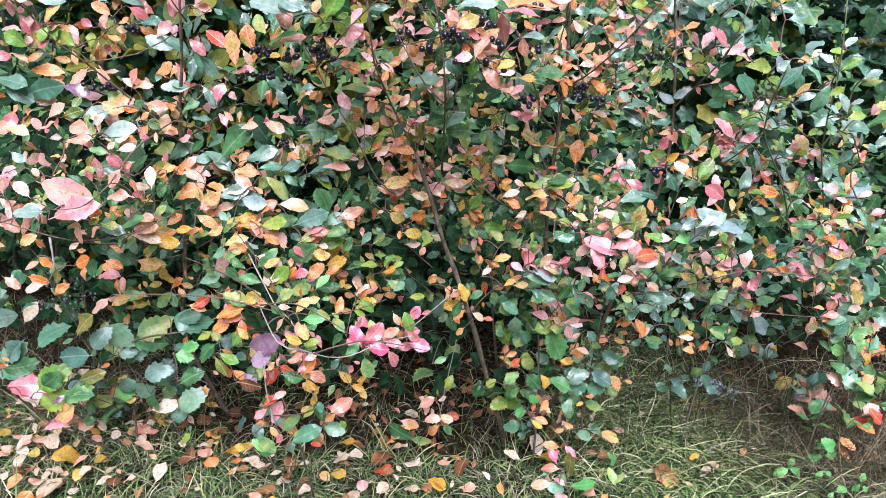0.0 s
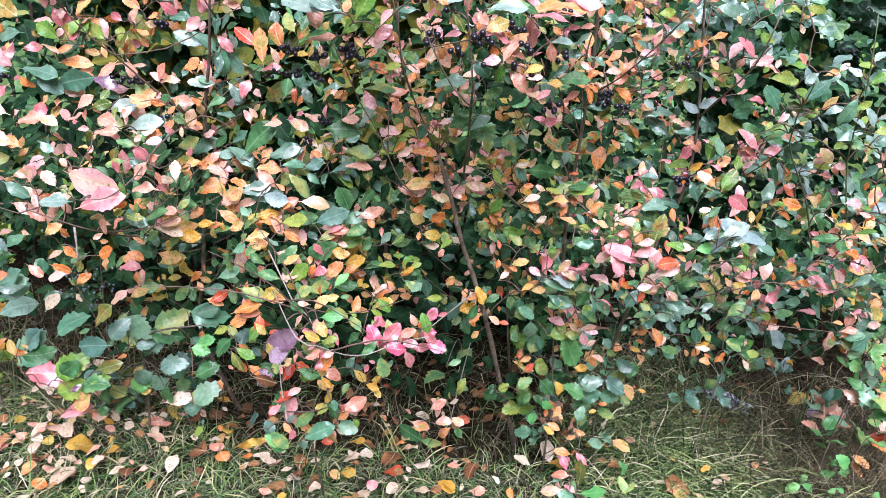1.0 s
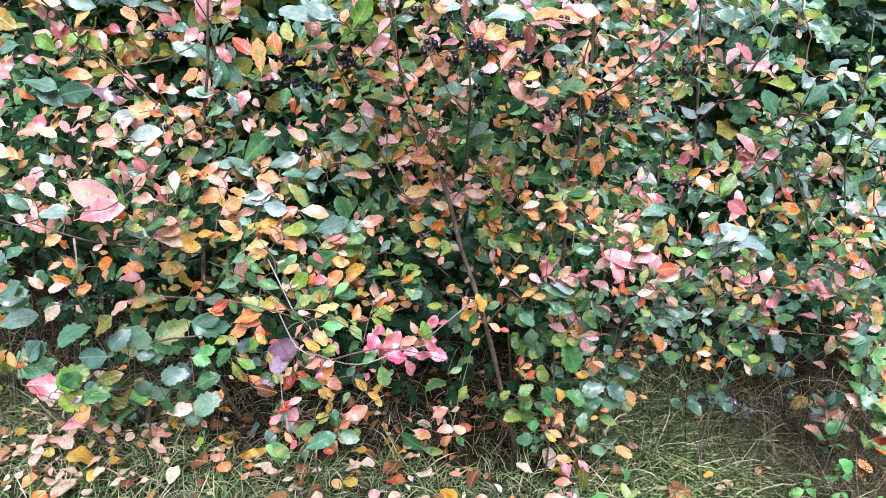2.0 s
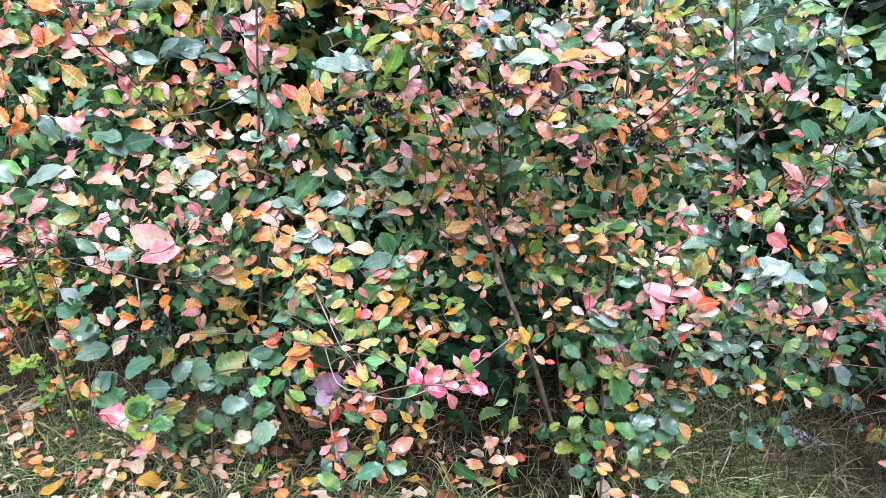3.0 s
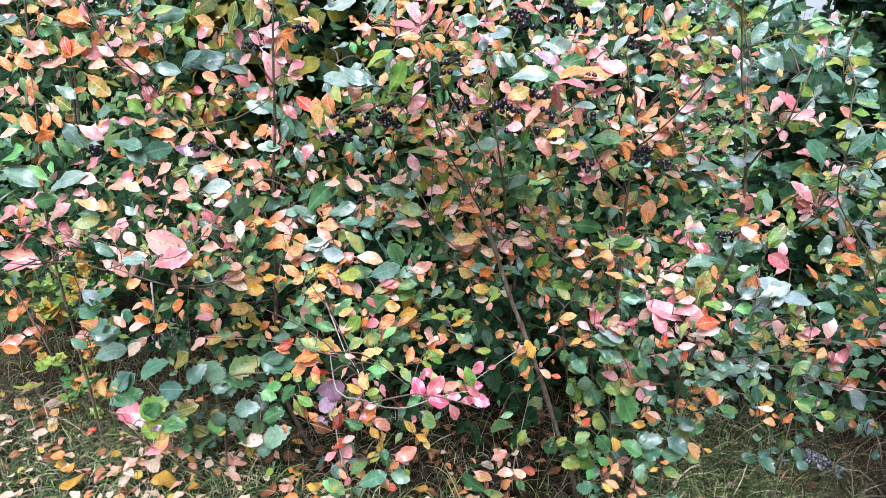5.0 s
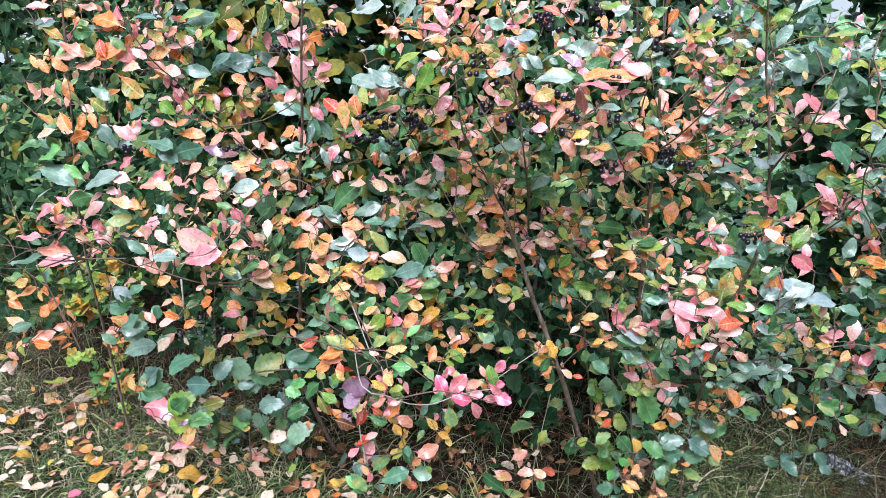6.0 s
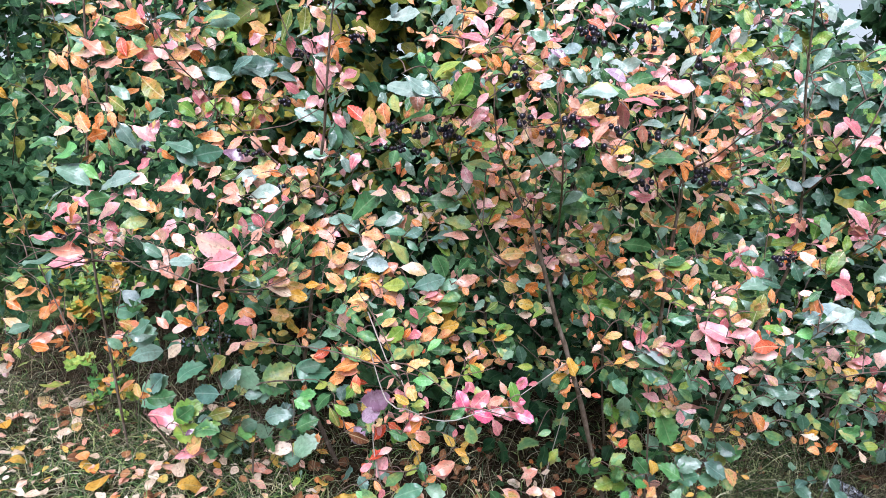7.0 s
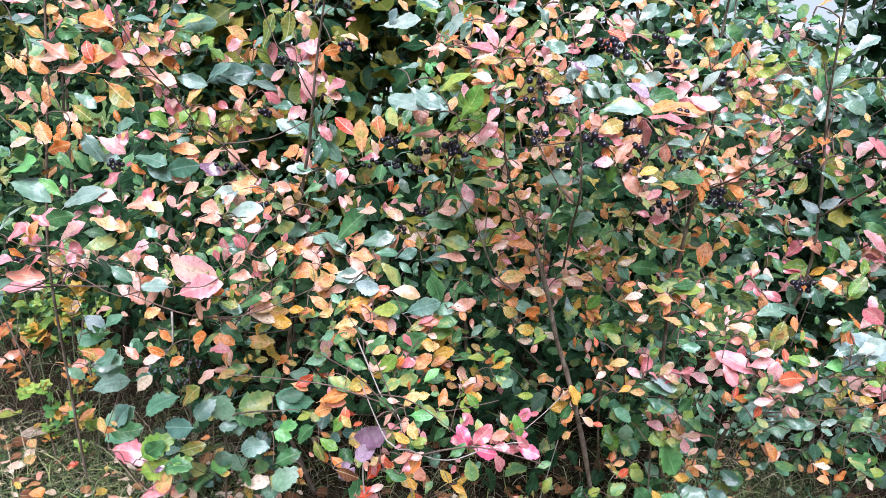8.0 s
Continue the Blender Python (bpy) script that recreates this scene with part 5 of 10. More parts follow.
left.place("salmon", "round", [(-0.89, 1.39, 0.987, -0.841, 1.389, 1.002, 34), (-0.857, 1.34, 0.823, -0.821, 1.329, 0.809, 0), (-0.844, 1.483, 1.057, -0.801, 1.47, 1.049, 20), (-0.779, 1.319, 0.88, -0.806, 1.322, 0.906, 34), (-0.775, 1.673, 1.19, -0.779, 1.672, 1.226, 0), (-0.735, 1.292, 0.927, -0.747, 1.293, 0.941, 20), (-0.684, 1.389, 0.995, -0.73, 1.392, 1.014, 0), (-0.536, 1.547, 0.807, -0.495, 1.539, 0.84, 0), (-0.389, 1.524, 0.818, -0.359, 1.522, 0.841, 34), (-0.371, 1.54, 1.005, -0.333, 1.53, 0.996, 34)])
left.place("silver", "oval", [(-0.675, 1.461, 1.033, -0.711, 1.447, 1.007, 30)])
left.place("silver", "round", [(-0.428, 1.518, 0.844, -0.373, 1.519, 0.834, 0)])
left.place("yellow", "oval", [(-0.754, 1.624, 0.547, -0.724, 1.618, 0.561, 20), (-0.704, 1.615, 0.588, -0.675, 1.606, 0.602, 0), (-0.535, 1.494, 0.779, -0.571, 1.494, 0.769, 34), (-0.447, 1.509, 0.803, -0.46, 1.505, 0.789, 0), (-0.443, 1.516, 0.794, -0.4, 1.517, 0.809, 0), (-0.355, 1.455, 1.148, -0.313, 1.451, 1.16, 60)])
left.place("yellow", "round", [(-0.755, 1.626, 0.538, -0.723, 1.623, 0.534, 20), (-0.672, 1.513, 0.667, -0.619, 1.502, 0.69, 34), (-0.6, 1.455, 0.757, -0.553, 1.442, 0.758, 0), (-0.408, 1.438, 0.628, -0.372, 1.435, 0.654, 0)])
berries(left, (-0.567, 1.602, 1.432), 5)
berries(left, (-0.480, 1.546, 1.434), 4)
left.bare_twigs(13)
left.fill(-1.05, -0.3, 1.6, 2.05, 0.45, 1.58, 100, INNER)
berries(left, (-0.915, 1.389, 1.079), 7)
berries(left, (-0.731, 1.574, 1.071), 9)
berries(left, (-0.648, 1.635, 1.316), 8)
berries(left, (-0.713, 1.680, 1.193), 7)
berries(left, (-0.470, 1.535, 1.348), 9)
berries(left, (-0.346, 1.425, 1.167), 8)
berries(left, (-0.411, 1.525, 1.111), 4)
berries(left, (-0.632, 1.465, 1.015), 4)
berries(left, (-0.749, 1.530, 1.077), 4)
left.finish(340)

centre = Bush("chokeberry_bush", (0.225, 1.9, 0), "tall chokeberry bush with orange leaves and black berries on grey-brown stems", group="chokeberry bushes", company=3)
centre.stem([(0.225, 1.900, 0.000), (0.200, 1.830, 0.123), (0.160, 1.750, 0.277), (0.126, 1.670, 0.418), (0.101, 1.630, 0.514), (0.074, 1.580, 0.608), (0.049, 1.553, 0.688), (0.021, 1.530, 0.762), (-0.002, 1.500, 0.847), (-0.022, 1.470, 0.915), (-0.042, 1.450, 0.977)], 0.0072, 0.0045, "bark", "stem")
centre.stem([(0.186, 1.920, 0.260), (0.157, 1.820, 0.467), (0.140, 1.700, 0.641)], 0.004, 0.003, "bark", "stem")
centre.stem([(-0.342, 1.420, 0.336), (-0.359, 1.420, 0.401), (-0.365, 1.420, 0.465), (-0.360, 1.420, 0.528)], 0.002, 0.0015, "dead_bark", "twig")
centre.stem([(-0.414, 1.500, 0.723), (-0.349, 1.420, 0.665), (-0.320, 1.380, 0.648), (-0.275, 1.320, 0.647), (-0.259, 1.300, 0.617), (-0.261, 1.360, 0.510), (-0.242, 1.400, 0.408)], 0.0016, 0.001, "dead_bark", "branch")
centre.stem([(-0.389, 1.450, 0.649), (-0.253, 1.140, 0.686), (-0.221, 1.170, 0.659), (-0.177, 1.200, 0.631), (-0.141, 1.240, 0.616), (-0.108, 1.270, 0.621), (-0.061, 1.300, 0.628), (-0.027, 1.300, 0.636)], 0.0014, 0.0009, "dead_bark", "branch")
centre.stem([(0.070, 1.560, 0.652), (0.045, 1.530, 0.641), (0.011, 1.420, 0.649), (-0.026, 1.350, 0.639)], 0.0014, 0.0009, "dead_bark", "branch")
centre.stem([(-0.081, 1.450, 0.886), (-0.115, 1.430, 0.919), (-0.139, 1.400, 0.975), (-0.162, 1.370, 1.033), (-0.187, 1.330, 1.084), (-0.206, 1.280, 1.146), (-0.223, 1.250, 1.188)], 0.0017, 0.0009, "twig_bark", "branch")
centre.stem([(0.022, 1.170, 1.209), (-0.006, 1.190, 1.201), (-0.099, 1.250, 1.179)], 0.0013, 0.0009, "twig_bark", "branch")
centre.stem([(-0.042, 1.450, 0.977), (-0.079, 1.400, 1.060), (-0.108, 1.300, 1.158), (-0.113, 1.250, 1.259)], 0.0023, 0.0012, "twig_bark", "branch")
centre.stem([(0.014, 1.420, 0.950), (0.019, 1.320, 1.053), (0.022, 1.200, 1.132), (0.013, 1.180, 1.202), (0.003, 1.150, 1.259)], 0.0022, 0.0012, "twig_bark", "branch")
centre.place("blue_green", "oval", [(-0.335, 1.512, 0.913, -0.293, 1.511, 0.936, 0), (-0.308, 1.512, 0.793, -0.234, 1.515, 0.825, 10), (-0.277, 1.523, 0.908, -0.229, 1.522, 0.931, 34), (-0.202, 1.207, 1.246, -0.257, 1.211, 1.259, 40), (-0.177, 1.258, 1.375, -0.187, 1.258, 1.366, 20), (-0.124, 1.213, 1.257, -0.13, 1.217, 1.271, 0)])
centre.place("fresh", "oval", [(-0.244, 1.293, 0.661, -0.204, 1.281, 0.677, 0), (-0.226, 1.264, 1.203, -0.282, 1.254, 1.204, 50)])
centre.place("fresh", "round", [(-0.226, 1.188, 1.287, -0.232, 1.184, 1.306, 20)])
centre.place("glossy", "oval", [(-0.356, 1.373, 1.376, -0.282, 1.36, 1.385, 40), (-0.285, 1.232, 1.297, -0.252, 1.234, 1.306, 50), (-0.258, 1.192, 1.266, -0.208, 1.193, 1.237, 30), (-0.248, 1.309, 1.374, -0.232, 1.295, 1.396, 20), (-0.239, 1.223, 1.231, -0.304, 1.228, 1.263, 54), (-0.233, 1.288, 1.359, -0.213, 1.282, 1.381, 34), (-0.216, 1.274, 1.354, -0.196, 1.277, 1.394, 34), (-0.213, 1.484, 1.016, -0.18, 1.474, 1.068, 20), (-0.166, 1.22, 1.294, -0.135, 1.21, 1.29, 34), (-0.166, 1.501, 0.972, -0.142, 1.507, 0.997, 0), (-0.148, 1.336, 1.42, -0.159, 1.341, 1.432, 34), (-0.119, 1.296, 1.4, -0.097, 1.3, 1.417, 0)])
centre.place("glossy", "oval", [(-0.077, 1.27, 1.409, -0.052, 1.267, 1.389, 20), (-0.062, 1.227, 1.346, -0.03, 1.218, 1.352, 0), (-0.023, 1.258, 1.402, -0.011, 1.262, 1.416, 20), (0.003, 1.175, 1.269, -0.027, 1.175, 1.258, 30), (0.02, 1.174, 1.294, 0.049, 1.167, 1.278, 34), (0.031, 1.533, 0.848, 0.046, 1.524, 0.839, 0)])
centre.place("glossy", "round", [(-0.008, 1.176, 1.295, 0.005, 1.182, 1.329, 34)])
centre.place("green", "oval", [(-0.329, 1.41, 0.647, -0.293, 1.403, 0.681, 20), (-0.313, 1.349, 1.198, -0.337, 1.364, 1.236, 0), (-0.311, 1.454, 0.648, -0.261, 1.449, 0.678, 0), (-0.283, 1.477, 1.007, -0.211, 1.475, 1.018, 0), (-0.28, 1.296, 0.667, -0.31, 1.305, 0.685, 0), (-0.274, 1.237, 0.57, -0.231, 1.233, 0.565, 0), (-0.269, 1.545, 0.629, -0.223, 1.533, 0.645, 20), (-0.246, 1.513, 0.77, -0.197, 1.506, 0.79, 34), (-0.245, 1.505, 0.96, -0.18, 1.507, 0.957, 40), (-0.242, 1.43, 0.621, -0.262, 1.429, 0.634, 34), (-0.208, 1.58, 0.669, -0.17, 1.587, 0.696, 34), (-0.207, 1.547, 0.721, -0.191, 1.535, 0.754, 0)])
centre.place("green", "oval", [(-0.206, 1.513, 0.848, -0.179, 1.507, 0.879, 0), (-0.19, 1.528, 0.866, -0.168, 1.519, 0.85, 20), (-0.187, 1.435, 0.572, -0.215, 1.453, 0.603, 34), (-0.186, 1.377, 1.103, -0.128, 1.375, 1.114, 40), (-0.166, 1.319, 0.574, -0.14, 1.312, 0.601, 0), (-0.105, 1.525, 0.668, -0.071, 1.528, 0.649, 0), (-0.023, 1.416, 1.037, 0.018, 1.405, 1.052, 20), (0.021, 1.377, 1.068, -0.007, 1.374, 1.072, 20), (0.039, 1.245, 1.112, 0.073, 1.242, 1.129, 0), (0.053, 1.385, 1.063, 0.016, 1.373, 1.046, 20), (0.085, 1.581, 0.608, 0.111, 1.576, 0.635, 20)])
centre.place("green", "round", [(-0.259, 1.51, 0.749, -0.324, 1.498, 0.719, 0), (-0.241, 1.542, 0.818, -0.266, 1.533, 0.873, 0), (-0.129, 1.345, 0.559, -0.115, 1.344, 0.515, 20), (-0.017, 1.539, 0.755, -0.025, 1.539, 0.788, 34), (0.034, 1.208, 1.316, 0.02, 1.203, 1.332, 0), (0.05, 1.545, 0.577, 0.069, 1.54, 0.609, 0)])
centre.place("grey_green", "oval", [(-0.292, 1.365, 1.422, -0.25, 1.363, 1.414, 34), (-0.255, 1.493, 1, -0.217, 1.498, 1.02, 0), (-0.245, 1.458, 1.097, -0.279, 1.445, 1.101, 30), (-0.196, 1.27, 1.348, -0.181, 1.256, 1.378, 20), (-0.19, 1.307, 1.147, -0.169, 1.313, 1.163, 0), (-0.164, 1.53, 0.75, -0.144, 1.536, 0.778, 0), (-0.142, 1.331, 1.415, -0.107, 1.331, 1.398, 20), (-0.055, 1.224, 1.35, -0.019, 1.213, 1.336, 0), (-0.039, 1.259, 1.388, -0.027, 1.261, 1.363, 34), (-0.026, 1.337, 1.119, -0.042, 1.342, 1.091, 0), (0.006, 1.184, 1.288, 0.039, 1.177, 1.274, 0), (0.014, 1.191, 1.174, 0.048, 1.193, 1.15, 0)])
centre.place("grey_green", "oval", [(0.022, 1.371, 1.041, 0.055, 1.366, 1.071, 20), (0.046, 1.194, 1.283, 0.063, 1.197, 1.301, 34)])
centre.place("grey_green", "round", [(-0.085, 1.47, 1.001, -0.071, 1.457, 1.034, 0), (0.013, 1.305, 1.134, -0.044, 1.295, 1.14, 34)])
centre.place("jade", "oval", [(-0.251, 1.528, 0.793, -0.207, 1.516, 0.821, 0), (-0.181, 1.336, 1.129, -0.158, 1.334, 1.154, 34), (-0.125, 1.361, 0.511, -0.131, 1.357, 0.553, 0), (-0.089, 1.518, 0.644, -0.063, 1.514, 0.67, 0)])
centre.place("lime", "oval", [(-0.278, 1.263, 0.562, -0.247, 1.264, 0.54, 34), (-0.269, 1.541, 0.898, -0.228, 1.542, 0.88, 20), (-0.267, 1.538, 0.732, -0.206, 1.542, 0.758, 20), (-0.227, 1.224, 0.639, -0.199, 1.226, 0.653, 34), (-0.209, 1.198, 1.265, -0.181, 1.198, 1.306, 20), (-0.205, 1.25, 1.201, -0.176, 1.239, 1.227, 0), (-0.187, 1.455, 1.034, -0.172, 1.444, 1.018, 20), (-0.178, 1.227, 1.227, -0.151, 1.223, 1.28, 0), (-0.175, 1.273, 1.222, -0.149, 1.277, 1.199, 0), (-0.173, 1.474, 0.61, -0.145, 1.468, 0.602, 0), (-0.173, 1.57, 0.684, -0.135, 1.574, 0.695, 34), (-0.172, 1.501, 0.959, -0.12, 1.493, 0.995, 0)])
centre.place("lime", "oval", [(-0.164, 1.518, 0.621, -0.134, 1.51, 0.592, 20), (-0.143, 1.319, 1.143, -0.114, 1.31, 1.157, 34), (-0.124, 1.483, 1.002, -0.096, 1.478, 1.017, 20), (-0.11, 1.511, 0.705, -0.097, 1.523, 0.734, 34), (-0.096, 1.532, 0.692, -0.072, 1.532, 0.712, 34), (-0.034, 1.36, 0.61, -0.041, 1.353, 0.658, 34), (-0.028, 1.53, 0.75, -0.01, 1.533, 0.778, 20), (0.018, 1.264, 1.392, 0.03, 1.266, 1.405, 0), (0.07, 1.197, 1.175, 0.058, 1.191, 1.145, 20)])
centre.place("magenta", "round", [(-0.134, 1.332, 0.593, -0.148, 1.328, 0.636, 20), (-0.118, 1.304, 0.606, -0.074, 1.302, 0.606, 34), (-0.036, 1.349, 0.597, 0.007, 1.341, 0.591, 0)])
centre.place("olive", "oval", [(-0.301, 1.385, 1.148, -0.272, 1.387, 1.132, 20), (-0.298, 1.501, 0.756, -0.263, 1.5, 0.78, 0), (-0.298, 1.527, 0.965, -0.287, 1.52, 0.934, 20), (-0.138, 1.528, 0.752, -0.111, 1.533, 0.777, 34), (-0.134, 1.25, 1.31, -0.113, 1.251, 1.286, 30), (-0.132, 1.236, 1.288, -0.168, 1.228, 1.28, 40), (-0.131, 1.335, 1.185, -0.134, 1.326, 1.153, 0), (-0.091, 1.366, 1.108, -0.07, 1.367, 1.131, 34), (-0.063, 1.198, 1.308, -0.025, 1.201, 1.291, 20), (-0.042, 1.246, 1.378, -0.032, 1.233, 1.36, 20), (-0.016, 1.186, 1.242, 0.006, 1.183, 1.222, 0)])
centre.place("olive", "round", [(-0.194, 1.514, 0.896, -0.199, 1.506, 0.93, 0)])
centre.place("orange", "oval", [(-0.347, 1.417, 1.437, -0.313, 1.427, 1.46, 34), (-0.3, 1.532, 0.938, -0.328, 1.535, 0.949, 0), (-0.288, 1.476, 1.063, -0.271, 1.481, 1.09, 34), (-0.282, 1.494, 0.669, -0.244, 1.481, 0.712, 20), (-0.268, 1.492, 0.733, -0.224, 1.483, 0.734, 0), (-0.252, 1.484, 1.064, -0.239, 1.472, 1.084, 0), (-0.247, 1.283, 1.339, -0.265, 1.272, 1.348, 50), (-0.237, 1.235, 0.57, -0.217, 1.226, 0.608, 34), (-0.227, 1.55, 0.564, -0.213, 1.548, 0.604, 0), (-0.213, 1.545, 0.692, -0.252, 1.533, 0.671, 34), (-0.21, 1.234, 1.333, -0.171, 1.237, 1.327, 50), (-0.191, 1.506, 0.818, -0.177, 1.503, 0.793, 20)])
centre.place("orange", "oval", [(-0.188, 1.262, 1.197, -0.169, 1.253, 1.187, 20), (-0.188, 1.29, 1.384, -0.15, 1.296, 1.378, 34), (-0.176, 1.338, 1.156, -0.137, 1.339, 1.136, 34), (-0.175, 1.25, 1.337, -0.177, 1.24, 1.346, 20), (-0.158, 1.227, 1.315, -0.127, 1.229, 1.325, 0), (-0.148, 1.414, 1.11, -0.118, 1.412, 1.096, 34), (-0.148, 1.537, 0.637, -0.175, 1.536, 0.613, 34), (-0.147, 1.532, 0.661, -0.127, 1.534, 0.648, 20), (-0.139, 1.494, 0.968, -0.114, 1.498, 0.988, 34), (-0.121, 1.291, 1.379, -0.09, 1.292, 1.387, 0), (-0.12, 1.246, 1.312, -0.101, 1.24, 1.291, 0), (-0.117, 1.523, 0.886, -0.063, 1.51, 0.9, 0)])
centre.place("orange", "oval", [(-0.107, 1.42, 1.079, -0.066, 1.417, 1.09, 20), (-0.105, 1.52, 0.966, -0.053, 1.506, 0.984, 50), (-0.104, 1.433, 1.065, -0.097, 1.431, 1.048, 34), (-0.103, 1.238, 1.322, -0.084, 1.236, 1.312, 0), (-0.102, 1.26, 1.342, -0.094, 1.248, 1.363, 0), (-0.099, 1.541, 0.829, -0.069, 1.544, 0.838, 0), (-0.087, 1.225, 1.277, -0.091, 1.217, 1.3, 0), (-0.086, 1.336, 1.144, -0.095, 1.326, 1.123, 0), (-0.08, 1.554, 0.779, -0.081, 1.547, 0.76, 0), (-0.067, 1.287, 1.408, -0.044, 1.273, 1.394, 0), (-0.055, 1.532, 0.921, -0.061, 1.525, 0.948, 20), (-0.046, 1.188, 1.268, -0.022, 1.191, 1.259, 0)])
centre.place("orange", "oval", [(-0.043, 1.268, 1.191, -0.027, 1.27, 1.169, 0), (-0.043, 1.288, 1.422, -0.027, 1.301, 1.447, 34), (-0.004, 1.549, 0.875, 0.024, 1.538, 0.866, 0), (0.038, 1.269, 1.41, 0.05, 1.274, 1.42, 0), (0.05, 1.552, 0.566, 0.076, 1.549, 0.592, 20), (0.066, 1.177, 1.199, 0.08, 1.181, 1.177, 34)])
centre.place("orange", "round", [(-0.259, 1.302, 0.674, -0.24, 1.299, 0.703, 20), (-0.249, 1.519, 0.983, -0.236, 1.521, 0.996, 34), (-0.232, 1.204, 0.689, -0.212, 1.196, 0.666, 0), (-0.102, 1.534, 0.824, -0.067, 1.536, 0.806, 0), (-0.076, 1.545, 0.904, -0.049, 1.535, 0.914, 34), (-0.058, 1.354, 0.623, -0.084, 1.36, 0.617, 0), (-0.051, 1.534, 0.808, -0.024, 1.52, 0.834, 0), (-0.046, 1.56, 0.916, -0.026, 1.553, 0.932, 20), (-0.031, 1.573, 0.833, -0.011, 1.567, 0.85, 0), (-0.008, 1.442, 1.016, -0.017, 1.43, 1.035, 34), (-0.007, 1.547, 0.655, 0.006, 1.536, 0.682, 0), (0.037, 1.164, 1.221, 0.07, 1.153, 1.235, 20)])
centre.place("orange", "round", [(0.041, 1.547, 0.625, 0.06, 1.546, 0.646, 34), (0.048, 1.188, 1.198, 0.057, 1.176, 1.183, 0)])
centre.place("pale", "oval", [(-0.324, 1.542, 0.934, -0.294, 1.542, 0.976, 30), (-0.207, 1.544, 0.792, -0.18, 1.546, 0.801, 20), (-0.172, 1.241, 1.313, -0.149, 1.229, 1.336, 40), (-0.162, 1.318, 1.176, -0.137, 1.305, 1.191, 40), (-0.131, 1.535, 0.822, -0.118, 1.534, 0.83, 0), (-0.065, 1.551, 0.747, -0.032, 1.552, 0.75, 0), (-0.017, 1.243, 1.388, 0.02, 1.247, 1.403, 0), (-0.008, 1.564, 0.769, 0.02, 1.563, 0.751, 0)])
centre.place("pink", "oval", [(-0.298, 1.268, 0.563, -0.312, 1.27, 0.534, 34), (-0.288, 1.492, 0.725, -0.308, 1.49, 0.751, 0), (-0.287, 1.512, 0.767, -0.257, 1.501, 0.8, 34), (-0.264, 1.526, 0.751, -0.252, 1.532, 0.771, 20), (-0.242, 1.231, 0.577, -0.214, 1.236, 0.607, 0), (-0.227, 1.223, 0.609, -0.204, 1.225, 0.623, 0), (-0.207, 1.341, 1.413, -0.228, 1.344, 1.431, 34), (-0.169, 1.517, 0.943, -0.197, 1.522, 0.953, 20), (-0.166, 1.37, 0.507, -0.16, 1.372, 0.528, 0), (-0.153, 1.269, 1.187, -0.125, 1.271, 1.222, 0), (-0.15, 1.302, 1.383, -0.126, 1.291, 1.393, 0), (-0.137, 1.229, 1.219, -0.122, 1.225, 1.246, 34)])
centre.place("pink", "oval", [(-0.133, 1.239, 1.332, -0.17, 1.234, 1.352, 50), (-0.133, 1.268, 1.339, -0.149, 1.258, 1.378, 34), (-0.12, 1.256, 1.348, -0.108, 1.244, 1.374, 20), (-0.116, 1.548, 0.927, -0.095, 1.538, 0.924, 20), (-0.109, 1.554, 0.866, -0.069, 1.551, 0.876, 0), (-0.103, 1.215, 1.276, -0.109, 1.215, 1.26, 20), (-0.08, 1.348, 0.577, -0.055, 1.352, 0.539, 0), (-0.057, 1.214, 1.314, -0.043, 1.215, 1.332, 0), (-0.047, 1.223, 1.254, -0.058, 1.224, 1.235, 34), (-0.044, 1.203, 1.264, -0.014, 1.193, 1.282, 20), (-0.044, 1.325, 1.436, -0.075, 1.33, 1.463, 0), (-0.044, 1.436, 1.039, -0.021, 1.44, 1.051, 0)])
centre.place("pink", "oval", [(-0.043, 1.343, 0.627, -0.016, 1.345, 0.599, 0), (-0.031, 1.224, 1.208, -0.006, 1.214, 1.218, 20), (-0.02, 1.573, 0.868, 0.001, 1.559, 0.893, 0), (-0.01, 1.226, 1.361, 0.014, 1.232, 1.38, 0), (0.02, 1.305, 1.432, 0.045, 1.318, 1.457, 0), (0.026, 1.561, 0.894, 0.065, 1.566, 0.876, 0), (0.034, 1.169, 1.216, 0.076, 1.169, 1.219, 50), (0.058, 1.267, 1.386, 0.043, 1.267, 1.402, 0)])
centre.place("pink", "round", [(-0.31, 1.475, 0.68, -0.275, 1.471, 0.699, 34), (-0.164, 1.464, 1.003, -0.127, 1.463, 1.024, 34), (-0.122, 1.323, 0.604, -0.09, 1.319, 0.643, 0), (-0.084, 1.336, 0.597, -0.053, 1.336, 0.604, 20), (-0.028, 1.237, 1.34, -0.002, 1.233, 1.344, 0), (-0.01, 1.546, 0.869, 0.016, 1.538, 0.886, 0), (0.035, 1.17, 1.173, 0.063, 1.162, 1.18, 0)])
centre.place("purple", "oval", [(-0.015, 1.173, 1.319, 0.011, 1.176, 1.309, 0)])
centre.place("purple", "round", [(-0.348, 1.277, 0.606, -0.282, 1.264, 0.635, 0), (-0.302, 1.27, 0.602, -0.339, 1.264, 0.569, 0)])
centre.place("red", "oval", [(-0.321, 1.294, 0.513, -0.3, 1.29, 0.552, 0), (-0.249, 1.328, 0.677, -0.267, 1.326, 0.682, 20), (-0.129, 1.254, 1.3, -0.14, 1.254, 1.313, 20), (0.036, 1.238, 1.373, 0.066, 1.228, 1.368, 0)])
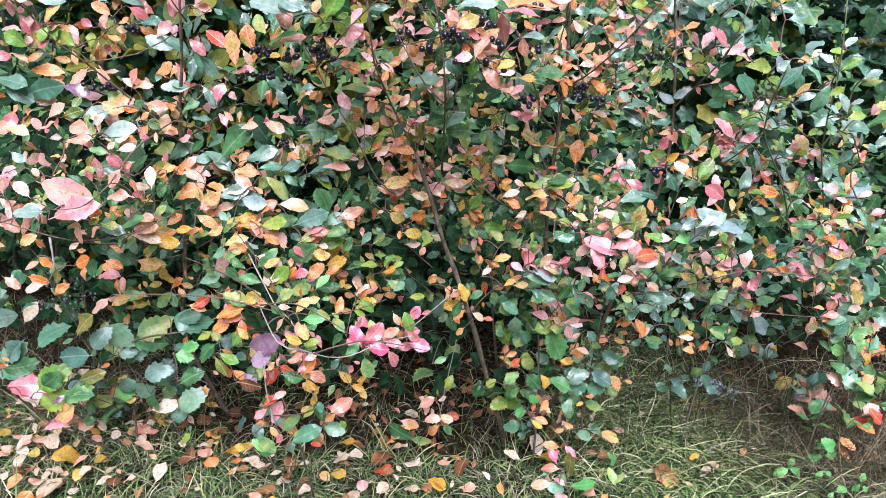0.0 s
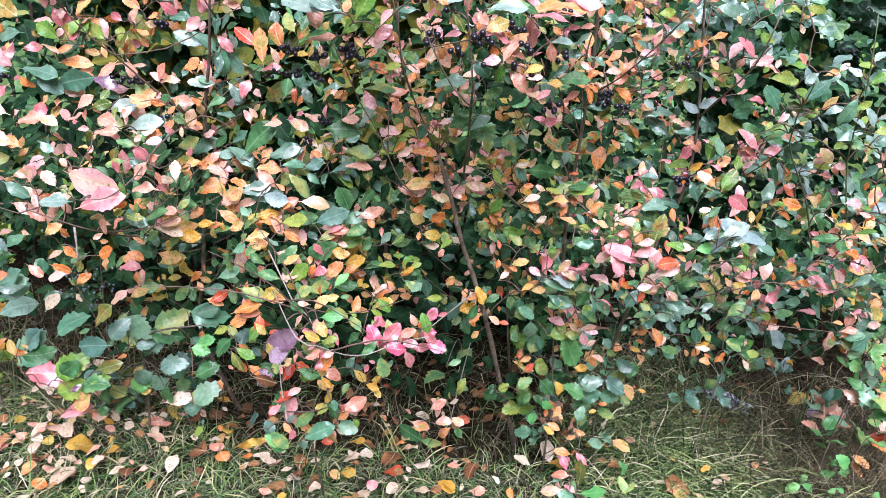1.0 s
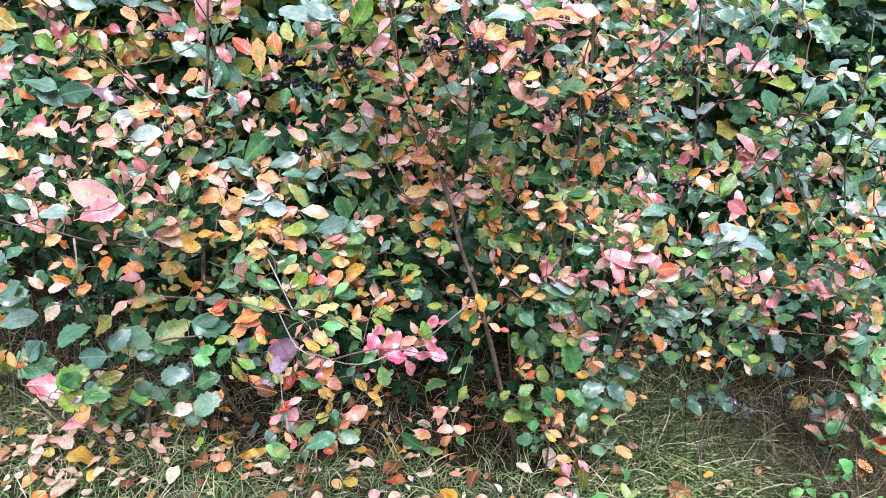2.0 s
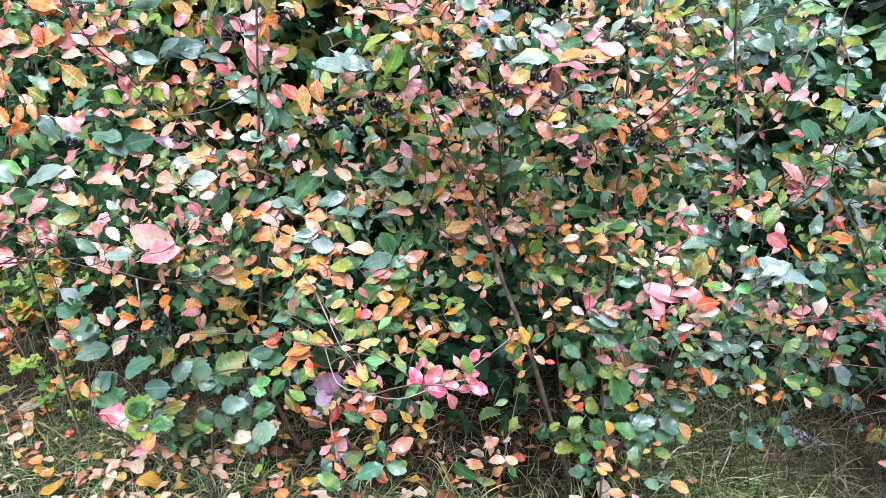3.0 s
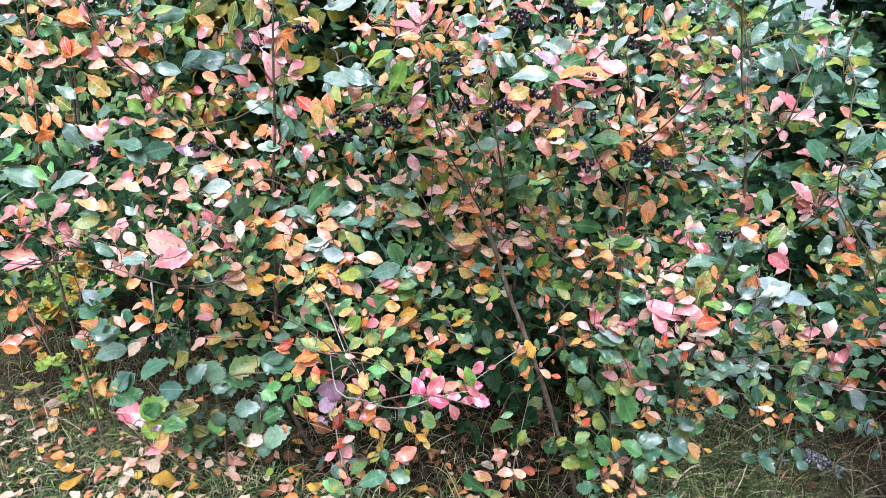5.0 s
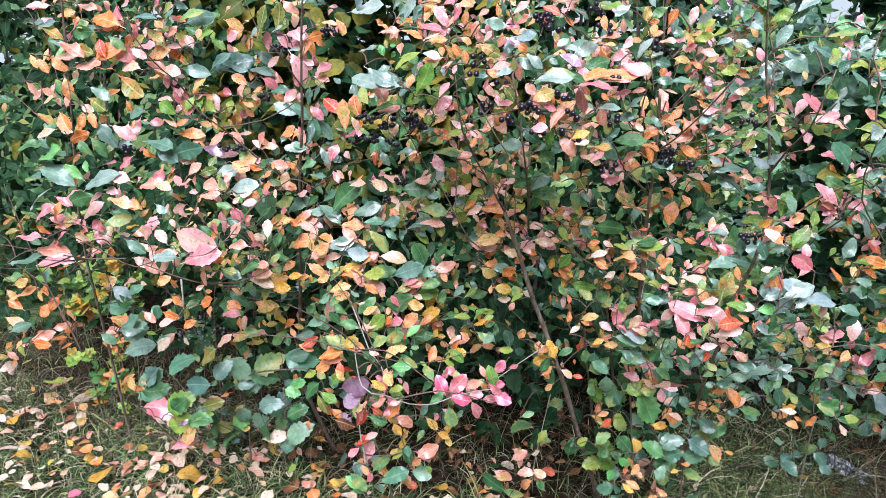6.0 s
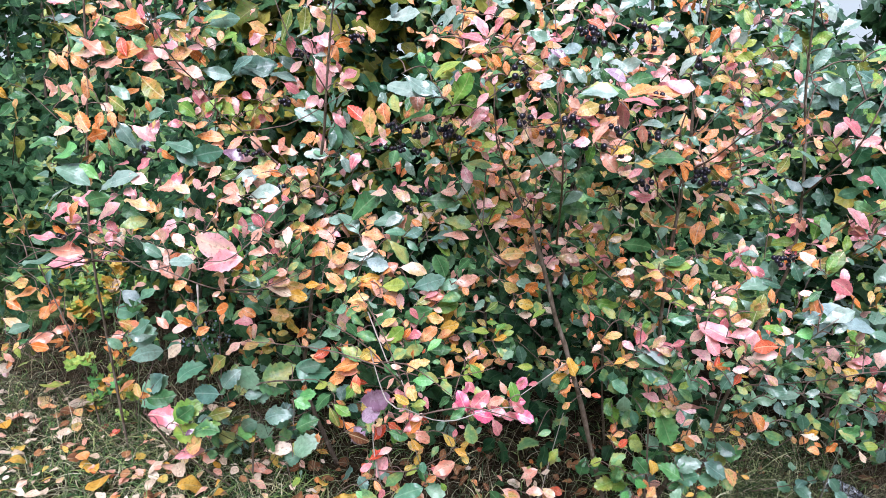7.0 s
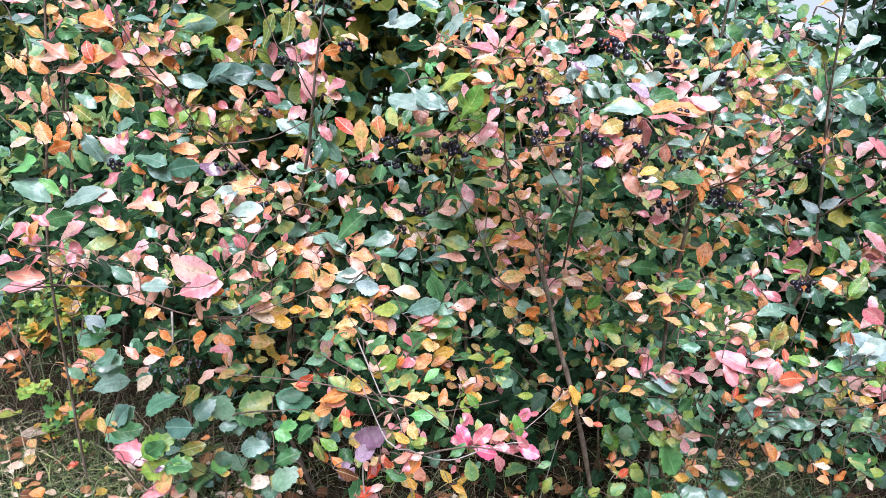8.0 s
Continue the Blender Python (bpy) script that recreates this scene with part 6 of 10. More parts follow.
centre.place("salmon", "oval", [(-0.346, 1.524, 0.835, -0.284, 1.525, 0.83, 34), (-0.345, 1.544, 1.027, -0.3, 1.533, 1.012, 34), (-0.311, 1.263, 0.563, -0.291, 1.257, 0.584, 34), (-0.303, 1.542, 0.982, -0.252, 1.529, 1, 34), (-0.277, 1.523, 0.948, -0.24, 1.511, 0.952, 50), (-0.271, 1.284, 1.188, -0.22, 1.28, 1.193, 40), (-0.27, 1.502, 0.772, -0.237, 1.503, 0.788, 34), (-0.268, 1.242, 0.686, -0.287, 1.244, 0.659, 34), (-0.261, 1.517, 0.747, -0.237, 1.506, 0.746, 34), (-0.248, 1.471, 1.029, -0.208, 1.463, 1.034, 20), (-0.247, 1.181, 0.627, -0.215, 1.17, 0.649, 34), (-0.246, 1.508, 0.926, -0.186, 1.508, 0.93, 40)])
centre.place("salmon", "oval", [(-0.242, 1.218, 1.328, -0.21, 1.218, 1.335, 40), (-0.212, 1.509, 0.815, -0.164, 1.502, 0.835, 0), (-0.205, 1.257, 1.191, -0.186, 1.255, 1.202, 20), (-0.205, 1.285, 1.164, -0.216, 1.275, 1.173, 34), (-0.181, 1.277, 1.196, -0.159, 1.273, 1.187, 20), (-0.179, 1.555, 0.619, -0.138, 1.557, 0.645, 20), (-0.163, 1.516, 0.988, -0.147, 1.503, 0.966, 34), (-0.159, 1.262, 1.334, -0.179, 1.265, 1.353, 40), (-0.139, 1.402, 1.091, -0.111, 1.404, 1.109, 0), (-0.135, 1.548, 0.879, -0.094, 1.545, 0.869, 0), (-0.133, 1.497, 0.955, -0.101, 1.496, 0.977, 0), (-0.132, 1.225, 1.271, -0.111, 1.222, 1.281, 40)])
centre.place("salmon", "oval", [(-0.132, 1.261, 1.341, -0.115, 1.254, 1.361, 30), (-0.118, 1.355, 1.135, -0.129, 1.352, 1.157, 20), (-0.105, 1.345, 1.153, -0.08, 1.334, 1.144, 0), (-0.091, 1.335, 0.615, -0.059, 1.323, 0.637, 0), (-0.082, 1.448, 1.041, -0.105, 1.442, 1.07, 34), (-0.079, 1.273, 1.361, -0.062, 1.26, 1.369, 0), (-0.061, 1.472, 1.02, -0.039, 1.473, 1.009, 20), (-0.056, 1.55, 0.864, -0.015, 1.543, 0.862, 0), (-0.05, 1.28, 1.192, -0.022, 1.272, 1.157, 0), (-0.022, 1.458, 1.013, -0.003, 1.446, 1.028, 0), (-0.009, 1.337, 1.115, 0.02, 1.329, 1.096, 34), (-0.006, 1.571, 0.869, 0.014, 1.559, 0.887, 20)])
centre.place("salmon", "oval", [(-0.005, 1.538, 0.926, 0.029, 1.534, 0.941, 48), (-0.004, 1.227, 1.345, 0.02, 1.215, 1.357, 0), (0.016, 1.531, 0.9, 0.061, 1.522, 0.899, 20), (0.046, 1.548, 0.646, 0.06, 1.549, 0.626, 20), (0.05, 1.269, 1.386, 0.079, 1.267, 1.391, 20), (0.068, 1.168, 1.177, 0.079, 1.17, 1.218, 20)])
centre.place("salmon", "round", [(-0.275, 1.223, 0.614, -0.276, 1.21, 0.602, 34), (-0.259, 1.533, 0.9, -0.253, 1.533, 0.917, 0), (-0.099, 1.467, 1.025, -0.114, 1.457, 1.044, 0), (-0.084, 1.253, 1.324, -0.076, 1.243, 1.347, 20), (-0.071, 1.247, 1.225, -0.049, 1.244, 1.209, 20), (-0.049, 1.542, 0.906, -0.03, 1.543, 0.901, 34), (-0.031, 1.528, 0.73, -0.023, 1.518, 0.748, 0), (0.041, 1.182, 1.23, 0.022, 1.178, 1.247, 0)])
centre.place("silver", "oval", [(-0.342, 1.368, 1.376, -0.33, 1.355, 1.404, 20), (-0.2, 1.2, 1.237, -0.237, 1.19, 1.247, 30), (-0.006, 1.193, 1.313, 0.032, 1.181, 1.329, 20), (0.032, 1.561, 0.855, 0.037, 1.557, 0.822, 34)])
centre.place("silver", "round", [(-0.009, 1.204, 1.289, -0.013, 1.193, 1.311, 0)])
centre.place("yellow", "oval", [(-0.255, 1.195, 0.673, -0.225, 1.184, 0.664, 0), (-0.25, 1.553, 0.686, -0.199, 1.544, 0.708, 20), (-0.223, 1.558, 0.628, -0.208, 1.554, 0.653, 0), (-0.114, 1.526, 0.686, -0.083, 1.524, 0.701, 34), (-0.08, 1.527, 0.946, -0.06, 1.518, 0.956, 0), (-0.02, 1.54, 0.816, -0.04, 1.544, 0.82, 0)])
centre.place("yellow", "round", [(-0.273, 1.509, 0.734, -0.236, 1.502, 0.719, 0), (-0.244, 1.558, 0.656, -0.225, 1.563, 0.685, 34), (-0.171, 1.523, 0.597, -0.129, 1.516, 0.619, 0), (-0.069, 1.527, 0.782, -0.029, 1.527, 0.778, 0), (0.081, 1.541, 0.618, 0.071, 1.532, 0.662, 34)])
centre.bare_twigs(9)
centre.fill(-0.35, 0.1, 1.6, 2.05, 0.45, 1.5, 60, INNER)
centre.fill(-0.3, 0.1, 1.5, 1.72, 0.95, 1.5, 18, CROWN, (0.032, 0.045))
berries(centre, (-0.249, 1.284, 1.168), 6)
berries(centre, (-0.202, 1.273, 1.177), 9)
berries(centre, (-0.187, 1.277, 1.168), 5)
berries(centre, (-0.348, 1.470, 1.122), 7)
berries(centre, (-0.295, 1.458, 1.119), 5)
berries(centre, (-0.061, 1.214, 1.288), 5)
berries(centre, (-0.063, 1.203, 1.272), 4)
berries(centre, (-0.025, 1.198, 1.255), 3)
berries(centre, (0.042, 1.227, 1.355), 8)
berries(centre, (0.060, 1.210, 1.344), 3)
berries(centre, (0.034, 1.170, 1.212), 8)
berries(centre, (0.044, 1.177, 1.178), 5)
berries(centre, (-0.006, 1.191, 1.187), 5)
berries(centre, (-0.051, 1.224, 1.207), 5)
berries(centre, (-0.284, 1.493, 1.023), 8)
berries(centre, (-0.330, 1.540, 0.972), 4)
centre.finish(340)

mid = Bush("chokeberry_bush", (0.29, 1.98, 0), "chokeberry bush with orange and salmon leaves on upright stems", group="chokeberry bushes", company=3)
mid.stem([(0.290, 1.980, 0.000), (0.365, 1.880, 0.198), (0.323, 1.800, 0.383), (0.287, 1.720, 0.580), (0.265, 1.660, 0.735), (0.260, 1.630, 0.854), (0.260, 1.600, 0.965), (0.262, 1.570, 1.056), (0.260, 1.530, 1.175), (0.252, 1.500, 1.283), (0.250, 1.447, 1.457), (0.261, 1.389, 1.650)], 0.0065, 0.0016, "bark", "stem")
mid.stem([(0.247, 1.950, 0.267), (0.215, 1.820, 0.537), (0.184, 1.700, 0.733)], 0.004, 0.003, "bark", "stem")
mid.stem([(0.261, 1.640, 0.747), (0.188, 1.550, 0.830), (0.132, 1.480, 0.877), (0.069, 1.420, 0.941), (0.029, 1.400, 0.966)], 0.002, 0.0012, "twig_bark", "branch")
mid.stem([(0.256, 1.560, 1.075), (0.254, 1.480, 1.111), (0.281, 1.330, 1.158), (0.319, 1.260, 1.213), (0.348, 1.200, 1.265)], 0.002, 0.0011, "twig_bark", "branch")
mid.place("blue_green", "oval", [(0.162, 1.357, 1.428, 0.177, 1.35, 1.41, 0), (0.381, 1.472, 1.397, 0.426, 1.47, 1.352, 0)])
mid.place("fresh", "oval", [(0.395, 1.476, 1.431, 0.415, 1.47, 1.443, 0)])
mid.place("glossy", "oval", [(0.041, 1.169, 1.254, 0.099, 1.172, 1.262, 40), (0.056, 1.292, 1.419, 0.091, 1.309, 1.44, 34), (0.067, 1.2, 1.306, 0.084, 1.201, 1.323, 0), (0.075, 1.21, 1.306, 0.107, 1.216, 1.311, 30), (0.086, 1.29, 1.394, 0.112, 1.288, 1.425, 0), (0.092, 1.243, 1.294, 0.133, 1.251, 1.313, 0), (0.141, 1.192, 1.21, 0.177, 1.197, 1.218, 50), (0.181, 1.329, 1.386, 0.156, 1.318, 1.364, 40), (0.2, 1.298, 1.293, 0.209, 1.289, 1.33, 34), (0.205, 1.359, 1.417, 0.225, 1.358, 1.382, 34), (0.225, 1.341, 1.299, 0.243, 1.346, 1.312, 20), (0.254, 1.385, 1.384, 0.271, 1.372, 1.349, 34)])
mid.place("glossy", "oval", [(0.343, 1.431, 1.324, 0.365, 1.419, 1.336, 20), (0.347, 1.33, 0.73, 0.371, 1.325, 0.747, 0), (0.376, 1.463, 0.96, 0.414, 1.469, 0.963, 50), (0.384, 1.472, 1.096, 0.36, 1.469, 1.112, 0), (0.413, 1.465, 1.323, 0.382, 1.463, 1.336, 20)])
mid.place("green", "oval", [(0.035, 1.182, 1.247, 0.093, 1.175, 1.278, 0), (0.061, 1.208, 1.266, 0.12, 1.196, 1.268, 41), (0.073, 1.55, 0.767, 0.06, 1.554, 0.75, 20), (0.075, 1.501, 0.905, 0.105, 1.493, 0.916, 0), (0.076, 1.405, 1.027, 0.019, 1.402, 1.03, 20), (0.09, 1.556, 0.787, 0.123, 1.546, 0.779, 0), (0.098, 1.544, 0.771, 0.078, 1.549, 0.794, 0), (0.107, 1.248, 1.272, 0.15, 1.242, 1.291, 0), (0.116, 1.43, 0.985, 0.097, 1.424, 1.019, 20), (0.119, 1.557, 0.842, 0.108, 1.556, 0.808, 0), (0.132, 1.432, 1.003, 0.102, 1.432, 1.03, 0), (0.145, 1.518, 0.944, 0.211, 1.518, 0.936, 0)])
mid.place("green", "oval", [(0.172, 1.324, 1.147, 0.226, 1.319, 1.163, 0), (0.208, 1.529, 0.896, 0.242, 1.516, 0.92, 0), (0.236, 1.513, 0.914, 0.282, 1.505, 0.926, 34), (0.254, 1.426, 1.461, 0.222, 1.423, 1.482, 0), (0.263, 1.421, 1.428, 0.292, 1.418, 1.443, 0), (0.291, 1.534, 0.637, 0.311, 1.527, 0.676, 20), (0.292, 1.487, 0.794, 0.256, 1.492, 0.808, 0), (0.3, 1.492, 0.643, 0.337, 1.484, 0.63, 0), (0.316, 1.44, 0.693, 0.325, 1.444, 0.724, 0), (0.332, 1.491, 1.088, 0.359, 1.493, 1.108, 34), (0.348, 1.587, 1.046, 0.387, 1.577, 1.028, 0), (0.357, 1.258, 0.806, 0.362, 1.272, 0.836, 48)])
mid.place("green", "oval", [(0.376, 1.32, 0.738, 0.396, 1.307, 0.729, 0), (0.385, 1.264, 0.823, 0.417, 1.258, 0.823, 20), (0.41, 1.462, 1.391, 0.384, 1.466, 1.367, 34), (0.428, 1.482, 1.355, 0.443, 1.484, 1.317, 20)])
mid.place("green", "round", [(0.087, 1.486, 0.925, 0.08, 1.479, 0.948, 0), (0.156, 1.538, 0.771, 0.129, 1.536, 0.796, 20), (0.217, 1.53, 0.78, 0.23, 1.532, 0.74, 20), (0.281, 1.571, 0.549, 0.319, 1.571, 0.553, 0), (0.318, 1.579, 0.904, 0.311, 1.578, 0.917, 20)])
mid.place("grey_green", "oval", [(0.07, 1.201, 1.156, 0.085, 1.206, 1.141, 0), (0.105, 1.312, 1.406, 0.137, 1.312, 1.425, 0), (0.114, 1.404, 1.035, 0.137, 1.397, 1.026, 20), (0.136, 1.389, 1.45, 0.167, 1.391, 1.47, 34), (0.158, 1.274, 1.154, 0.18, 1.275, 1.174, 0), (0.208, 1.298, 1.193, 0.174, 1.287, 1.197, 0), (0.214, 1.279, 1.232, 0.182, 1.275, 1.212, 34), (0.224, 1.338, 1.191, 0.253, 1.328, 1.186, 34), (0.224, 1.355, 1.295, 0.26, 1.349, 1.284, 0), (0.235, 1.338, 1.257, 0.266, 1.33, 1.256, 0), (0.247, 1.437, 1.094, 0.289, 1.437, 1.104, 0), (0.264, 1.359, 1.256, 0.296, 1.355, 1.267, 20)])
mid.place("grey_green", "oval", [(0.284, 1.512, 0.836, 0.265, 1.514, 0.86, 34), (0.308, 1.553, 0.923, 0.336, 1.558, 0.885, 34), (0.339, 1.453, 1.445, 0.368, 1.465, 1.462, 34), (0.35, 1.46, 1.151, 0.364, 1.46, 1.168, 0), (0.358, 1.438, 1.196, 0.328, 1.429, 1.179, 0), (0.37, 1.392, 0.907, 0.427, 1.409, 0.921, 34), (0.371, 1.429, 1.334, 0.359, 1.426, 1.309, 0), (0.372, 1.375, 0.89, 0.4, 1.374, 0.87, 34), (0.374, 1.445, 1.201, 0.361, 1.45, 1.179, 20), (0.375, 1.479, 1.082, 0.425, 1.493, 1.108, 34), (0.391, 1.451, 1.119, 0.425, 1.465, 1.135, 48), (0.405, 1.414, 0.922, 0.452, 1.416, 0.925, 30)])
mid.place("grey_green", "oval", [(0.426, 1.5, 1.043, 0.385, 1.502, 1.075, 0), (0.431, 1.416, 0.929, 0.424, 1.414, 0.965, 10)])
mid.place("grey_green", "round", [(0.142, 1.45, 0.934, 0.123, 1.444, 0.964, 0), (0.351, 1.315, 0.726, 0.362, 1.306, 0.76, 34)])
mid.place("jade", "oval", [(0.212, 1.539, 0.688, 0.28, 1.527, 0.689, 30), (0.227, 1.548, 0.652, 0.285, 1.548, 0.631, 20), (0.262, 1.478, 0.8, 0.303, 1.483, 0.802, 0), (0.305, 1.453, 0.699, 0.331, 1.449, 0.665, 0), (0.305, 1.515, 0.606, 0.331, 1.501, 0.636, 0)])
mid.place("jade", "round", [(0.315, 1.413, 0.742, 0.333, 1.412, 0.725, 34)])
mid.place("lime", "oval", [(0.036, 1.495, 0.957, 0.077, 1.5, 0.974, 0), (0.076, 1.534, 0.839, 0.1, 1.526, 0.875, 0), (0.094, 1.482, 0.917, 0.075, 1.478, 0.948, 0), (0.102, 1.569, 0.797, 0.154, 1.556, 0.786, 0), (0.16, 1.445, 0.998, 0.153, 1.434, 1.019, 0), (0.212, 1.505, 0.767, 0.226, 1.501, 0.783, 0), (0.226, 1.52, 0.899, 0.195, 1.515, 0.917, 34), (0.243, 1.513, 0.902, 0.287, 1.502, 0.927, 34), (0.266, 1.5, 0.832, 0.296, 1.505, 0.836, 0), (0.298, 1.388, 1.328, 0.329, 1.374, 1.339, 0), (0.311, 1.402, 0.841, 0.336, 1.402, 0.856, 20), (0.313, 1.45, 1.424, 0.329, 1.439, 1.395, 0)])
mid.place("lime", "oval", [(0.324, 1.485, 1.473, 0.351, 1.494, 1.499, 34), (0.334, 1.449, 1.338, 0.361, 1.438, 1.354, 34), (0.353, 1.427, 1.273, 0.386, 1.422, 1.281, 0), (0.357, 1.422, 1.319, 0.374, 1.426, 1.304, 20), (0.369, 1.464, 1.359, 0.403, 1.466, 1.37, 0)])
mid.place("lime", "round", [(0.17, 1.337, 1.382, 0.141, 1.334, 1.393, 20), (0.312, 1.4, 1.351, 0.326, 1.387, 1.367, 34)])
mid.place("olive", "oval", [(0.057, 1.46, 0.969, 0.08, 1.447, 0.991, 0), (0.117, 1.287, 1.324, 0.127, 1.286, 1.333, 20), (0.118, 1.18, 1.232, 0.128, 1.171, 1.224, 20), (0.126, 1.369, 1.047, 0.102, 1.374, 1.083, 0), (0.127, 1.213, 1.145, 0.168, 1.199, 1.151, 50), (0.189, 1.538, 0.827, 0.184, 1.542, 0.806, 20), (0.249, 1.521, 0.907, 0.264, 1.516, 0.934, 0), (0.296, 1.481, 1.122, 0.325, 1.484, 1.103, 0), (0.312, 1.431, 1.231, 0.333, 1.427, 1.225, 34), (0.393, 1.349, 0.854, 0.408, 1.352, 0.91, 0), (0.402, 1.453, 1.316, 0.375, 1.446, 1.33, 20)])
mid.place("olive", "round", [(0.101, 1.539, 0.833, 0.08, 1.541, 0.87, 0)])
mid.place("orange", "oval", [(0.059, 1.554, 0.771, 0.054, 1.552, 0.744, 34), (0.07, 1.193, 1.185, 0.093, 1.185, 1.225, 20), (0.076, 1.548, 0.815, 0.063, 1.554, 0.825, 34), (0.086, 1.495, 0.926, 0.105, 1.482, 0.925, 0), (0.088, 1.263, 1.342, 0.077, 1.268, 1.364, 34), (0.096, 1.554, 0.808, 0.075, 1.546, 0.835, 34), (0.105, 1.327, 1.074, 0.084, 1.329, 1.088, 20), (0.134, 1.515, 0.73, 0.164, 1.503, 0.751, 34), (0.136, 1.473, 0.916, 0.159, 1.47, 0.925, 0), (0.142, 1.256, 1.314, 0.16, 1.25, 1.318, 20), (0.144, 1.273, 1.337, 0.133, 1.273, 1.362, 0), (0.15, 1.492, 0.882, 0.181, 1.49, 0.859, 20)])
mid.place("orange", "oval", [(0.158, 1.222, 1.223, 0.145, 1.225, 1.236, 0), (0.158, 1.287, 1.343, 0.148, 1.286, 1.356, 0), (0.168, 1.355, 1.397, 0.183, 1.351, 1.404, 20), (0.188, 1.555, 0.659, 0.22, 1.547, 0.666, 0), (0.194, 1.365, 1.408, 0.2, 1.369, 1.432, 34), (0.202, 1.524, 0.992, 0.256, 1.529, 0.986, 60), (0.206, 1.255, 1.264, 0.132, 1.241, 1.26, 48), (0.223, 1.363, 1.334, 0.236, 1.351, 1.343, 0), (0.225, 1.493, 0.853, 0.263, 1.498, 0.841, 48), (0.228, 1.369, 1.147, 0.248, 1.379, 1.169, 34), (0.231, 1.395, 1.136, 0.253, 1.387, 1.111, 34), (0.244, 1.497, 0.888, 0.196, 1.494, 0.897, 34)])
mid.place("orange", "oval", [(0.25, 1.357, 1.353, 0.261, 1.347, 1.38, 20), (0.265, 1.361, 1.296, 0.289, 1.349, 1.291, 0), (0.268, 1.403, 1.184, 0.292, 1.409, 1.205, 0), (0.288, 1.598, 0.552, 0.308, 1.586, 0.538, 0), (0.294, 1.403, 1.337, 0.31, 1.391, 1.346, 34), (0.296, 1.365, 1.325, 0.279, 1.371, 1.34, 0), (0.298, 1.401, 1.292, 0.319, 1.401, 1.28, 34), (0.3, 1.431, 1.417, 0.308, 1.434, 1.432, 0), (0.306, 1.417, 1.231, 0.325, 1.42, 1.242, 34), (0.323, 1.44, 1.184, 0.302, 1.429, 1.16, 34), (0.33, 1.305, 0.774, 0.353, 1.295, 0.786, 0), (0.336, 1.541, 0.927, 0.366, 1.543, 0.923, 0)])
mid.place("orange", "oval", [(0.369, 1.517, 1.09, 0.383, 1.505, 1.098, 0), (0.387, 1.325, 0.884, 0.392, 1.312, 0.905, 0), (0.402, 1.452, 1.356, 0.418, 1.449, 1.341, 0), (0.413, 1.449, 1.305, 0.402, 1.453, 1.316, 0)])
mid.place("orange", "round", [(0.076, 1.584, 0.532, 0.056, 1.589, 0.513, 20), (0.079, 1.331, 1.067, 0.069, 1.321, 1.083, 0), (0.102, 1.552, 0.707, 0.107, 1.554, 0.727, 20), (0.106, 1.216, 1.253, 0.155, 1.218, 1.271, 34), (0.172, 1.549, 0.809, 0.191, 1.539, 0.801, 0), (0.213, 1.357, 1.358, 0.213, 1.354, 1.386, 0), (0.293, 1.503, 0.865, 0.313, 1.499, 0.892, 0), (0.296, 1.566, 0.596, 0.324, 1.572, 0.568, 0), (0.309, 1.606, 0.941, 0.317, 1.607, 0.994, 13), (0.333, 1.46, 1.112, 0.308, 1.454, 1.139, 20), (0.35, 1.35, 0.873, 0.372, 1.344, 0.854, 20)])
mid.place("pale", "oval", [(0.097, 1.5, 0.945, 0.08, 1.504, 0.928, 34), (0.117, 1.435, 0.966, 0.14, 1.429, 0.975, 0), (0.119, 1.423, 1.044, 0.142, 1.426, 1.027, 20), (0.144, 1.483, 0.884, 0.172, 1.48, 0.905, 20), (0.166, 1.442, 0.997, 0.151, 1.439, 1.02, 0), (0.177, 1.517, 0.832, 0.2, 1.516, 0.847, 20), (0.311, 1.57, 0.565, 0.348, 1.563, 0.575, 50), (0.376, 1.292, 0.801, 0.406, 1.296, 0.805, 50)])
mid.place("pink", "oval", [(0.041, 1.498, 0.985, 0.066, 1.494, 0.975, 0), (0.066, 1.253, 1.37, 0.104, 1.267, 1.381, 48), (0.067, 1.478, 0.978, 0.103, 1.465, 0.986, 20), (0.091, 1.563, 0.771, 0.087, 1.554, 0.739, 20), (0.108, 1.186, 1.247, 0.162, 1.176, 1.259, 40), (0.131, 1.281, 1.112, 0.157, 1.285, 1.13, 34), (0.135, 1.231, 1.25, 0.191, 1.229, 1.26, 60), (0.156, 1.279, 1.306, 0.136, 1.28, 1.317, 0), (0.166, 1.277, 1.231, 0.194, 1.279, 1.238, 34), (0.175, 1.262, 1.282, 0.223, 1.252, 1.272, 0), (0.176, 1.285, 1.307, 0.19, 1.288, 1.33, 0), (0.194, 1.418, 1.066, 0.157, 1.409, 1.059, 0)])
mid.place("pink", "oval", [(0.194, 1.512, 0.763, 0.213, 1.515, 0.758, 0), (0.204, 1.532, 0.704, 0.174, 1.537, 0.719, 20), (0.215, 1.512, 0.726, 0.24, 1.517, 0.72, 34), (0.275, 1.507, 0.734, 0.303, 1.502, 0.751, 20), (0.285, 1.386, 1.311, 0.302, 1.373, 1.321, 0), (0.291, 1.394, 1.356, 0.298, 1.392, 1.389, 0), (0.294, 1.472, 0.83, 0.31, 1.471, 0.844, 0), (0.313, 1.34, 0.827, 0.342, 1.337, 0.785, 20), (0.324, 1.381, 0.855, 0.355, 1.381, 0.858, 0), (0.33, 1.427, 1.394, 0.334, 1.417, 1.412, 0), (0.35, 1.42, 0.674, 0.369, 1.425, 0.661, 0), (0.352, 1.323, 0.831, 0.388, 1.311, 0.85, 20)])
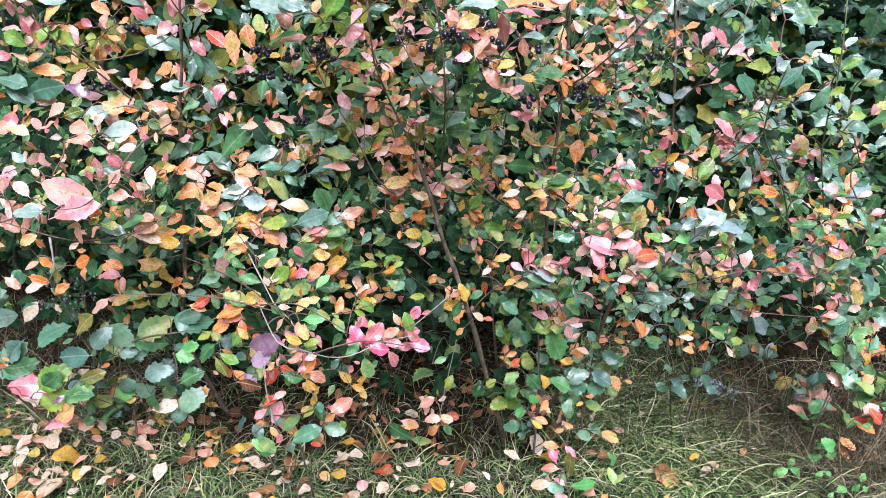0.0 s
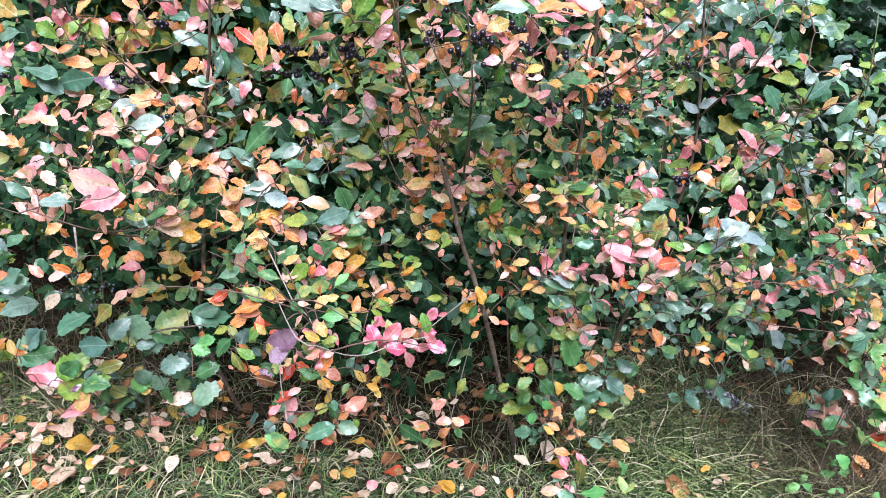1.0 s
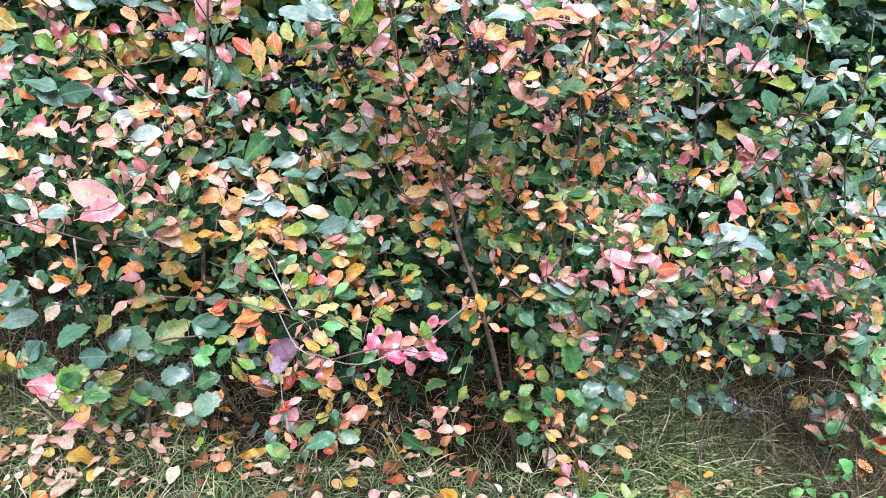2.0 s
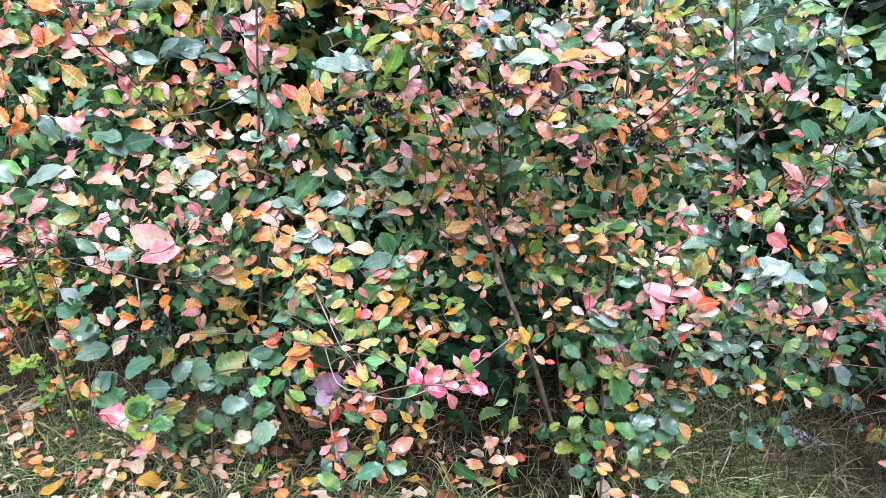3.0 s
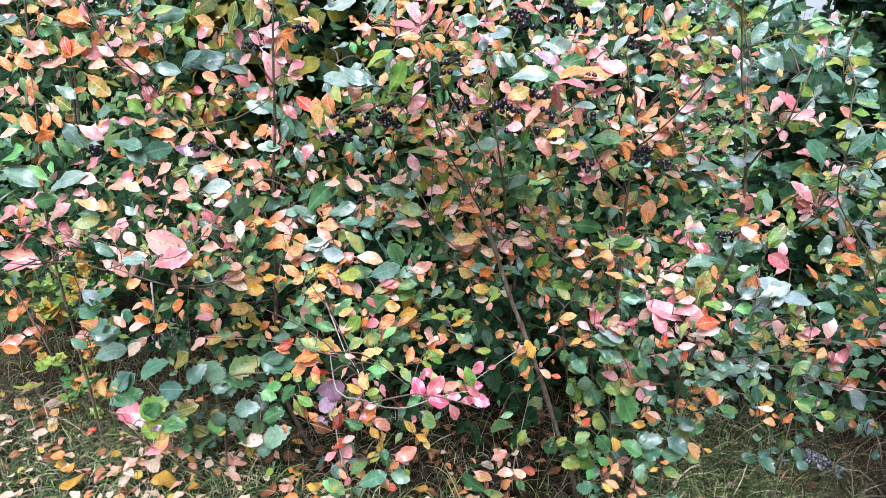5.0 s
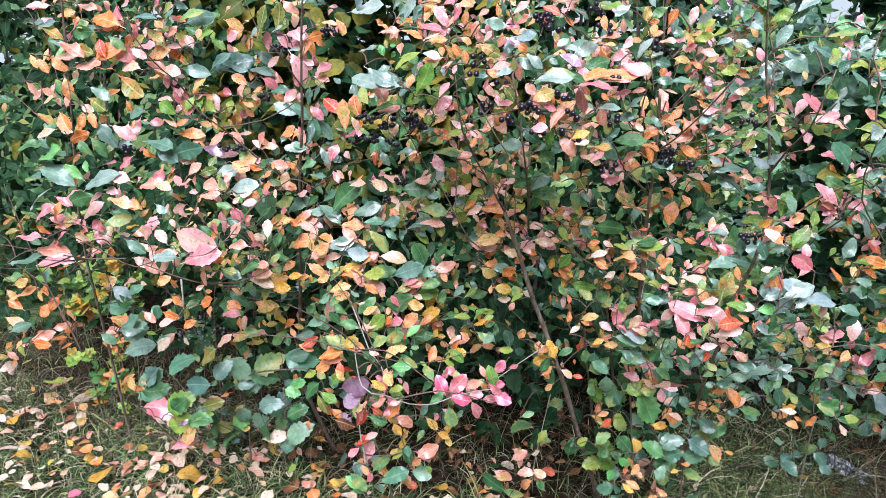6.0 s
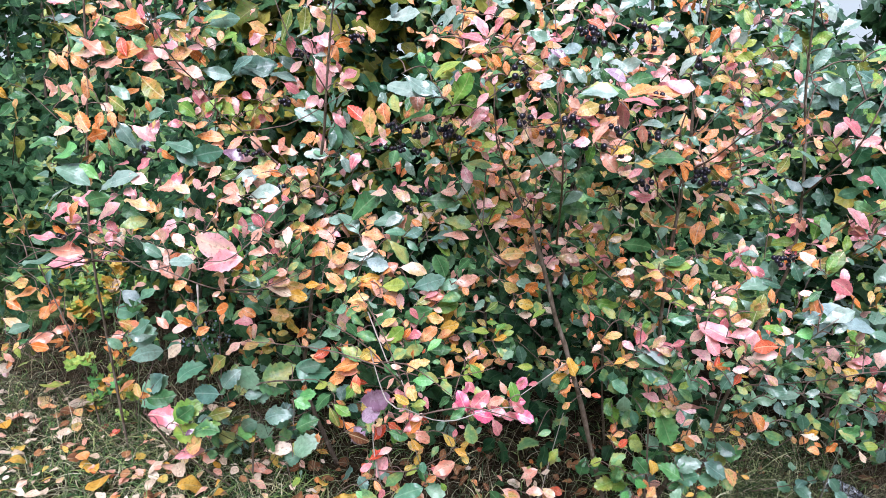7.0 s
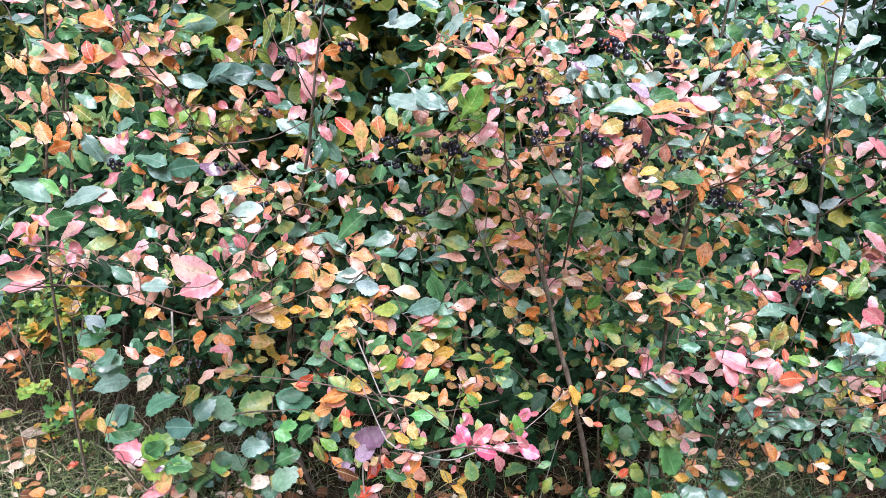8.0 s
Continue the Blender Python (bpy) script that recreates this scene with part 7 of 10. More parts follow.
mid.place("pink", "oval", [(0.354, 1.317, 0.856, 0.384, 1.311, 0.866, 34), (0.358, 1.434, 1.411, 0.375, 1.439, 1.426, 0), (0.359, 1.435, 1.206, 0.331, 1.429, 1.2, 0), (0.369, 1.338, 0.812, 0.307, 1.34, 0.849, 51), (0.378, 1.457, 1.222, 0.398, 1.444, 1.233, 0), (0.386, 1.441, 0.94, 0.42, 1.427, 0.931, 0), (0.388, 1.29, 0.786, 0.359, 1.292, 0.776, 0), (0.422, 1.321, 0.766, 0.446, 1.321, 0.748, 0)])
mid.place("pink", "round", [(0.183, 1.275, 1.301, 0.152, 1.279, 1.296, 0), (0.207, 1.525, 0.72, 0.213, 1.53, 0.755, 0), (0.236, 1.536, 0.699, 0.276, 1.524, 0.728, 34), (0.357, 1.425, 1.233, 0.344, 1.43, 1.225, 20), (0.366, 1.494, 0.928, 0.388, 1.485, 0.942, 34), (0.38, 1.259, 0.819, 0.421, 1.258, 0.834, 34)])
mid.place("purple", "oval", [(0.072, 1.205, 1.295, 0.109, 1.199, 1.282, 34), (0.326, 1.403, 1.268, 0.34, 1.396, 1.248, 0), (0.353, 1.464, 1.409, 0.374, 1.467, 1.4, 0)])
mid.place("red", "oval", [(0.098, 1.543, 0.778, 0.106, 1.531, 0.762, 20), (0.121, 1.598, 0.554, 0.142, 1.587, 0.561, 34), (0.241, 1.549, 0.938, 0.258, 1.54, 0.947, 34), (0.342, 1.338, 0.785, 0.339, 1.333, 0.763, 34), (0.369, 1.307, 0.743, 0.378, 1.311, 0.765, 34), (0.419, 1.253, 0.846, 0.375, 1.243, 0.84, 20)])
mid.place("salmon", "oval", [(0.08, 1.198, 1.162, 0.11, 1.191, 1.131, 20), (0.095, 1.564, 0.581, 0.123, 1.561, 0.563, 34), (0.108, 1.174, 1.153, 0.132, 1.176, 1.157, 34), (0.111, 1.523, 0.691, 0.128, 1.528, 0.711, 0), (0.115, 1.278, 1.122, 0.155, 1.283, 1.118, 34), (0.131, 1.335, 1.079, 0.115, 1.34, 1.083, 20), (0.134, 1.278, 1.326, 0.168, 1.267, 1.332, 40), (0.178, 1.536, 0.814, 0.195, 1.535, 0.835, 34), (0.19, 1.51, 0.905, 0.171, 1.503, 0.918, 0), (0.191, 1.354, 1.106, 0.207, 1.343, 1.132, 30), (0.193, 1.392, 1.086, 0.171, 1.397, 1.089, 20), (0.194, 1.281, 1.236, 0.212, 1.268, 1.246, 20)])
mid.place("salmon", "oval", [(0.204, 1.31, 1.182, 0.219, 1.296, 1.174, 0), (0.237, 1.35, 1.324, 0.266, 1.347, 1.329, 34), (0.238, 1.513, 0.889, 0.208, 1.513, 0.9, 34), (0.239, 1.339, 1.24, 0.276, 1.341, 1.244, 60), (0.24, 1.521, 0.718, 0.262, 1.511, 0.751, 0), (0.246, 1.516, 0.721, 0.283, 1.516, 0.711, 34), (0.264, 1.383, 1.164, 0.293, 1.385, 1.173, 0), (0.279, 1.534, 0.912, 0.295, 1.521, 0.923, 0), (0.285, 1.432, 1.14, 0.314, 1.427, 1.161, 20), (0.285, 1.571, 0.578, 0.311, 1.562, 0.557, 0), (0.291, 1.473, 0.861, 0.327, 1.473, 0.845, 34), (0.311, 1.402, 1.312, 0.34, 1.392, 1.306, 0)])
mid.place("salmon", "oval", [(0.315, 1.549, 0.578, 0.345, 1.54, 0.588, 20), (0.325, 1.386, 0.883, 0.367, 1.373, 0.884, 34), (0.326, 1.425, 1.293, 0.348, 1.413, 1.306, 0), (0.328, 1.425, 1.169, 0.3, 1.411, 1.179, 34), (0.339, 1.45, 1.194, 0.32, 1.446, 1.175, 0), (0.361, 1.48, 1.116, 0.39, 1.466, 1.13, 40), (0.367, 1.434, 1.248, 0.355, 1.431, 1.217, 34), (0.383, 1.435, 1.238, 0.412, 1.431, 1.244, 0), (0.424, 1.318, 0.767, 0.449, 1.312, 0.755, 0)])
mid.place("salmon", "round", [(0.216, 1.516, 0.874, 0.239, 1.515, 0.882, 0), (0.325, 1.366, 0.86, 0.348, 1.367, 0.862, 0), (0.35, 1.41, 0.89, 0.375, 1.407, 0.904, 0)])
mid.place("silver", "oval", [(0.223, 1.524, 0.709, 0.272, 1.511, 0.705, 34)])
mid.place("yellow", "oval", [(0.06, 1.567, 0.855, 0.054, 1.573, 0.826, 0), (0.081, 1.574, 0.814, 0.09, 1.56, 0.785, 34), (0.103, 1.174, 1.161, 0.129, 1.17, 1.175, 34), (0.109, 1.538, 0.82, 0.095, 1.539, 0.832, 0), (0.136, 1.505, 0.902, 0.166, 1.51, 0.897, 20), (0.163, 1.528, 0.667, 0.187, 1.531, 0.682, 20), (0.33, 1.623, 0.975, 0.351, 1.633, 0.996, 34)])
mid.place("yellow", "round", [(0.117, 1.462, 0.954, 0.139, 1.449, 0.976, 20)])
mid.bare_twigs(8)
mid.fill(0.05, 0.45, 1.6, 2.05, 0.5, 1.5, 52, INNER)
mid.fill(0.05, 0.5, 1.5, 1.72, 0.85, 1.5, 26, CROWN, (0.032, 0.045))
berries(mid, (0.127, 1.287, 1.376), 5)
berries(mid, (0.136, 1.278, 1.346), 3)
berries(mid, (0.221, 1.298, 1.319), 5)
berries(mid, (0.241, 1.350, 1.312), 3)
berries(mid, (0.165, 1.248, 1.256), 6)
berries(mid, (0.083, 1.169, 1.231), 4)
berries(mid, (0.102, 1.177, 1.203), 4)
berries(mid, (0.160, 1.264, 1.191), 6)
berries(mid, (0.099, 1.188, 1.168), 4)
berries(mid, (0.163, 1.335, 1.100), 9)
berries(mid, (0.281, 1.432, 1.123), 8)
berries(mid, (0.277, 1.432, 1.107), 6)
berries(mid, (0.437, 1.392, 0.974), 9)
berries(mid, (0.317, 1.450, 1.098), 4)
mid.finish(340)

right = Bush("chokeberry_bush", (0.38, 1.98, 0), "slender chokeberry bush with pink and green leaves", group="chokeberry bushes", company=2)
right.stem([(0.380, 1.980, 0.000), (0.450, 1.850, 0.294), (0.437, 1.750, 0.447), (0.443, 1.680, 0.573), (0.453, 1.620, 0.686), (0.463, 1.580, 0.796), (0.483, 1.550, 0.883), (0.487, 1.520, 0.952), (0.484, 1.500, 1.027), (0.474, 1.480, 1.098), (0.456, 1.450, 1.185), (0.428, 1.400, 1.285), (0.399, 1.320, 1.444), (0.380, 1.232, 1.620)], 0.0052, 0.0016, "bark", "stem")
right.stem([(0.476, 1.480, 1.086), (0.456, 1.280, 1.149), (0.474, 1.240, 1.188), (0.476, 1.200, 1.228), (0.489, 1.200, 1.279)], 0.002, 0.0011, "twig_bark", "branch")
right.stem([(0.483, 1.550, 0.684), (0.458, 1.300, 0.826), (0.459, 1.200, 0.895), (0.471, 1.160, 0.934)], 0.0017, 0.0011, "dead_bark", "branch")
right.stem([(0.466, 1.700, 0.535), (0.502, 1.640, 0.593), (0.556, 1.600, 0.627), (0.641, 1.550, 0.658), (0.674, 1.500, 0.659)], 0.002, 0.0012, "bark", "branch")
right.stem([(0.465, 1.640, 0.613), (0.508, 1.500, 0.684), (0.585, 1.420, 0.744), (0.653, 1.400, 0.776), (0.779, 1.400, 0.768), (0.819, 1.400, 0.794)], 0.0017, 0.0009, "twig_bark", "branch")
right.stem([(0.728, 1.820, 0.097), (0.662, 1.600, 0.407), (0.614, 1.430, 0.592)], 0.0019, 0.0013, "dead_bark", "dead_twig")
right.place("blue_green", "oval", [(0.457, 1.481, 1.322, 0.478, 1.469, 1.362, 20), (0.501, 1.382, 1.319, 0.532, 1.387, 1.306, 0), (0.732, 1.654, 0.587, 0.766, 1.652, 0.556, 34), (0.832, 1.755, 0.454, 0.827, 1.761, 0.411, 34), (0.871, 1.754, 0.444, 0.894, 1.76, 0.397, 20), (0.943, 1.515, 0.742, 0.993, 1.515, 0.711, 0)])
right.place("bright_green", "oval", [(0.67, 1.598, 0.535, 0.713, 1.598, 0.568, 0)])
right.place("deep_green", "oval", [(0.7, 1.657, 0.505, 0.657, 1.654, 0.55, 34)])
right.place("fresh", "oval", [(0.583, 1.448, 1.357, 0.542, 1.452, 1.362, 0)])
right.place("fresh", "round", [(0.43, 1.213, 0.884, 0.461, 1.218, 0.893, 34)])
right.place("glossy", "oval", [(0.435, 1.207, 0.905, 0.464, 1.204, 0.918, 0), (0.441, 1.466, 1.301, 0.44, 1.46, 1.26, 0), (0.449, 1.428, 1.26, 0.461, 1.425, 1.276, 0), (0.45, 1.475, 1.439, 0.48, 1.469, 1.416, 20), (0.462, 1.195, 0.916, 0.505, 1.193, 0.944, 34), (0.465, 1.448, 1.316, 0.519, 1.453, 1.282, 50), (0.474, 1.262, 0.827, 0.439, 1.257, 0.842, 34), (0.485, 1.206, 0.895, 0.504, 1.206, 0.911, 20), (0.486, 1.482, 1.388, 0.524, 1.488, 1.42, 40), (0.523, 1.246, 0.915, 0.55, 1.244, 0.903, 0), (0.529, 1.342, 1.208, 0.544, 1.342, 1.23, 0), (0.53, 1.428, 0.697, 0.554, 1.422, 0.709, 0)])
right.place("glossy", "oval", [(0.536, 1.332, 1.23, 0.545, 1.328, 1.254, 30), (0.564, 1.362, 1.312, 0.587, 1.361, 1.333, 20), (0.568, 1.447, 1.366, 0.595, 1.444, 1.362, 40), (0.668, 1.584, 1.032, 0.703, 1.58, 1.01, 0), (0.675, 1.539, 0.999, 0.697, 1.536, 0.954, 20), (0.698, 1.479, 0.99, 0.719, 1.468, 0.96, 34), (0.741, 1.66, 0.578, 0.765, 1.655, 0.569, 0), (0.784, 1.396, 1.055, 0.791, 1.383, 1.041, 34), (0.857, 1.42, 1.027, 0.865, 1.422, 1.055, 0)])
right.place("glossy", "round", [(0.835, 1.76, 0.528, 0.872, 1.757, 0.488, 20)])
right.place("green", "oval", [(0.381, 1.365, 0.689, 0.403, 1.37, 0.696, 20), (0.451, 1.488, 1.041, 0.468, 1.48, 1.066, 0), (0.454, 1.205, 0.965, 0.438, 1.2, 0.946, 34), (0.456, 1.265, 0.824, 0.469, 1.253, 0.851, 20), (0.462, 1.476, 0.642, 0.495, 1.48, 0.664, 0), (0.479, 1.497, 1.367, 0.513, 1.489, 1.393, 48), (0.488, 1.509, 0.563, 0.528, 1.497, 0.554, 0), (0.53, 1.434, 1.341, 0.582, 1.424, 1.349, 34), (0.547, 1.529, 0.588, 0.574, 1.535, 0.568, 0), (0.588, 1.546, 0.571, 0.575, 1.538, 0.614, 20), (0.593, 1.555, 0.595, 0.615, 1.56, 0.568, 34), (0.603, 1.435, 1.353, 0.627, 1.433, 1.366, 0)])
right.place("green", "oval", [(0.634, 1.538, 0.641, 0.659, 1.526, 0.682, 0), (0.658, 1.599, 0.582, 0.678, 1.593, 0.594, 20), (0.668, 1.471, 0.875, 0.688, 1.475, 0.852, 20), (0.687, 1.618, 0.625, 0.709, 1.611, 0.617, 34), (0.717, 1.5, 1.009, 0.695, 1.491, 1.032, 34), (0.739, 1.672, 0.492, 0.796, 1.678, 0.489, 20), (0.744, 1.469, 0.903, 0.77, 1.474, 0.873, 0), (0.757, 1.407, 1.058, 0.769, 1.41, 1.031, 34), (0.773, 1.608, 0.621, 0.81, 1.614, 0.649, 34), (0.798, 1.458, 0.872, 0.825, 1.462, 0.887, 34), (0.807, 1.479, 0.817, 0.825, 1.471, 0.827, 0), (0.822, 1.775, 0.457, 0.877, 1.778, 0.45, 20)])
right.place("green", "oval", [(0.827, 1.431, 0.991, 0.84, 1.435, 1.019, 34), (0.895, 1.497, 0.778, 0.943, 1.502, 0.766, 20), (0.924, 1.497, 0.811, 0.951, 1.483, 0.842, 0)])
right.place("green", "round", [(0.668, 1.601, 0.554, 0.707, 1.588, 0.545, 20), (0.747, 1.47, 0.921, 0.759, 1.459, 0.953, 0)])
right.place("grey_green", "oval", [(0.407, 1.475, 1.417, 0.452, 1.473, 1.4, 30), (0.418, 1.444, 0.639, 0.45, 1.437, 0.652, 0), (0.425, 1.336, 0.737, 0.468, 1.323, 0.736, 0), (0.431, 1.47, 1.054, 0.472, 1.47, 1.056, 20), (0.441, 1.411, 1.174, 0.481, 1.403, 1.156, 40), (0.448, 1.372, 0.974, 0.465, 1.362, 0.94, 0), (0.451, 1.226, 0.95, 0.434, 1.216, 0.931, 34), (0.454, 1.452, 1.296, 0.476, 1.45, 1.271, 34), (0.456, 1.307, 0.809, 0.484, 1.297, 0.804, 0), (0.461, 1.435, 1.293, 0.504, 1.429, 1.282, 0), (0.469, 1.549, 0.527, 0.498, 1.55, 0.537, 20), (0.478, 1.428, 0.679, 0.51, 1.417, 0.706, 40)])
right.place("grey_green", "oval", [(0.502, 1.36, 1.204, 0.525, 1.352, 1.191, 0), (0.503, 1.355, 1.257, 0.527, 1.349, 1.267, 20), (0.539, 1.334, 1.304, 0.535, 1.333, 1.274, 0), (0.543, 1.387, 0.988, 0.558, 1.383, 0.979, 34), (0.559, 1.363, 1.315, 0.6, 1.35, 1.306, 0), (0.562, 1.503, 0.655, 0.587, 1.507, 0.643, 34), (0.571, 1.522, 0.574, 0.558, 1.513, 0.617, 0), (0.58, 1.326, 1.273, 0.619, 1.317, 1.278, 0), (0.612, 1.546, 0.97, 0.647, 1.549, 0.995, 20), (0.619, 1.424, 0.839, 0.664, 1.424, 0.838, 0), (0.638, 1.547, 0.983, 0.671, 1.543, 0.968, 34), (0.641, 1.458, 0.788, 0.663, 1.445, 0.825, 0)])
right.place("grey_green", "oval", [(0.642, 1.43, 0.897, 0.673, 1.431, 0.888, 0), (0.663, 1.56, 0.642, 0.69, 1.549, 0.663, 0), (0.77, 1.498, 0.805, 0.74, 1.492, 0.786, 0), (0.788, 1.421, 0.996, 0.811, 1.416, 1.026, 34), (0.834, 1.428, 0.952, 0.856, 1.416, 0.972, 0), (0.869, 1.59, 0.633, 0.837, 1.59, 0.667, 34), (0.872, 1.499, 0.75, 0.9, 1.495, 0.779, 20), (0.91, 1.502, 0.777, 0.958, 1.504, 0.755, 0), (0.92, 1.485, 0.852, 0.945, 1.485, 0.872, 0)])
right.place("grey_green", "round", [(0.624, 1.453, 0.929, 0.641, 1.445, 0.966, 20)])
right.place("jade", "oval", [(0.43, 1.475, 0.619, 0.463, 1.48, 0.641, 0), (0.449, 1.467, 0.651, 0.493, 1.47, 0.662, 0), (0.499, 1.535, 0.558, 0.531, 1.531, 0.53, 0), (0.52, 1.431, 1.016, 0.505, 1.429, 1.053, 0), (0.832, 1.769, 0.523, 0.871, 1.766, 0.469, 0), (0.869, 1.462, 0.899, 0.903, 1.452, 0.873, 20), (0.959, 1.547, 0.717, 1.014, 1.552, 0.684, 0)])
right.place("jade", "round", [(0.449, 1.272, 0.816, 0.47, 1.269, 0.835, 0)])
right.place("lime", "oval", [(0.424, 1.245, 0.871, 0.393, 1.242, 0.889, 34), (0.44, 1.477, 1.368, 0.474, 1.466, 1.39, 0), (0.455, 1.461, 1.317, 0.495, 1.457, 1.327, 40), (0.478, 1.419, 1.168, 0.454, 1.412, 1.154, 50), (0.5, 1.448, 1.005, 0.51, 1.454, 1.058, 20), (0.508, 1.367, 0.963, 0.518, 1.367, 0.996, 0), (0.546, 1.334, 1.286, 0.58, 1.339, 1.299, 40), (0.558, 1.284, 0.859, 0.534, 1.288, 0.877, 20), (0.562, 1.46, 0.985, 0.569, 1.464, 1.018, 0), (0.571, 1.379, 0.81, 0.595, 1.378, 0.807, 0), (0.578, 1.33, 1.296, 0.609, 1.318, 1.287, 0), (0.648, 1.463, 0.922, 0.676, 1.46, 0.931, 34)])
right.place("lime", "oval", [(0.74, 1.619, 0.624, 0.777, 1.62, 0.614, 0), (0.747, 1.675, 0.484, 0.789, 1.677, 0.496, 34), (0.763, 1.437, 1.021, 0.801, 1.431, 1.012, 34), (0.824, 1.466, 0.931, 0.848, 1.467, 0.926, 20), (0.863, 1.505, 0.747, 0.887, 1.5, 0.77, 0)])
right.place("lime", "round", [(0.496, 1.397, 1.177, 0.511, 1.386, 1.185, 34), (0.534, 1.326, 1.235, 0.511, 1.329, 1.248, 0)])
right.place("olive", "oval", [(0.405, 1.488, 1.399, 0.446, 1.478, 1.361, 0), (0.463, 1.44, 1.24, 0.492, 1.443, 1.215, 20), (0.526, 1.359, 0.773, 0.524, 1.351, 0.81, 34), (0.67, 1.551, 0.955, 0.642, 1.544, 0.984, 34)])
right.place("olive", "round", [(0.51, 1.373, 0.957, 0.525, 1.36, 0.998, 20), (0.552, 1.29, 0.836, 0.547, 1.289, 0.883, 0)])
right.place("orange", "oval", [(0.408, 1.255, 0.86, 0.425, 1.242, 0.856, 34), (0.411, 1.48, 1.462, 0.435, 1.477, 1.477, 34), (0.438, 1.535, 0.565, 0.456, 1.532, 0.562, 20), (0.447, 1.46, 1.034, 0.466, 1.456, 1.041, 0), (0.453, 1.561, 0.518, 0.472, 1.554, 0.503, 0), (0.457, 1.406, 1.201, 0.472, 1.401, 1.181, 0), (0.46, 1.444, 1.235, 0.492, 1.442, 1.246, 34), (0.488, 1.357, 0.986, 0.477, 1.344, 0.972, 0), (0.495, 1.357, 0.776, 0.523, 1.362, 0.76, 0), (0.655, 1.61, 0.491, 0.673, 1.601, 0.52, 0), (0.663, 1.457, 0.908, 0.695, 1.461, 0.902, 20), (0.693, 1.434, 0.928, 0.658, 1.423, 0.939, 0)])
right.place("orange", "oval", [(0.733, 1.477, 0.924, 0.743, 1.469, 0.95, 0), (0.736, 1.521, 0.738, 0.767, 1.517, 0.736, 34), (0.746, 1.501, 0.771, 0.724, 1.492, 0.79, 0), (0.751, 1.48, 0.85, 0.765, 1.47, 0.838, 0), (0.762, 1.522, 0.746, 0.792, 1.528, 0.734, 0), (0.814, 1.465, 0.834, 0.853, 1.46, 0.831, 34), (0.816, 1.478, 0.855, 0.827, 1.469, 0.84, 20), (0.845, 1.473, 0.901, 0.853, 1.462, 0.916, 34), (0.859, 1.544, 0.707, 0.873, 1.537, 0.683, 34), (0.874, 1.548, 0.644, 0.896, 1.543, 0.647, 34), (0.88, 1.491, 0.861, 0.884, 1.481, 0.848, 0), (0.912, 1.502, 0.738, 0.936, 1.506, 0.724, 34)])
right.place("orange", "round", [(0.453, 1.428, 1.228, 0.43, 1.426, 1.229, 0), (0.453, 1.474, 0.623, 0.48, 1.476, 0.586, 34), (0.462, 1.392, 0.976, 0.494, 1.386, 0.99, 0), (0.514, 1.435, 0.992, 0.535, 1.429, 1.017, 20), (0.599, 1.564, 0.515, 0.629, 1.562, 0.513, 0), (0.623, 1.514, 0.722, 0.645, 1.515, 0.718, 34), (0.676, 1.529, 0.689, 0.69, 1.534, 0.714, 20), (0.889, 1.499, 0.783, 0.854, 1.494, 0.796, 0), (0.936, 1.529, 0.696, 0.95, 1.52, 0.72, 34)])
right.place("pale", "oval", [(0.548, 1.419, 0.976, 0.567, 1.424, 0.979, 0), (0.579, 1.548, 0.555, 0.613, 1.543, 0.555, 30), (0.743, 1.662, 0.483, 0.757, 1.655, 0.459, 0)])
right.place("pink", "oval", [(0.393, 1.461, 1.42, 0.418, 1.454, 1.422, 40), (0.464, 1.497, 1.408, 0.473, 1.498, 1.414, 0), (0.486, 1.39, 1.202, 0.501, 1.395, 1.242, 20), (0.495, 1.446, 1.039, 0.485, 1.451, 1.049, 20), (0.498, 1.414, 1.001, 0.52, 1.418, 0.993, 20), (0.505, 1.423, 1.118, 0.492, 1.415, 1.131, 0), (0.508, 1.323, 1.195, 0.542, 1.326, 1.209, 0), (0.524, 1.367, 1.207, 0.489, 1.357, 1.243, 34), (0.545, 1.264, 0.865, 0.54, 1.253, 0.894, 0), (0.612, 1.496, 1.026, 0.571, 1.5, 1.07, 20), (0.616, 1.5, 1.008, 0.584, 1.505, 1.023, 0), (0.622, 1.489, 0.757, 0.662, 1.486, 0.768, 0)])
right.place("pink", "oval", [(0.655, 1.596, 0.999, 0.64, 1.583, 1.036, 34), (0.739, 1.459, 1.027, 0.73, 1.465, 1.045, 20), (0.745, 1.483, 0.866, 0.765, 1.483, 0.863, 0), (0.745, 1.53, 0.735, 0.778, 1.527, 0.727, 20), (0.751, 1.451, 0.914, 0.768, 1.443, 0.898, 34), (0.778, 1.499, 0.765, 0.82, 1.493, 0.756, 34), (0.825, 1.504, 0.785, 0.847, 1.5, 0.755, 0), (0.844, 1.52, 0.728, 0.798, 1.507, 0.743, 20), (0.856, 1.461, 0.794, 0.839, 1.459, 0.813, 0), (0.912, 1.545, 0.668, 0.928, 1.546, 0.682, 20)])
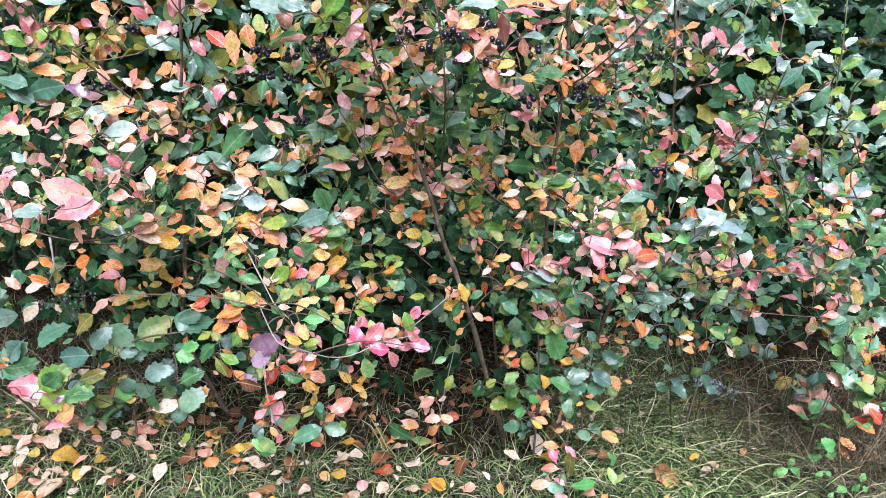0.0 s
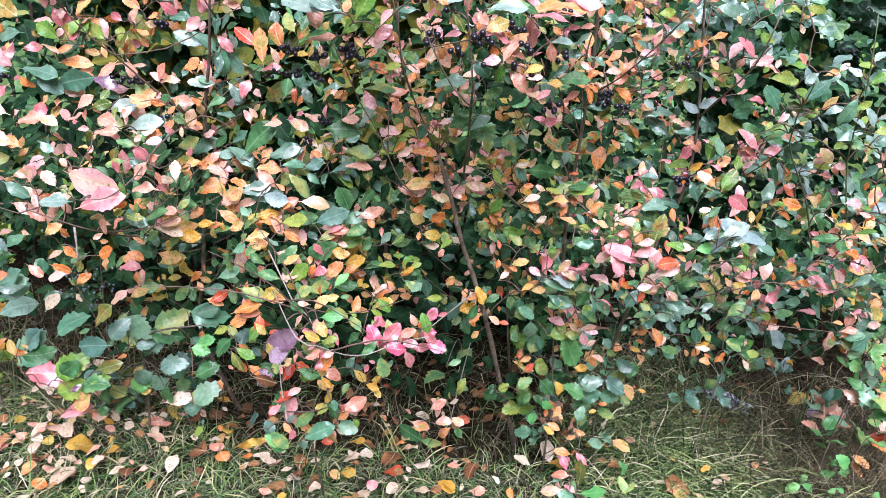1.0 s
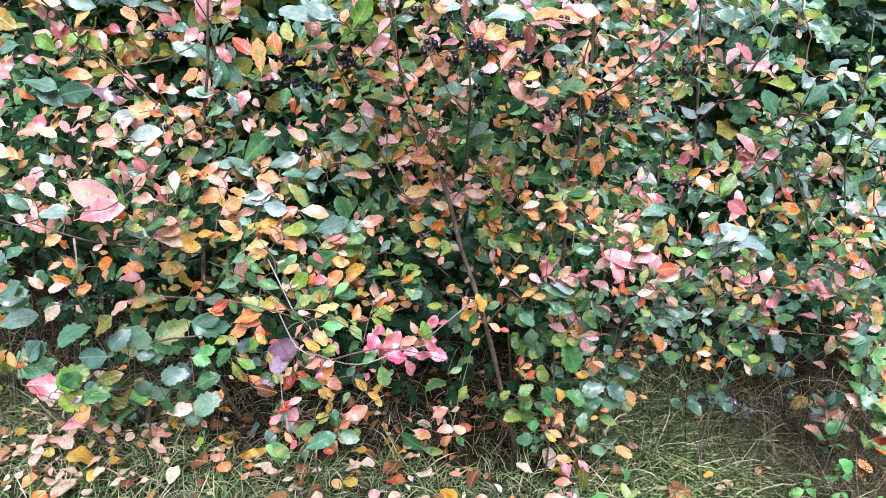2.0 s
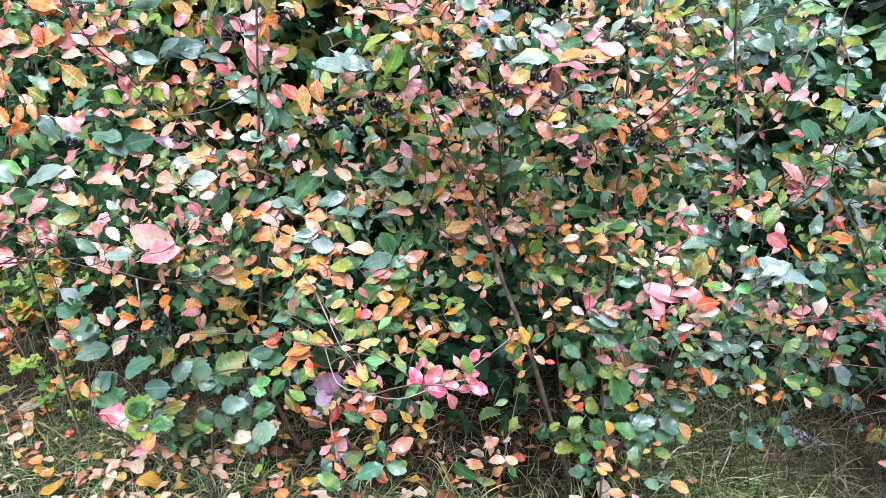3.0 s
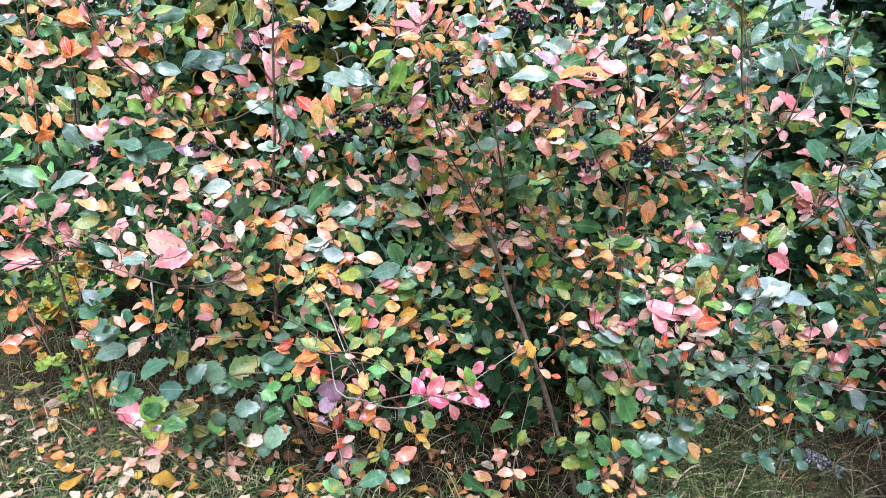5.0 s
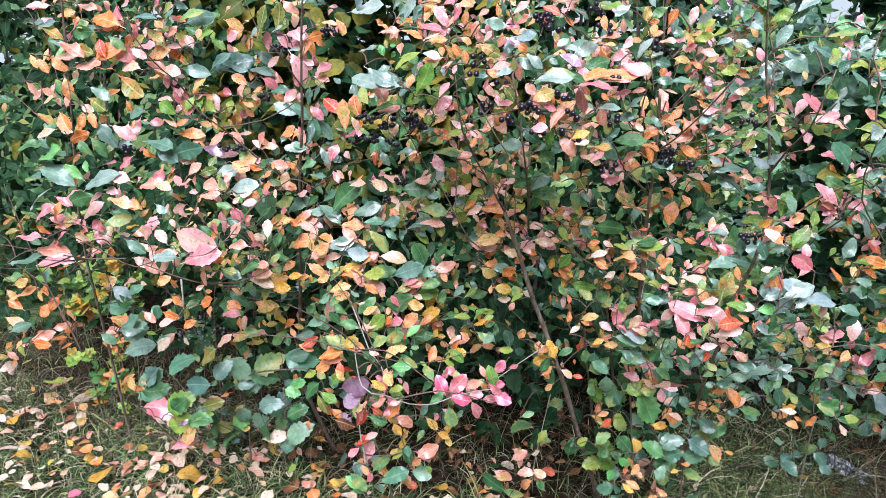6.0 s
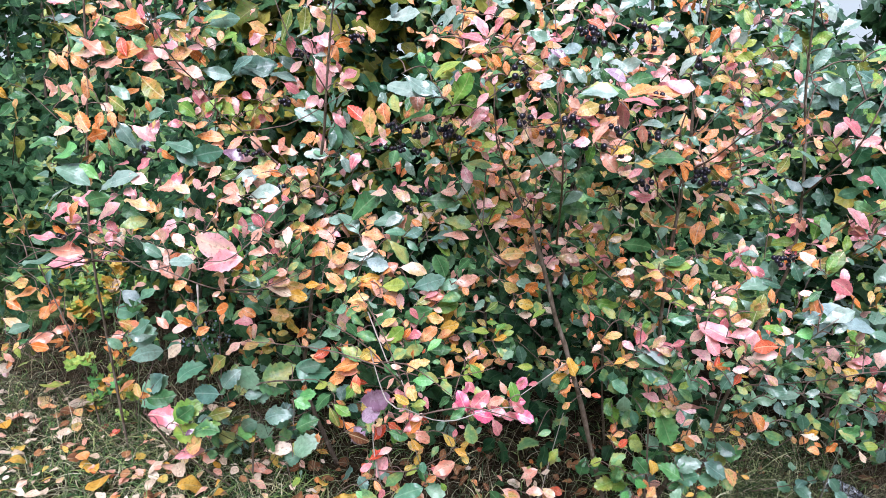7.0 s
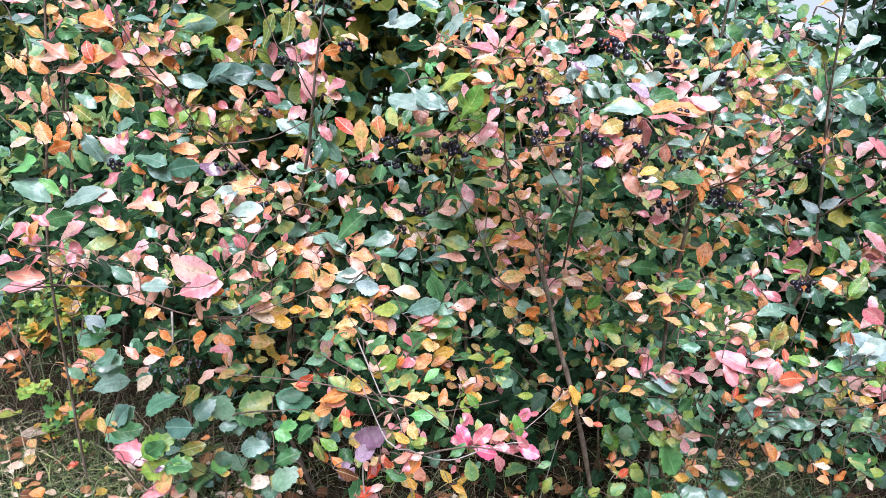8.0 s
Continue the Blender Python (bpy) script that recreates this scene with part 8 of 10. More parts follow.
right.place("pink", "round", [(0.431, 1.461, 1.296, 0.424, 1.452, 1.319, 0), (0.497, 1.382, 1.178, 0.512, 1.371, 1.155, 34), (0.511, 1.239, 0.956, 0.476, 1.235, 0.978, 0), (0.558, 1.377, 0.792, 0.541, 1.364, 0.818, 0), (0.651, 1.569, 1.009, 0.682, 1.556, 1.025, 0), (0.679, 1.495, 0.748, 0.682, 1.494, 0.791, 20), (0.69, 1.471, 0.963, 0.672, 1.462, 0.964, 0), (0.723, 1.567, 0.672, 0.758, 1.567, 0.696, 0), (0.737, 1.433, 1.012, 0.764, 1.431, 1.018, 20), (0.784, 1.446, 0.94, 0.819, 1.445, 0.947, 20), (0.859, 1.497, 0.808, 0.896, 1.501, 0.815, 20), (0.895, 1.453, 0.89, 0.914, 1.444, 0.905, 20)])
right.place("pink", "round", [(0.96, 1.564, 0.635, 0.988, 1.56, 0.645, 0)])
right.place("purple", "oval", [(0.567, 1.378, 1.324, 0.574, 1.368, 1.315, 0), (0.762, 1.481, 0.958, 0.794, 1.485, 0.952, 0)])
right.place("red", "oval", [(0.406, 1.244, 0.9, 0.417, 1.248, 0.89, 34), (0.699, 1.487, 0.937, 0.679, 1.484, 0.965, 20), (0.832, 1.418, 1.01, 0.837, 1.42, 1.027, 34), (0.9, 1.457, 0.901, 0.913, 1.445, 0.887, 0)])
right.place("salmon", "oval", [(0.423, 1.474, 1.075, 0.45, 1.477, 1.078, 20), (0.437, 1.246, 0.877, 0.404, 1.242, 0.88, 34), (0.444, 1.494, 1.064, 0.47, 1.494, 1.073, 0), (0.451, 1.491, 0.608, 0.475, 1.482, 0.589, 0), (0.453, 1.462, 1.303, 0.466, 1.451, 1.311, 20), (0.47, 1.444, 1.194, 0.483, 1.44, 1.205, 34), (0.476, 1.505, 0.564, 0.49, 1.503, 0.593, 20), (0.49, 1.355, 0.97, 0.46, 1.347, 0.997, 34), (0.504, 1.372, 1.142, 0.519, 1.361, 1.151, 40), (0.533, 1.338, 1.206, 0.539, 1.335, 1.214, 40), (0.555, 1.327, 1.184, 0.52, 1.319, 1.196, 50), (0.564, 1.409, 0.769, 0.586, 1.412, 0.758, 0)])
right.place("salmon", "oval", [(0.611, 1.508, 1.018, 0.585, 1.495, 1.03, 0), (0.633, 1.555, 0.993, 0.612, 1.547, 1.011, 0), (0.652, 1.494, 0.745, 0.619, 1.492, 0.749, 20), (0.653, 1.599, 1.016, 0.667, 1.599, 1.035, 0), (0.68, 1.545, 0.689, 0.68, 1.551, 0.661, 34), (0.71, 1.448, 0.948, 0.744, 1.454, 0.93, 0), (0.726, 1.464, 0.991, 0.749, 1.453, 0.991, 40), (0.729, 1.614, 0.646, 0.755, 1.603, 0.64, 34), (0.735, 1.653, 0.523, 0.74, 1.656, 0.536, 20), (0.776, 1.461, 0.84, 0.797, 1.462, 0.828, 20), (0.789, 1.672, 0.564, 0.815, 1.665, 0.577, 34), (0.797, 1.4, 1.055, 0.813, 1.394, 1.04, 34)])
right.place("salmon", "oval", [(0.819, 1.485, 0.86, 0.84, 1.482, 0.865, 0), (0.822, 1.5, 0.76, 0.851, 1.503, 0.741, 0), (0.825, 1.464, 0.92, 0.845, 1.456, 0.913, 20), (0.826, 1.421, 1.02, 0.842, 1.424, 1.004, 20), (0.83, 1.465, 0.872, 0.868, 1.463, 0.868, 0), (0.859, 1.445, 0.926, 0.881, 1.438, 0.94, 20), (0.869, 1.54, 0.681, 0.877, 1.541, 0.708, 0), (0.903, 1.543, 0.675, 0.926, 1.544, 0.662, 34), (0.905, 1.563, 0.618, 0.935, 1.55, 0.632, 34), (0.945, 1.536, 0.7, 0.965, 1.526, 0.698, 34)])
right.place("salmon", "round", [(0.504, 1.397, 1.188, 0.513, 1.388, 1.208, 20), (0.733, 1.431, 1.02, 0.71, 1.418, 1.049, 0), (0.773, 1.467, 0.868, 0.794, 1.468, 0.881, 0)])
right.place("silver", "oval", [(0.442, 1.486, 1.114, 0.473, 1.473, 1.095, 0), (0.459, 1.208, 0.926, 0.435, 1.213, 0.918, 34), (0.46, 1.225, 0.876, 0.48, 1.213, 0.907, 34), (0.471, 1.455, 1.281, 0.506, 1.444, 1.262, 40), (0.493, 1.439, 1.127, 0.46, 1.443, 1.109, 0), (0.497, 1.226, 0.904, 0.553, 1.231, 0.917, 34), (0.686, 1.501, 0.984, 0.731, 1.503, 0.993, 34), (0.711, 1.491, 0.966, 0.735, 1.492, 0.944, 34), (0.835, 1.75, 0.547, 0.872, 1.755, 0.482, 0), (0.849, 1.466, 0.921, 0.893, 1.465, 0.952, 0), (0.896, 1.756, 0.415, 0.901, 1.754, 0.456, 34)])
right.place("silver", "round", [(0.473, 1.5, 1.419, 0.478, 1.488, 1.442, 0), (0.509, 1.228, 0.919, 0.469, 1.222, 0.942, 0)])
right.place("yellow", "oval", [(0.43, 1.545, 0.538, 0.453, 1.536, 0.538, 20), (0.455, 1.418, 0.986, 0.476, 1.405, 1.004, 0), (0.588, 1.56, 0.55, 0.612, 1.549, 0.566, 20), (0.61, 1.493, 0.735, 0.64, 1.484, 0.735, 0), (0.679, 1.462, 0.913, 0.708, 1.463, 0.927, 34), (0.695, 1.456, 0.865, 0.711, 1.447, 0.875, 0), (0.719, 1.504, 0.779, 0.741, 1.492, 0.78, 0), (0.82, 1.443, 0.895, 0.835, 1.439, 0.893, 34), (0.893, 1.746, 0.451, 0.921, 1.751, 0.444, 34)])
right.place("yellow", "round", [(0.811, 1.445, 0.888, 0.787, 1.45, 0.904, 34), (0.883, 1.531, 0.713, 0.9, 1.522, 0.703, 34)])
right.bare_twigs(5)
# low inner leaves, again darkened by colour in place of shade
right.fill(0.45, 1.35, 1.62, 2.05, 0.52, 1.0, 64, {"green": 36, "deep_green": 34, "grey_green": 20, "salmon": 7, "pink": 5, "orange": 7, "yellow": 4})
berries(right, (0.420, 1.428, 1.193), 5)
right.finish()

grey = Bush("willow_shoots", (1.12, 2.05, 0), "upright shoots with pale grey-green and lime leaves", "bush")
grey.stem([(1.12, 2.05, 0), (1.06, 1.9, 0.4), (0.98, 1.7, 0.7), (0.9, 1.58, 0.85)], 0.003, 0.002, "green_bark")
grey.stem([(0.792, 1.550, 0.808), (0.706, 1.450, 0.941), (0.594, 1.320, 1.066), (0.564, 1.220, 1.153), (0.564, 1.200, 1.180)], 0.002, 0.0011, "green_bark", "branch")
grey.stem([(0.567, 1.520, 0.919), (0.581, 1.480, 0.967), (0.590, 1.400, 1.013), (0.597, 1.330, 1.061)], 0.0016, 0.0011, "green_bark", "branch")
grey.stem([(0.834, 1.500, 0.850), (0.743, 1.400, 1.031), (0.705, 1.320, 1.142), (0.692, 1.300, 1.218), (0.684, 1.300, 1.290)], 0.0017, 0.001, "green_bark", "branch")
grey.place("blue_green", "oval", [(0.587, 1.286, 1.255, 0.617, 1.282, 1.261, 0)])
grey.place("glossy", "oval", [(0.594, 1.266, 1.19, 0.57, 1.258, 1.172, 0), (0.625, 1.282, 1.123, 0.643, 1.268, 1.141, 34), (0.652, 1.36, 1.113, 0.671, 1.352, 1.085, 34), (0.655, 1.402, 1.075, 0.658, 1.399, 1.102, 0), (0.657, 1.465, 1.067, 0.682, 1.457, 1.075, 0), (0.665, 1.321, 1.203, 0.688, 1.311, 1.188, 20), (0.711, 1.342, 1.175, 0.743, 1.339, 1.202, 0), (0.722, 1.35, 1.214, 0.737, 1.351, 1.238, 34), (0.735, 1.349, 1.101, 0.709, 1.336, 1.121, 34), (0.758, 1.364, 1.1, 0.744, 1.35, 1.131, 20), (0.77, 1.383, 1.114, 0.787, 1.37, 1.123, 40), (0.772, 1.359, 1.162, 0.803, 1.362, 1.177, 34)])
grey.place("green", "oval", [(0.653, 1.572, 1.038, 0.685, 1.563, 1.086, 34), (0.735, 1.383, 1.081, 0.749, 1.369, 1.057, 0)])
grey.place("grey_green", "oval", [(0.56, 1.359, 1.148, 0.587, 1.354, 1.115, 20), (0.596, 1.286, 1.251, 0.619, 1.277, 1.239, 34), (0.612, 1.255, 1.183, 0.579, 1.259, 1.145, 34), (0.643, 1.413, 1.079, 0.675, 1.402, 1.062, 0), (0.683, 1.321, 1.141, 0.685, 1.324, 1.106, 0), (0.779, 1.391, 1.066, 0.827, 1.39, 1.077, 34)])
grey.place("grey_green", "round", [(0.702, 1.315, 1.152, 0.701, 1.312, 1.185, 34)])
grey.place("jade", "oval", [(0.573, 1.341, 1.121, 0.539, 1.338, 1.161, 0), (0.582, 1.333, 1.305, 0.61, 1.32, 1.314, 0), (0.625, 1.266, 1.182, 0.659, 1.261, 1.163, 20), (0.685, 1.304, 1.152, 0.672, 1.303, 1.103, 20)])
grey.place("lime", "oval", [(0.615, 1.376, 1.373, 0.637, 1.372, 1.366, 34), (0.652, 1.556, 1.053, 0.672, 1.55, 1.078, 0), (0.675, 1.456, 1.053, 0.711, 1.451, 1.061, 0), (0.69, 1.312, 1.132, 0.714, 1.309, 1.148, 0), (0.705, 1.385, 1.053, 0.725, 1.389, 1.066, 0), (0.712, 1.325, 1.176, 0.737, 1.317, 1.199, 34), (0.717, 1.338, 1.209, 0.69, 1.326, 1.213, 20), (0.761, 1.366, 1.09, 0.792, 1.362, 1.102, 0)])
grey.place("lime", "round", [(0.577, 1.301, 1.159, 0.602, 1.305, 1.153, 0), (0.644, 1.342, 1.124, 0.628, 1.343, 1.114, 0), (0.715, 1.357, 1.237, 0.723, 1.353, 1.247, 34)])
grey.place("olive", "oval", [(0.643, 1.583, 1.018, 0.613, 1.57, 1.054, 0)])
grey.place("pink", "oval", [(0.609, 1.371, 1.119, 0.617, 1.367, 1.11, 0), (0.615, 1.438, 1.09, 0.629, 1.429, 1.108, 0), (0.819, 1.388, 1.095, 0.813, 1.378, 1.116, 0)])
grey.place("salmon", "oval", [(0.819, 1.398, 1.094, 0.832, 1.39, 1.111, 0)])
grey.place("silver", "oval", [(0.573, 1.268, 1.198, 0.588, 1.274, 1.168, 0)])
grey.fill(0.7, 1.35, 1.35, 1.8, 0.85, 1.25, 16, {"grey_green": 6, "lime": 2, "green": 4, "glossy": 2}, (0.045, 0.065))
grey.finish()

bramble = Bush("bramble", (-0.85, 1.75, 0), "bramble with large toothed blue-green leaves, some turned pink", "bramble", company=1)
bramble.stem([(-0.85, 1.75, 0), (-0.82, 1.7, 0.25), (-0.78, 1.62, 0.42), (-0.6, 1.55, 0.5)], 0.0035, 0.002)
bramble.stem([(-0.9, 1.75, 0), (-1.0, 1.6, 0.2), (-1.02, 1.5, 0.35)], 0.003, 0.002)
bramble.place("blue_green", "saw", [(-1.013, 1.563, 0.444, -1.071, 1.551, 0.392, 0), (-0.823, 1.545, 0.442, -0.787, 1.547, 0.494, 0), (-0.798, 1.611, 0.397, -0.756, 1.614, 0.409, 20), (-0.782, 1.457, 0.472, -0.855, 1.459, 0.462, 0), (-0.761, 1.659, 0.309, -0.692, 1.647, 0.341, 0)])
bramble.place("brown", "oval", [(-0.424, 1.413, 0.45, -0.37, 1.4, 0.442, 0)])
bramble.place("fresh", "saw", [(-0.831, 1.63, 0.262, -0.774, 1.633, 0.294, 0), (-0.635, 1.575, 0.426, -0.588, 1.576, 0.415, 34), (-0.628, 1.592, 0.427, -0.584, 1.587, 0.451, 34)])
bramble.place("green", "saw", [(-1.06, 1.546, 0.379, -0.977, 1.543, 0.399, 0), (-0.911, 1.47, 0.378, -0.862, 1.463, 0.42, 0), (-0.872, 1.48, 0.337, -0.808, 1.472, 0.369, 34), (-0.76, 1.623, 0.439, -0.685, 1.609, 0.437, 34), (-0.751, 1.623, 0.448, -0.674, 1.625, 0.49, 20), (-0.75, 1.681, 0.245, -0.772, 1.681, 0.187, 20), (-0.695, 1.694, 0.227, -0.641, 1.689, 0.201, 0), (-0.614, 1.543, 0.363, -0.56, 1.548, 0.4, 34), (-0.533, 1.572, 0.459, -0.569, 1.55, 0.422, 28)])
bramble.place("grey_green", "saw", [(-0.771, 1.636, 0.372, -0.731, 1.631, 0.43, 34), (-0.763, 1.616, 0.322, -0.816, 1.614, 0.281, 0), (-0.72, 1.7, 0.165, -0.667, 1.688, 0.198, 0), (-0.652, 1.609, 0.433, -0.615, 1.599, 0.425, 34)])
bramble.place("jade", "saw", [(-1.089, 1.571, 0.372, -1.021, 1.568, 0.433, 0), (-1.072, 1.548, 0.368, -0.996, 1.541, 0.372, 34), (-0.89, 1.443, 0.496, -0.84, 1.448, 0.554, 20), (-0.811, 1.6, 0.484, -0.75, 1.604, 0.424, 0), (-0.665, 1.65, 0.22, -0.609, 1.644, 0.284, 0), (-0.643, 1.599, 0.512, -0.557, 1.586, 0.503, 0)])
bramble.place("lime", "saw", [(-0.933, 1.481, 0.32, -0.866, 1.472, 0.358, 0), (-0.921, 1.47, 0.368, -0.858, 1.469, 0.425, 0), (-0.849, 1.484, 0.354, -0.817, 1.479, 0.345, 20), (-0.684, 1.676, 0.101, -0.663, 1.674, 0.133, 20)])
bramble.place("olive", "oval", [(-0.852, 1.517, 0.37, -0.794, 1.506, 0.399, 0), (-0.504, 1.497, 0.464, -0.479, 1.489, 0.417, 0)])
bramble.place("olive", "round", [(-0.831, 1.5, 0.501, -0.791, 1.495, 0.555, 20)])
bramble.place("orange", "oval", [(-0.923, 1.473, 0.366, -0.88, 1.472, 0.381, 0), (-0.821, 1.632, 0.306, -0.797, 1.631, 0.322, 0), (-0.82, 1.561, 0.385, -0.797, 1.559, 0.397, 34), (-0.493, 1.507, 0.438, -0.474, 1.512, 0.406, 0)])
bramble.place("orange", "round", [(-0.897, 1.484, 0.281, -0.845, 1.474, 0.328, 0), (-0.545, 1.531, 0.37, -0.553, 1.528, 0.339, 34)])
bramble.place("pale", "oval", [(-0.97, 1.477, 0.342, -0.948, 1.478, 0.319, 0), (-0.766, 1.688, 0.193, -0.699, 1.683, 0.223, 20)])
bramble.place("pink", "oval", [(-0.94, 1.493, 0.245, -0.88, 1.497, 0.293, 34)])
bramble.place("pink", "round", [(-1.025, 1.506, 0.352, -0.932, 1.495, 0.354, 20)])
bramble.place("purple", "oval", [(-0.881, 1.456, 0.341, -0.863, 1.456, 0.359, 0), (-0.381, 1.412, 0.464, -0.409, 1.408, 0.417, 0)])
bramble.place("purple", "round", [(-0.394, 1.428, 0.46, -0.439, 1.43, 0.431, 20)])
bramble.place("silver", "saw", [(-0.817, 1.47, 0.438, -0.848, 1.458, 0.448, 0)])
bramble.place("yellow", "oval", [(-0.812, 1.633, 0.253, -0.779, 1.638, 0.255, 0)])
bramble.fill(-1.1, -0.35, 1.78, 2.0, 0.08, 0.4, 20, {"deep_green": 3, "green": 2, "blue_green": 4, "jade": 1}, (0.05, 0.075), "saw", (3, 4))
bramble.finish()

bramble_far = Bush("bramble", (0.45, 1.85, 0), "small bramble with toothed grey-green leaves", "bramble", company=1)
bramble_far.stem([(0.45, 1.85, 0), (0.43, 1.8, 0.2), (0.42, 1.72, 0.35)], 0.003, 0.002)
bramble_far.place("blue_green", "saw", [(0.416, 1.682, 0.381, 0.473, 1.677, 0.352, 34)])
bramble_far.place("bright_green", "saw", [(0.388, 1.587, 0.511, 0.408, 1.58, 0.495, 0)])
bramble_far.place("green", "saw", [(0.441, 1.66, 0.443, 0.485, 1.661, 0.41, 20), (0.443, 1.697, 0.401, 0.467, 1.701, 0.37, 0)])
bramble_far.place("grey_green", "saw", [(0.344, 1.626, 0.379, 0.393, 1.618, 0.414, 0), (0.472, 1.637, 0.437, 0.431, 1.641, 0.46, 0)])
bramble_far.place("jade", "saw", [(0.408, 1.691, 0.335, 0.464, 1.686, 0.322, 0)])
bramble_far.place("orange", "oval", [(0.405, 1.675, 0.315, 0.428, 1.672, 0.317, 34)])
bramble_far.place("salmon", "oval", [(0.465, 1.556, 0.508, 0.461, 1.555, 0.487, 0)])
bramble_far.place("silver", "saw", [(0.424, 1.691, 0.377, 0.468, 1.69, 0.352, 0)])
bramble_far.place("yellow", "oval", [(0.511, 1.707, 0.349, 0.531, 1.703, 0.346, 34)])
bramble_far.fill(0.42, 1.15, 1.75, 2.1, 0.28, 0.62, 40, {"blue_green": 5, "grey_green": 3, "jade": 2, "green": 3, "deep_green": 2}, (0.03, 0.048), "saw", (3, 6))
bramble_far.finish()

sapling = Bush("cherry_sapling", (0.3, 1.8, 0), "low sapling with fresh green toothed leaves", "sapling", company=1)
sapling.stem([(0.3, 1.8, 0), (0.29, 1.72, 0.25), (0.27, 1.65, 0.45), (0.25, 1.6, 0.6)], 0.0035, 0.002)
sapling.place("bright_green", "saw", [(0.194, 1.661, 0.345, 0.221, 1.662, 0.379, 0), (0.232, 1.671, 0.417, 0.263, 1.664, 0.385, 0), (0.277, 1.633, 0.365, 0.248, 1.631, 0.386, 0), (0.284, 1.612, 0.53, 0.324, 1.608, 0.447, 34), (0.355, 1.617, 0.363, 0.302, 1.617, 0.392, 28)])
sapling.place("fresh", "saw", [(0.242, 1.653, 0.284, 0.23, 1.644, 0.255, 34), (0.251, 1.61, 0.344, 0.28, 1.607, 0.326, 0)])
sapling.place("green", "saw", [(0.123, 1.77, 0.239, 0.136, 1.758, 0.291, 0), (0.145, 1.704, 0.306, 0.166, 1.707, 0.315, 0), (0.16, 1.621, 0.563, 0.206, 1.619, 0.591, 0), (0.179, 1.669, 0.474, 0.163, 1.671, 0.502, 0), (0.216, 1.688, 0.438, 0.227, 1.69, 0.486, 0), (0.229, 1.546, 0.625, 0.265, 1.543, 0.651, 20), (0.231, 1.636, 0.341, 0.26, 1.625, 0.328, 20), (0.241, 1.63, 0.393, 0.278, 1.616, 0.359, 0), (0.346, 1.658, 0.297, 0.377, 1.649, 0.259, 0)])
sapling.place("grey_green", "saw", [(0.368, 1.556, 0.553, 0.389, 1.551, 0.529, 0)])
sapling.place("jade", "saw", [(0.121, 1.77, 0.265, 0.128, 1.759, 0.289, 20), (0.166, 1.599, 0.596, 0.207, 1.597, 0.572, 20), (0.202, 1.633, 0.548, 0.206, 1.632, 0.496, 20), (0.227, 1.683, 0.489, 0.243, 1.68, 0.453, 34), (0.35, 1.624, 0.389, 0.391, 1.628, 0.384, 0), (0.352, 1.624, 0.287, 0.355, 1.624, 0.327, 0), (0.358, 1.667, 0.326, 0.402, 1.654, 0.356, 0)])
sapling.place("lime", "saw", [(0.144, 1.705, 0.313, 0.165, 1.695, 0.338, 20), (0.177, 1.689, 0.496, 0.188, 1.687, 0.443, 0), (0.246, 1.687, 0.427, 0.235, 1.688, 0.385, 0), (0.25, 1.607, 0.528, 0.301, 1.596, 0.547, 0), (0.281, 1.61, 0.486, 0.309, 1.611, 0.459, 34)])
sapling.place("olive", "oval", [(0.19, 1.662, 0.408, 0.227, 1.664, 0.397, 20)])
sapling.place("orange", "oval", [(0.19, 1.671, 0.419, 0.217, 1.668, 0.433, 0), (0.272, 1.637, 0.266, 0.306, 1.624, 0.264, 20), (0.282, 1.609, 0.301, 0.3, 1.612, 0.334, 0), (0.328, 1.64, 0.416, 0.353, 1.644, 0.44, 34), (0.341, 1.6, 0.469, 0.357, 1.589, 0.499, 0)])
sapling.place("orange", "round", [(0.349, 1.621, 0.467, 0.383, 1.623, 0.455, 20)])
sapling.place("pink", "round", [(0.24, 1.6, 0.574, 0.28, 1.593, 0.568, 20)])
sapling.place("red", "oval", [(0.199, 1.657, 0.396, 0.225, 1.661, 0.421, 20)])
sapling.place("salmon", "oval", [(0.29, 1.639, 0.3, 0.312, 1.633, 0.283, 34), (0.35, 1.576, 0.497, 0.381, 1.569, 0.497, 34)])
sapling.place("yellow", "oval", [(0.175, 1.692, 0.407, 0.205, 1.692, 0.403, 20), (0.265, 1.628, 0.263, 0.294, 1.626, 0.244, 0), (0.317, 1.613, 0.444, 0.35, 1.602, 0.447, 0), (0.381, 1.657, 0.295, 0.401, 1.662, 0.303, 34)])
sapling.place("yellow", "round", [(0.291, 1.622, 0.358, 0.288, 1.611, 0.395, 20)])
sapling.fill(0.16, 0.52, 1.72, 1.95, 0.12, 0.58, 14, {"bright_green": 6, "jade": 5, "lime": 1, "orange": 1, "salmon": 1}, (0.04, 0.06), "saw", (3, 5))
sapling.finish()

right_sapling = Bush("cherry_sapling", (1.05, 1.8, 0), "sapling with green and orange toothed leaves", "sapling", company=1)
right_sapling.stem([(1.1, 1.85, 0), (1.09, 1.78, 0.3), (1.1, 1.7, 0.6)], 0.0024, 0.0015)
right_sapling.place("bright_green", "saw", [(0.928, 1.592, 0.541, 0.959, 1.581, 0.525, 34), (0.94, 1.562, 0.541, 0.979, 1.567, 0.526, 0), (0.969, 1.536, 0.584, 0.997, 1.525, 0.548, 34), (0.971, 1.546, 0.572, 1, 1.541, 0.604, 34), (0.994, 1.564, 0.476, 0.963, 1.578, 0.498, 28), (1.032, 1.512, 0.448, 1.008, 1.529, 0.481, 28)])
right_sapling.place("fresh", "saw", [(0.979, 1.522, 0.286, 0.95, 1.516, 0.319, 0)])
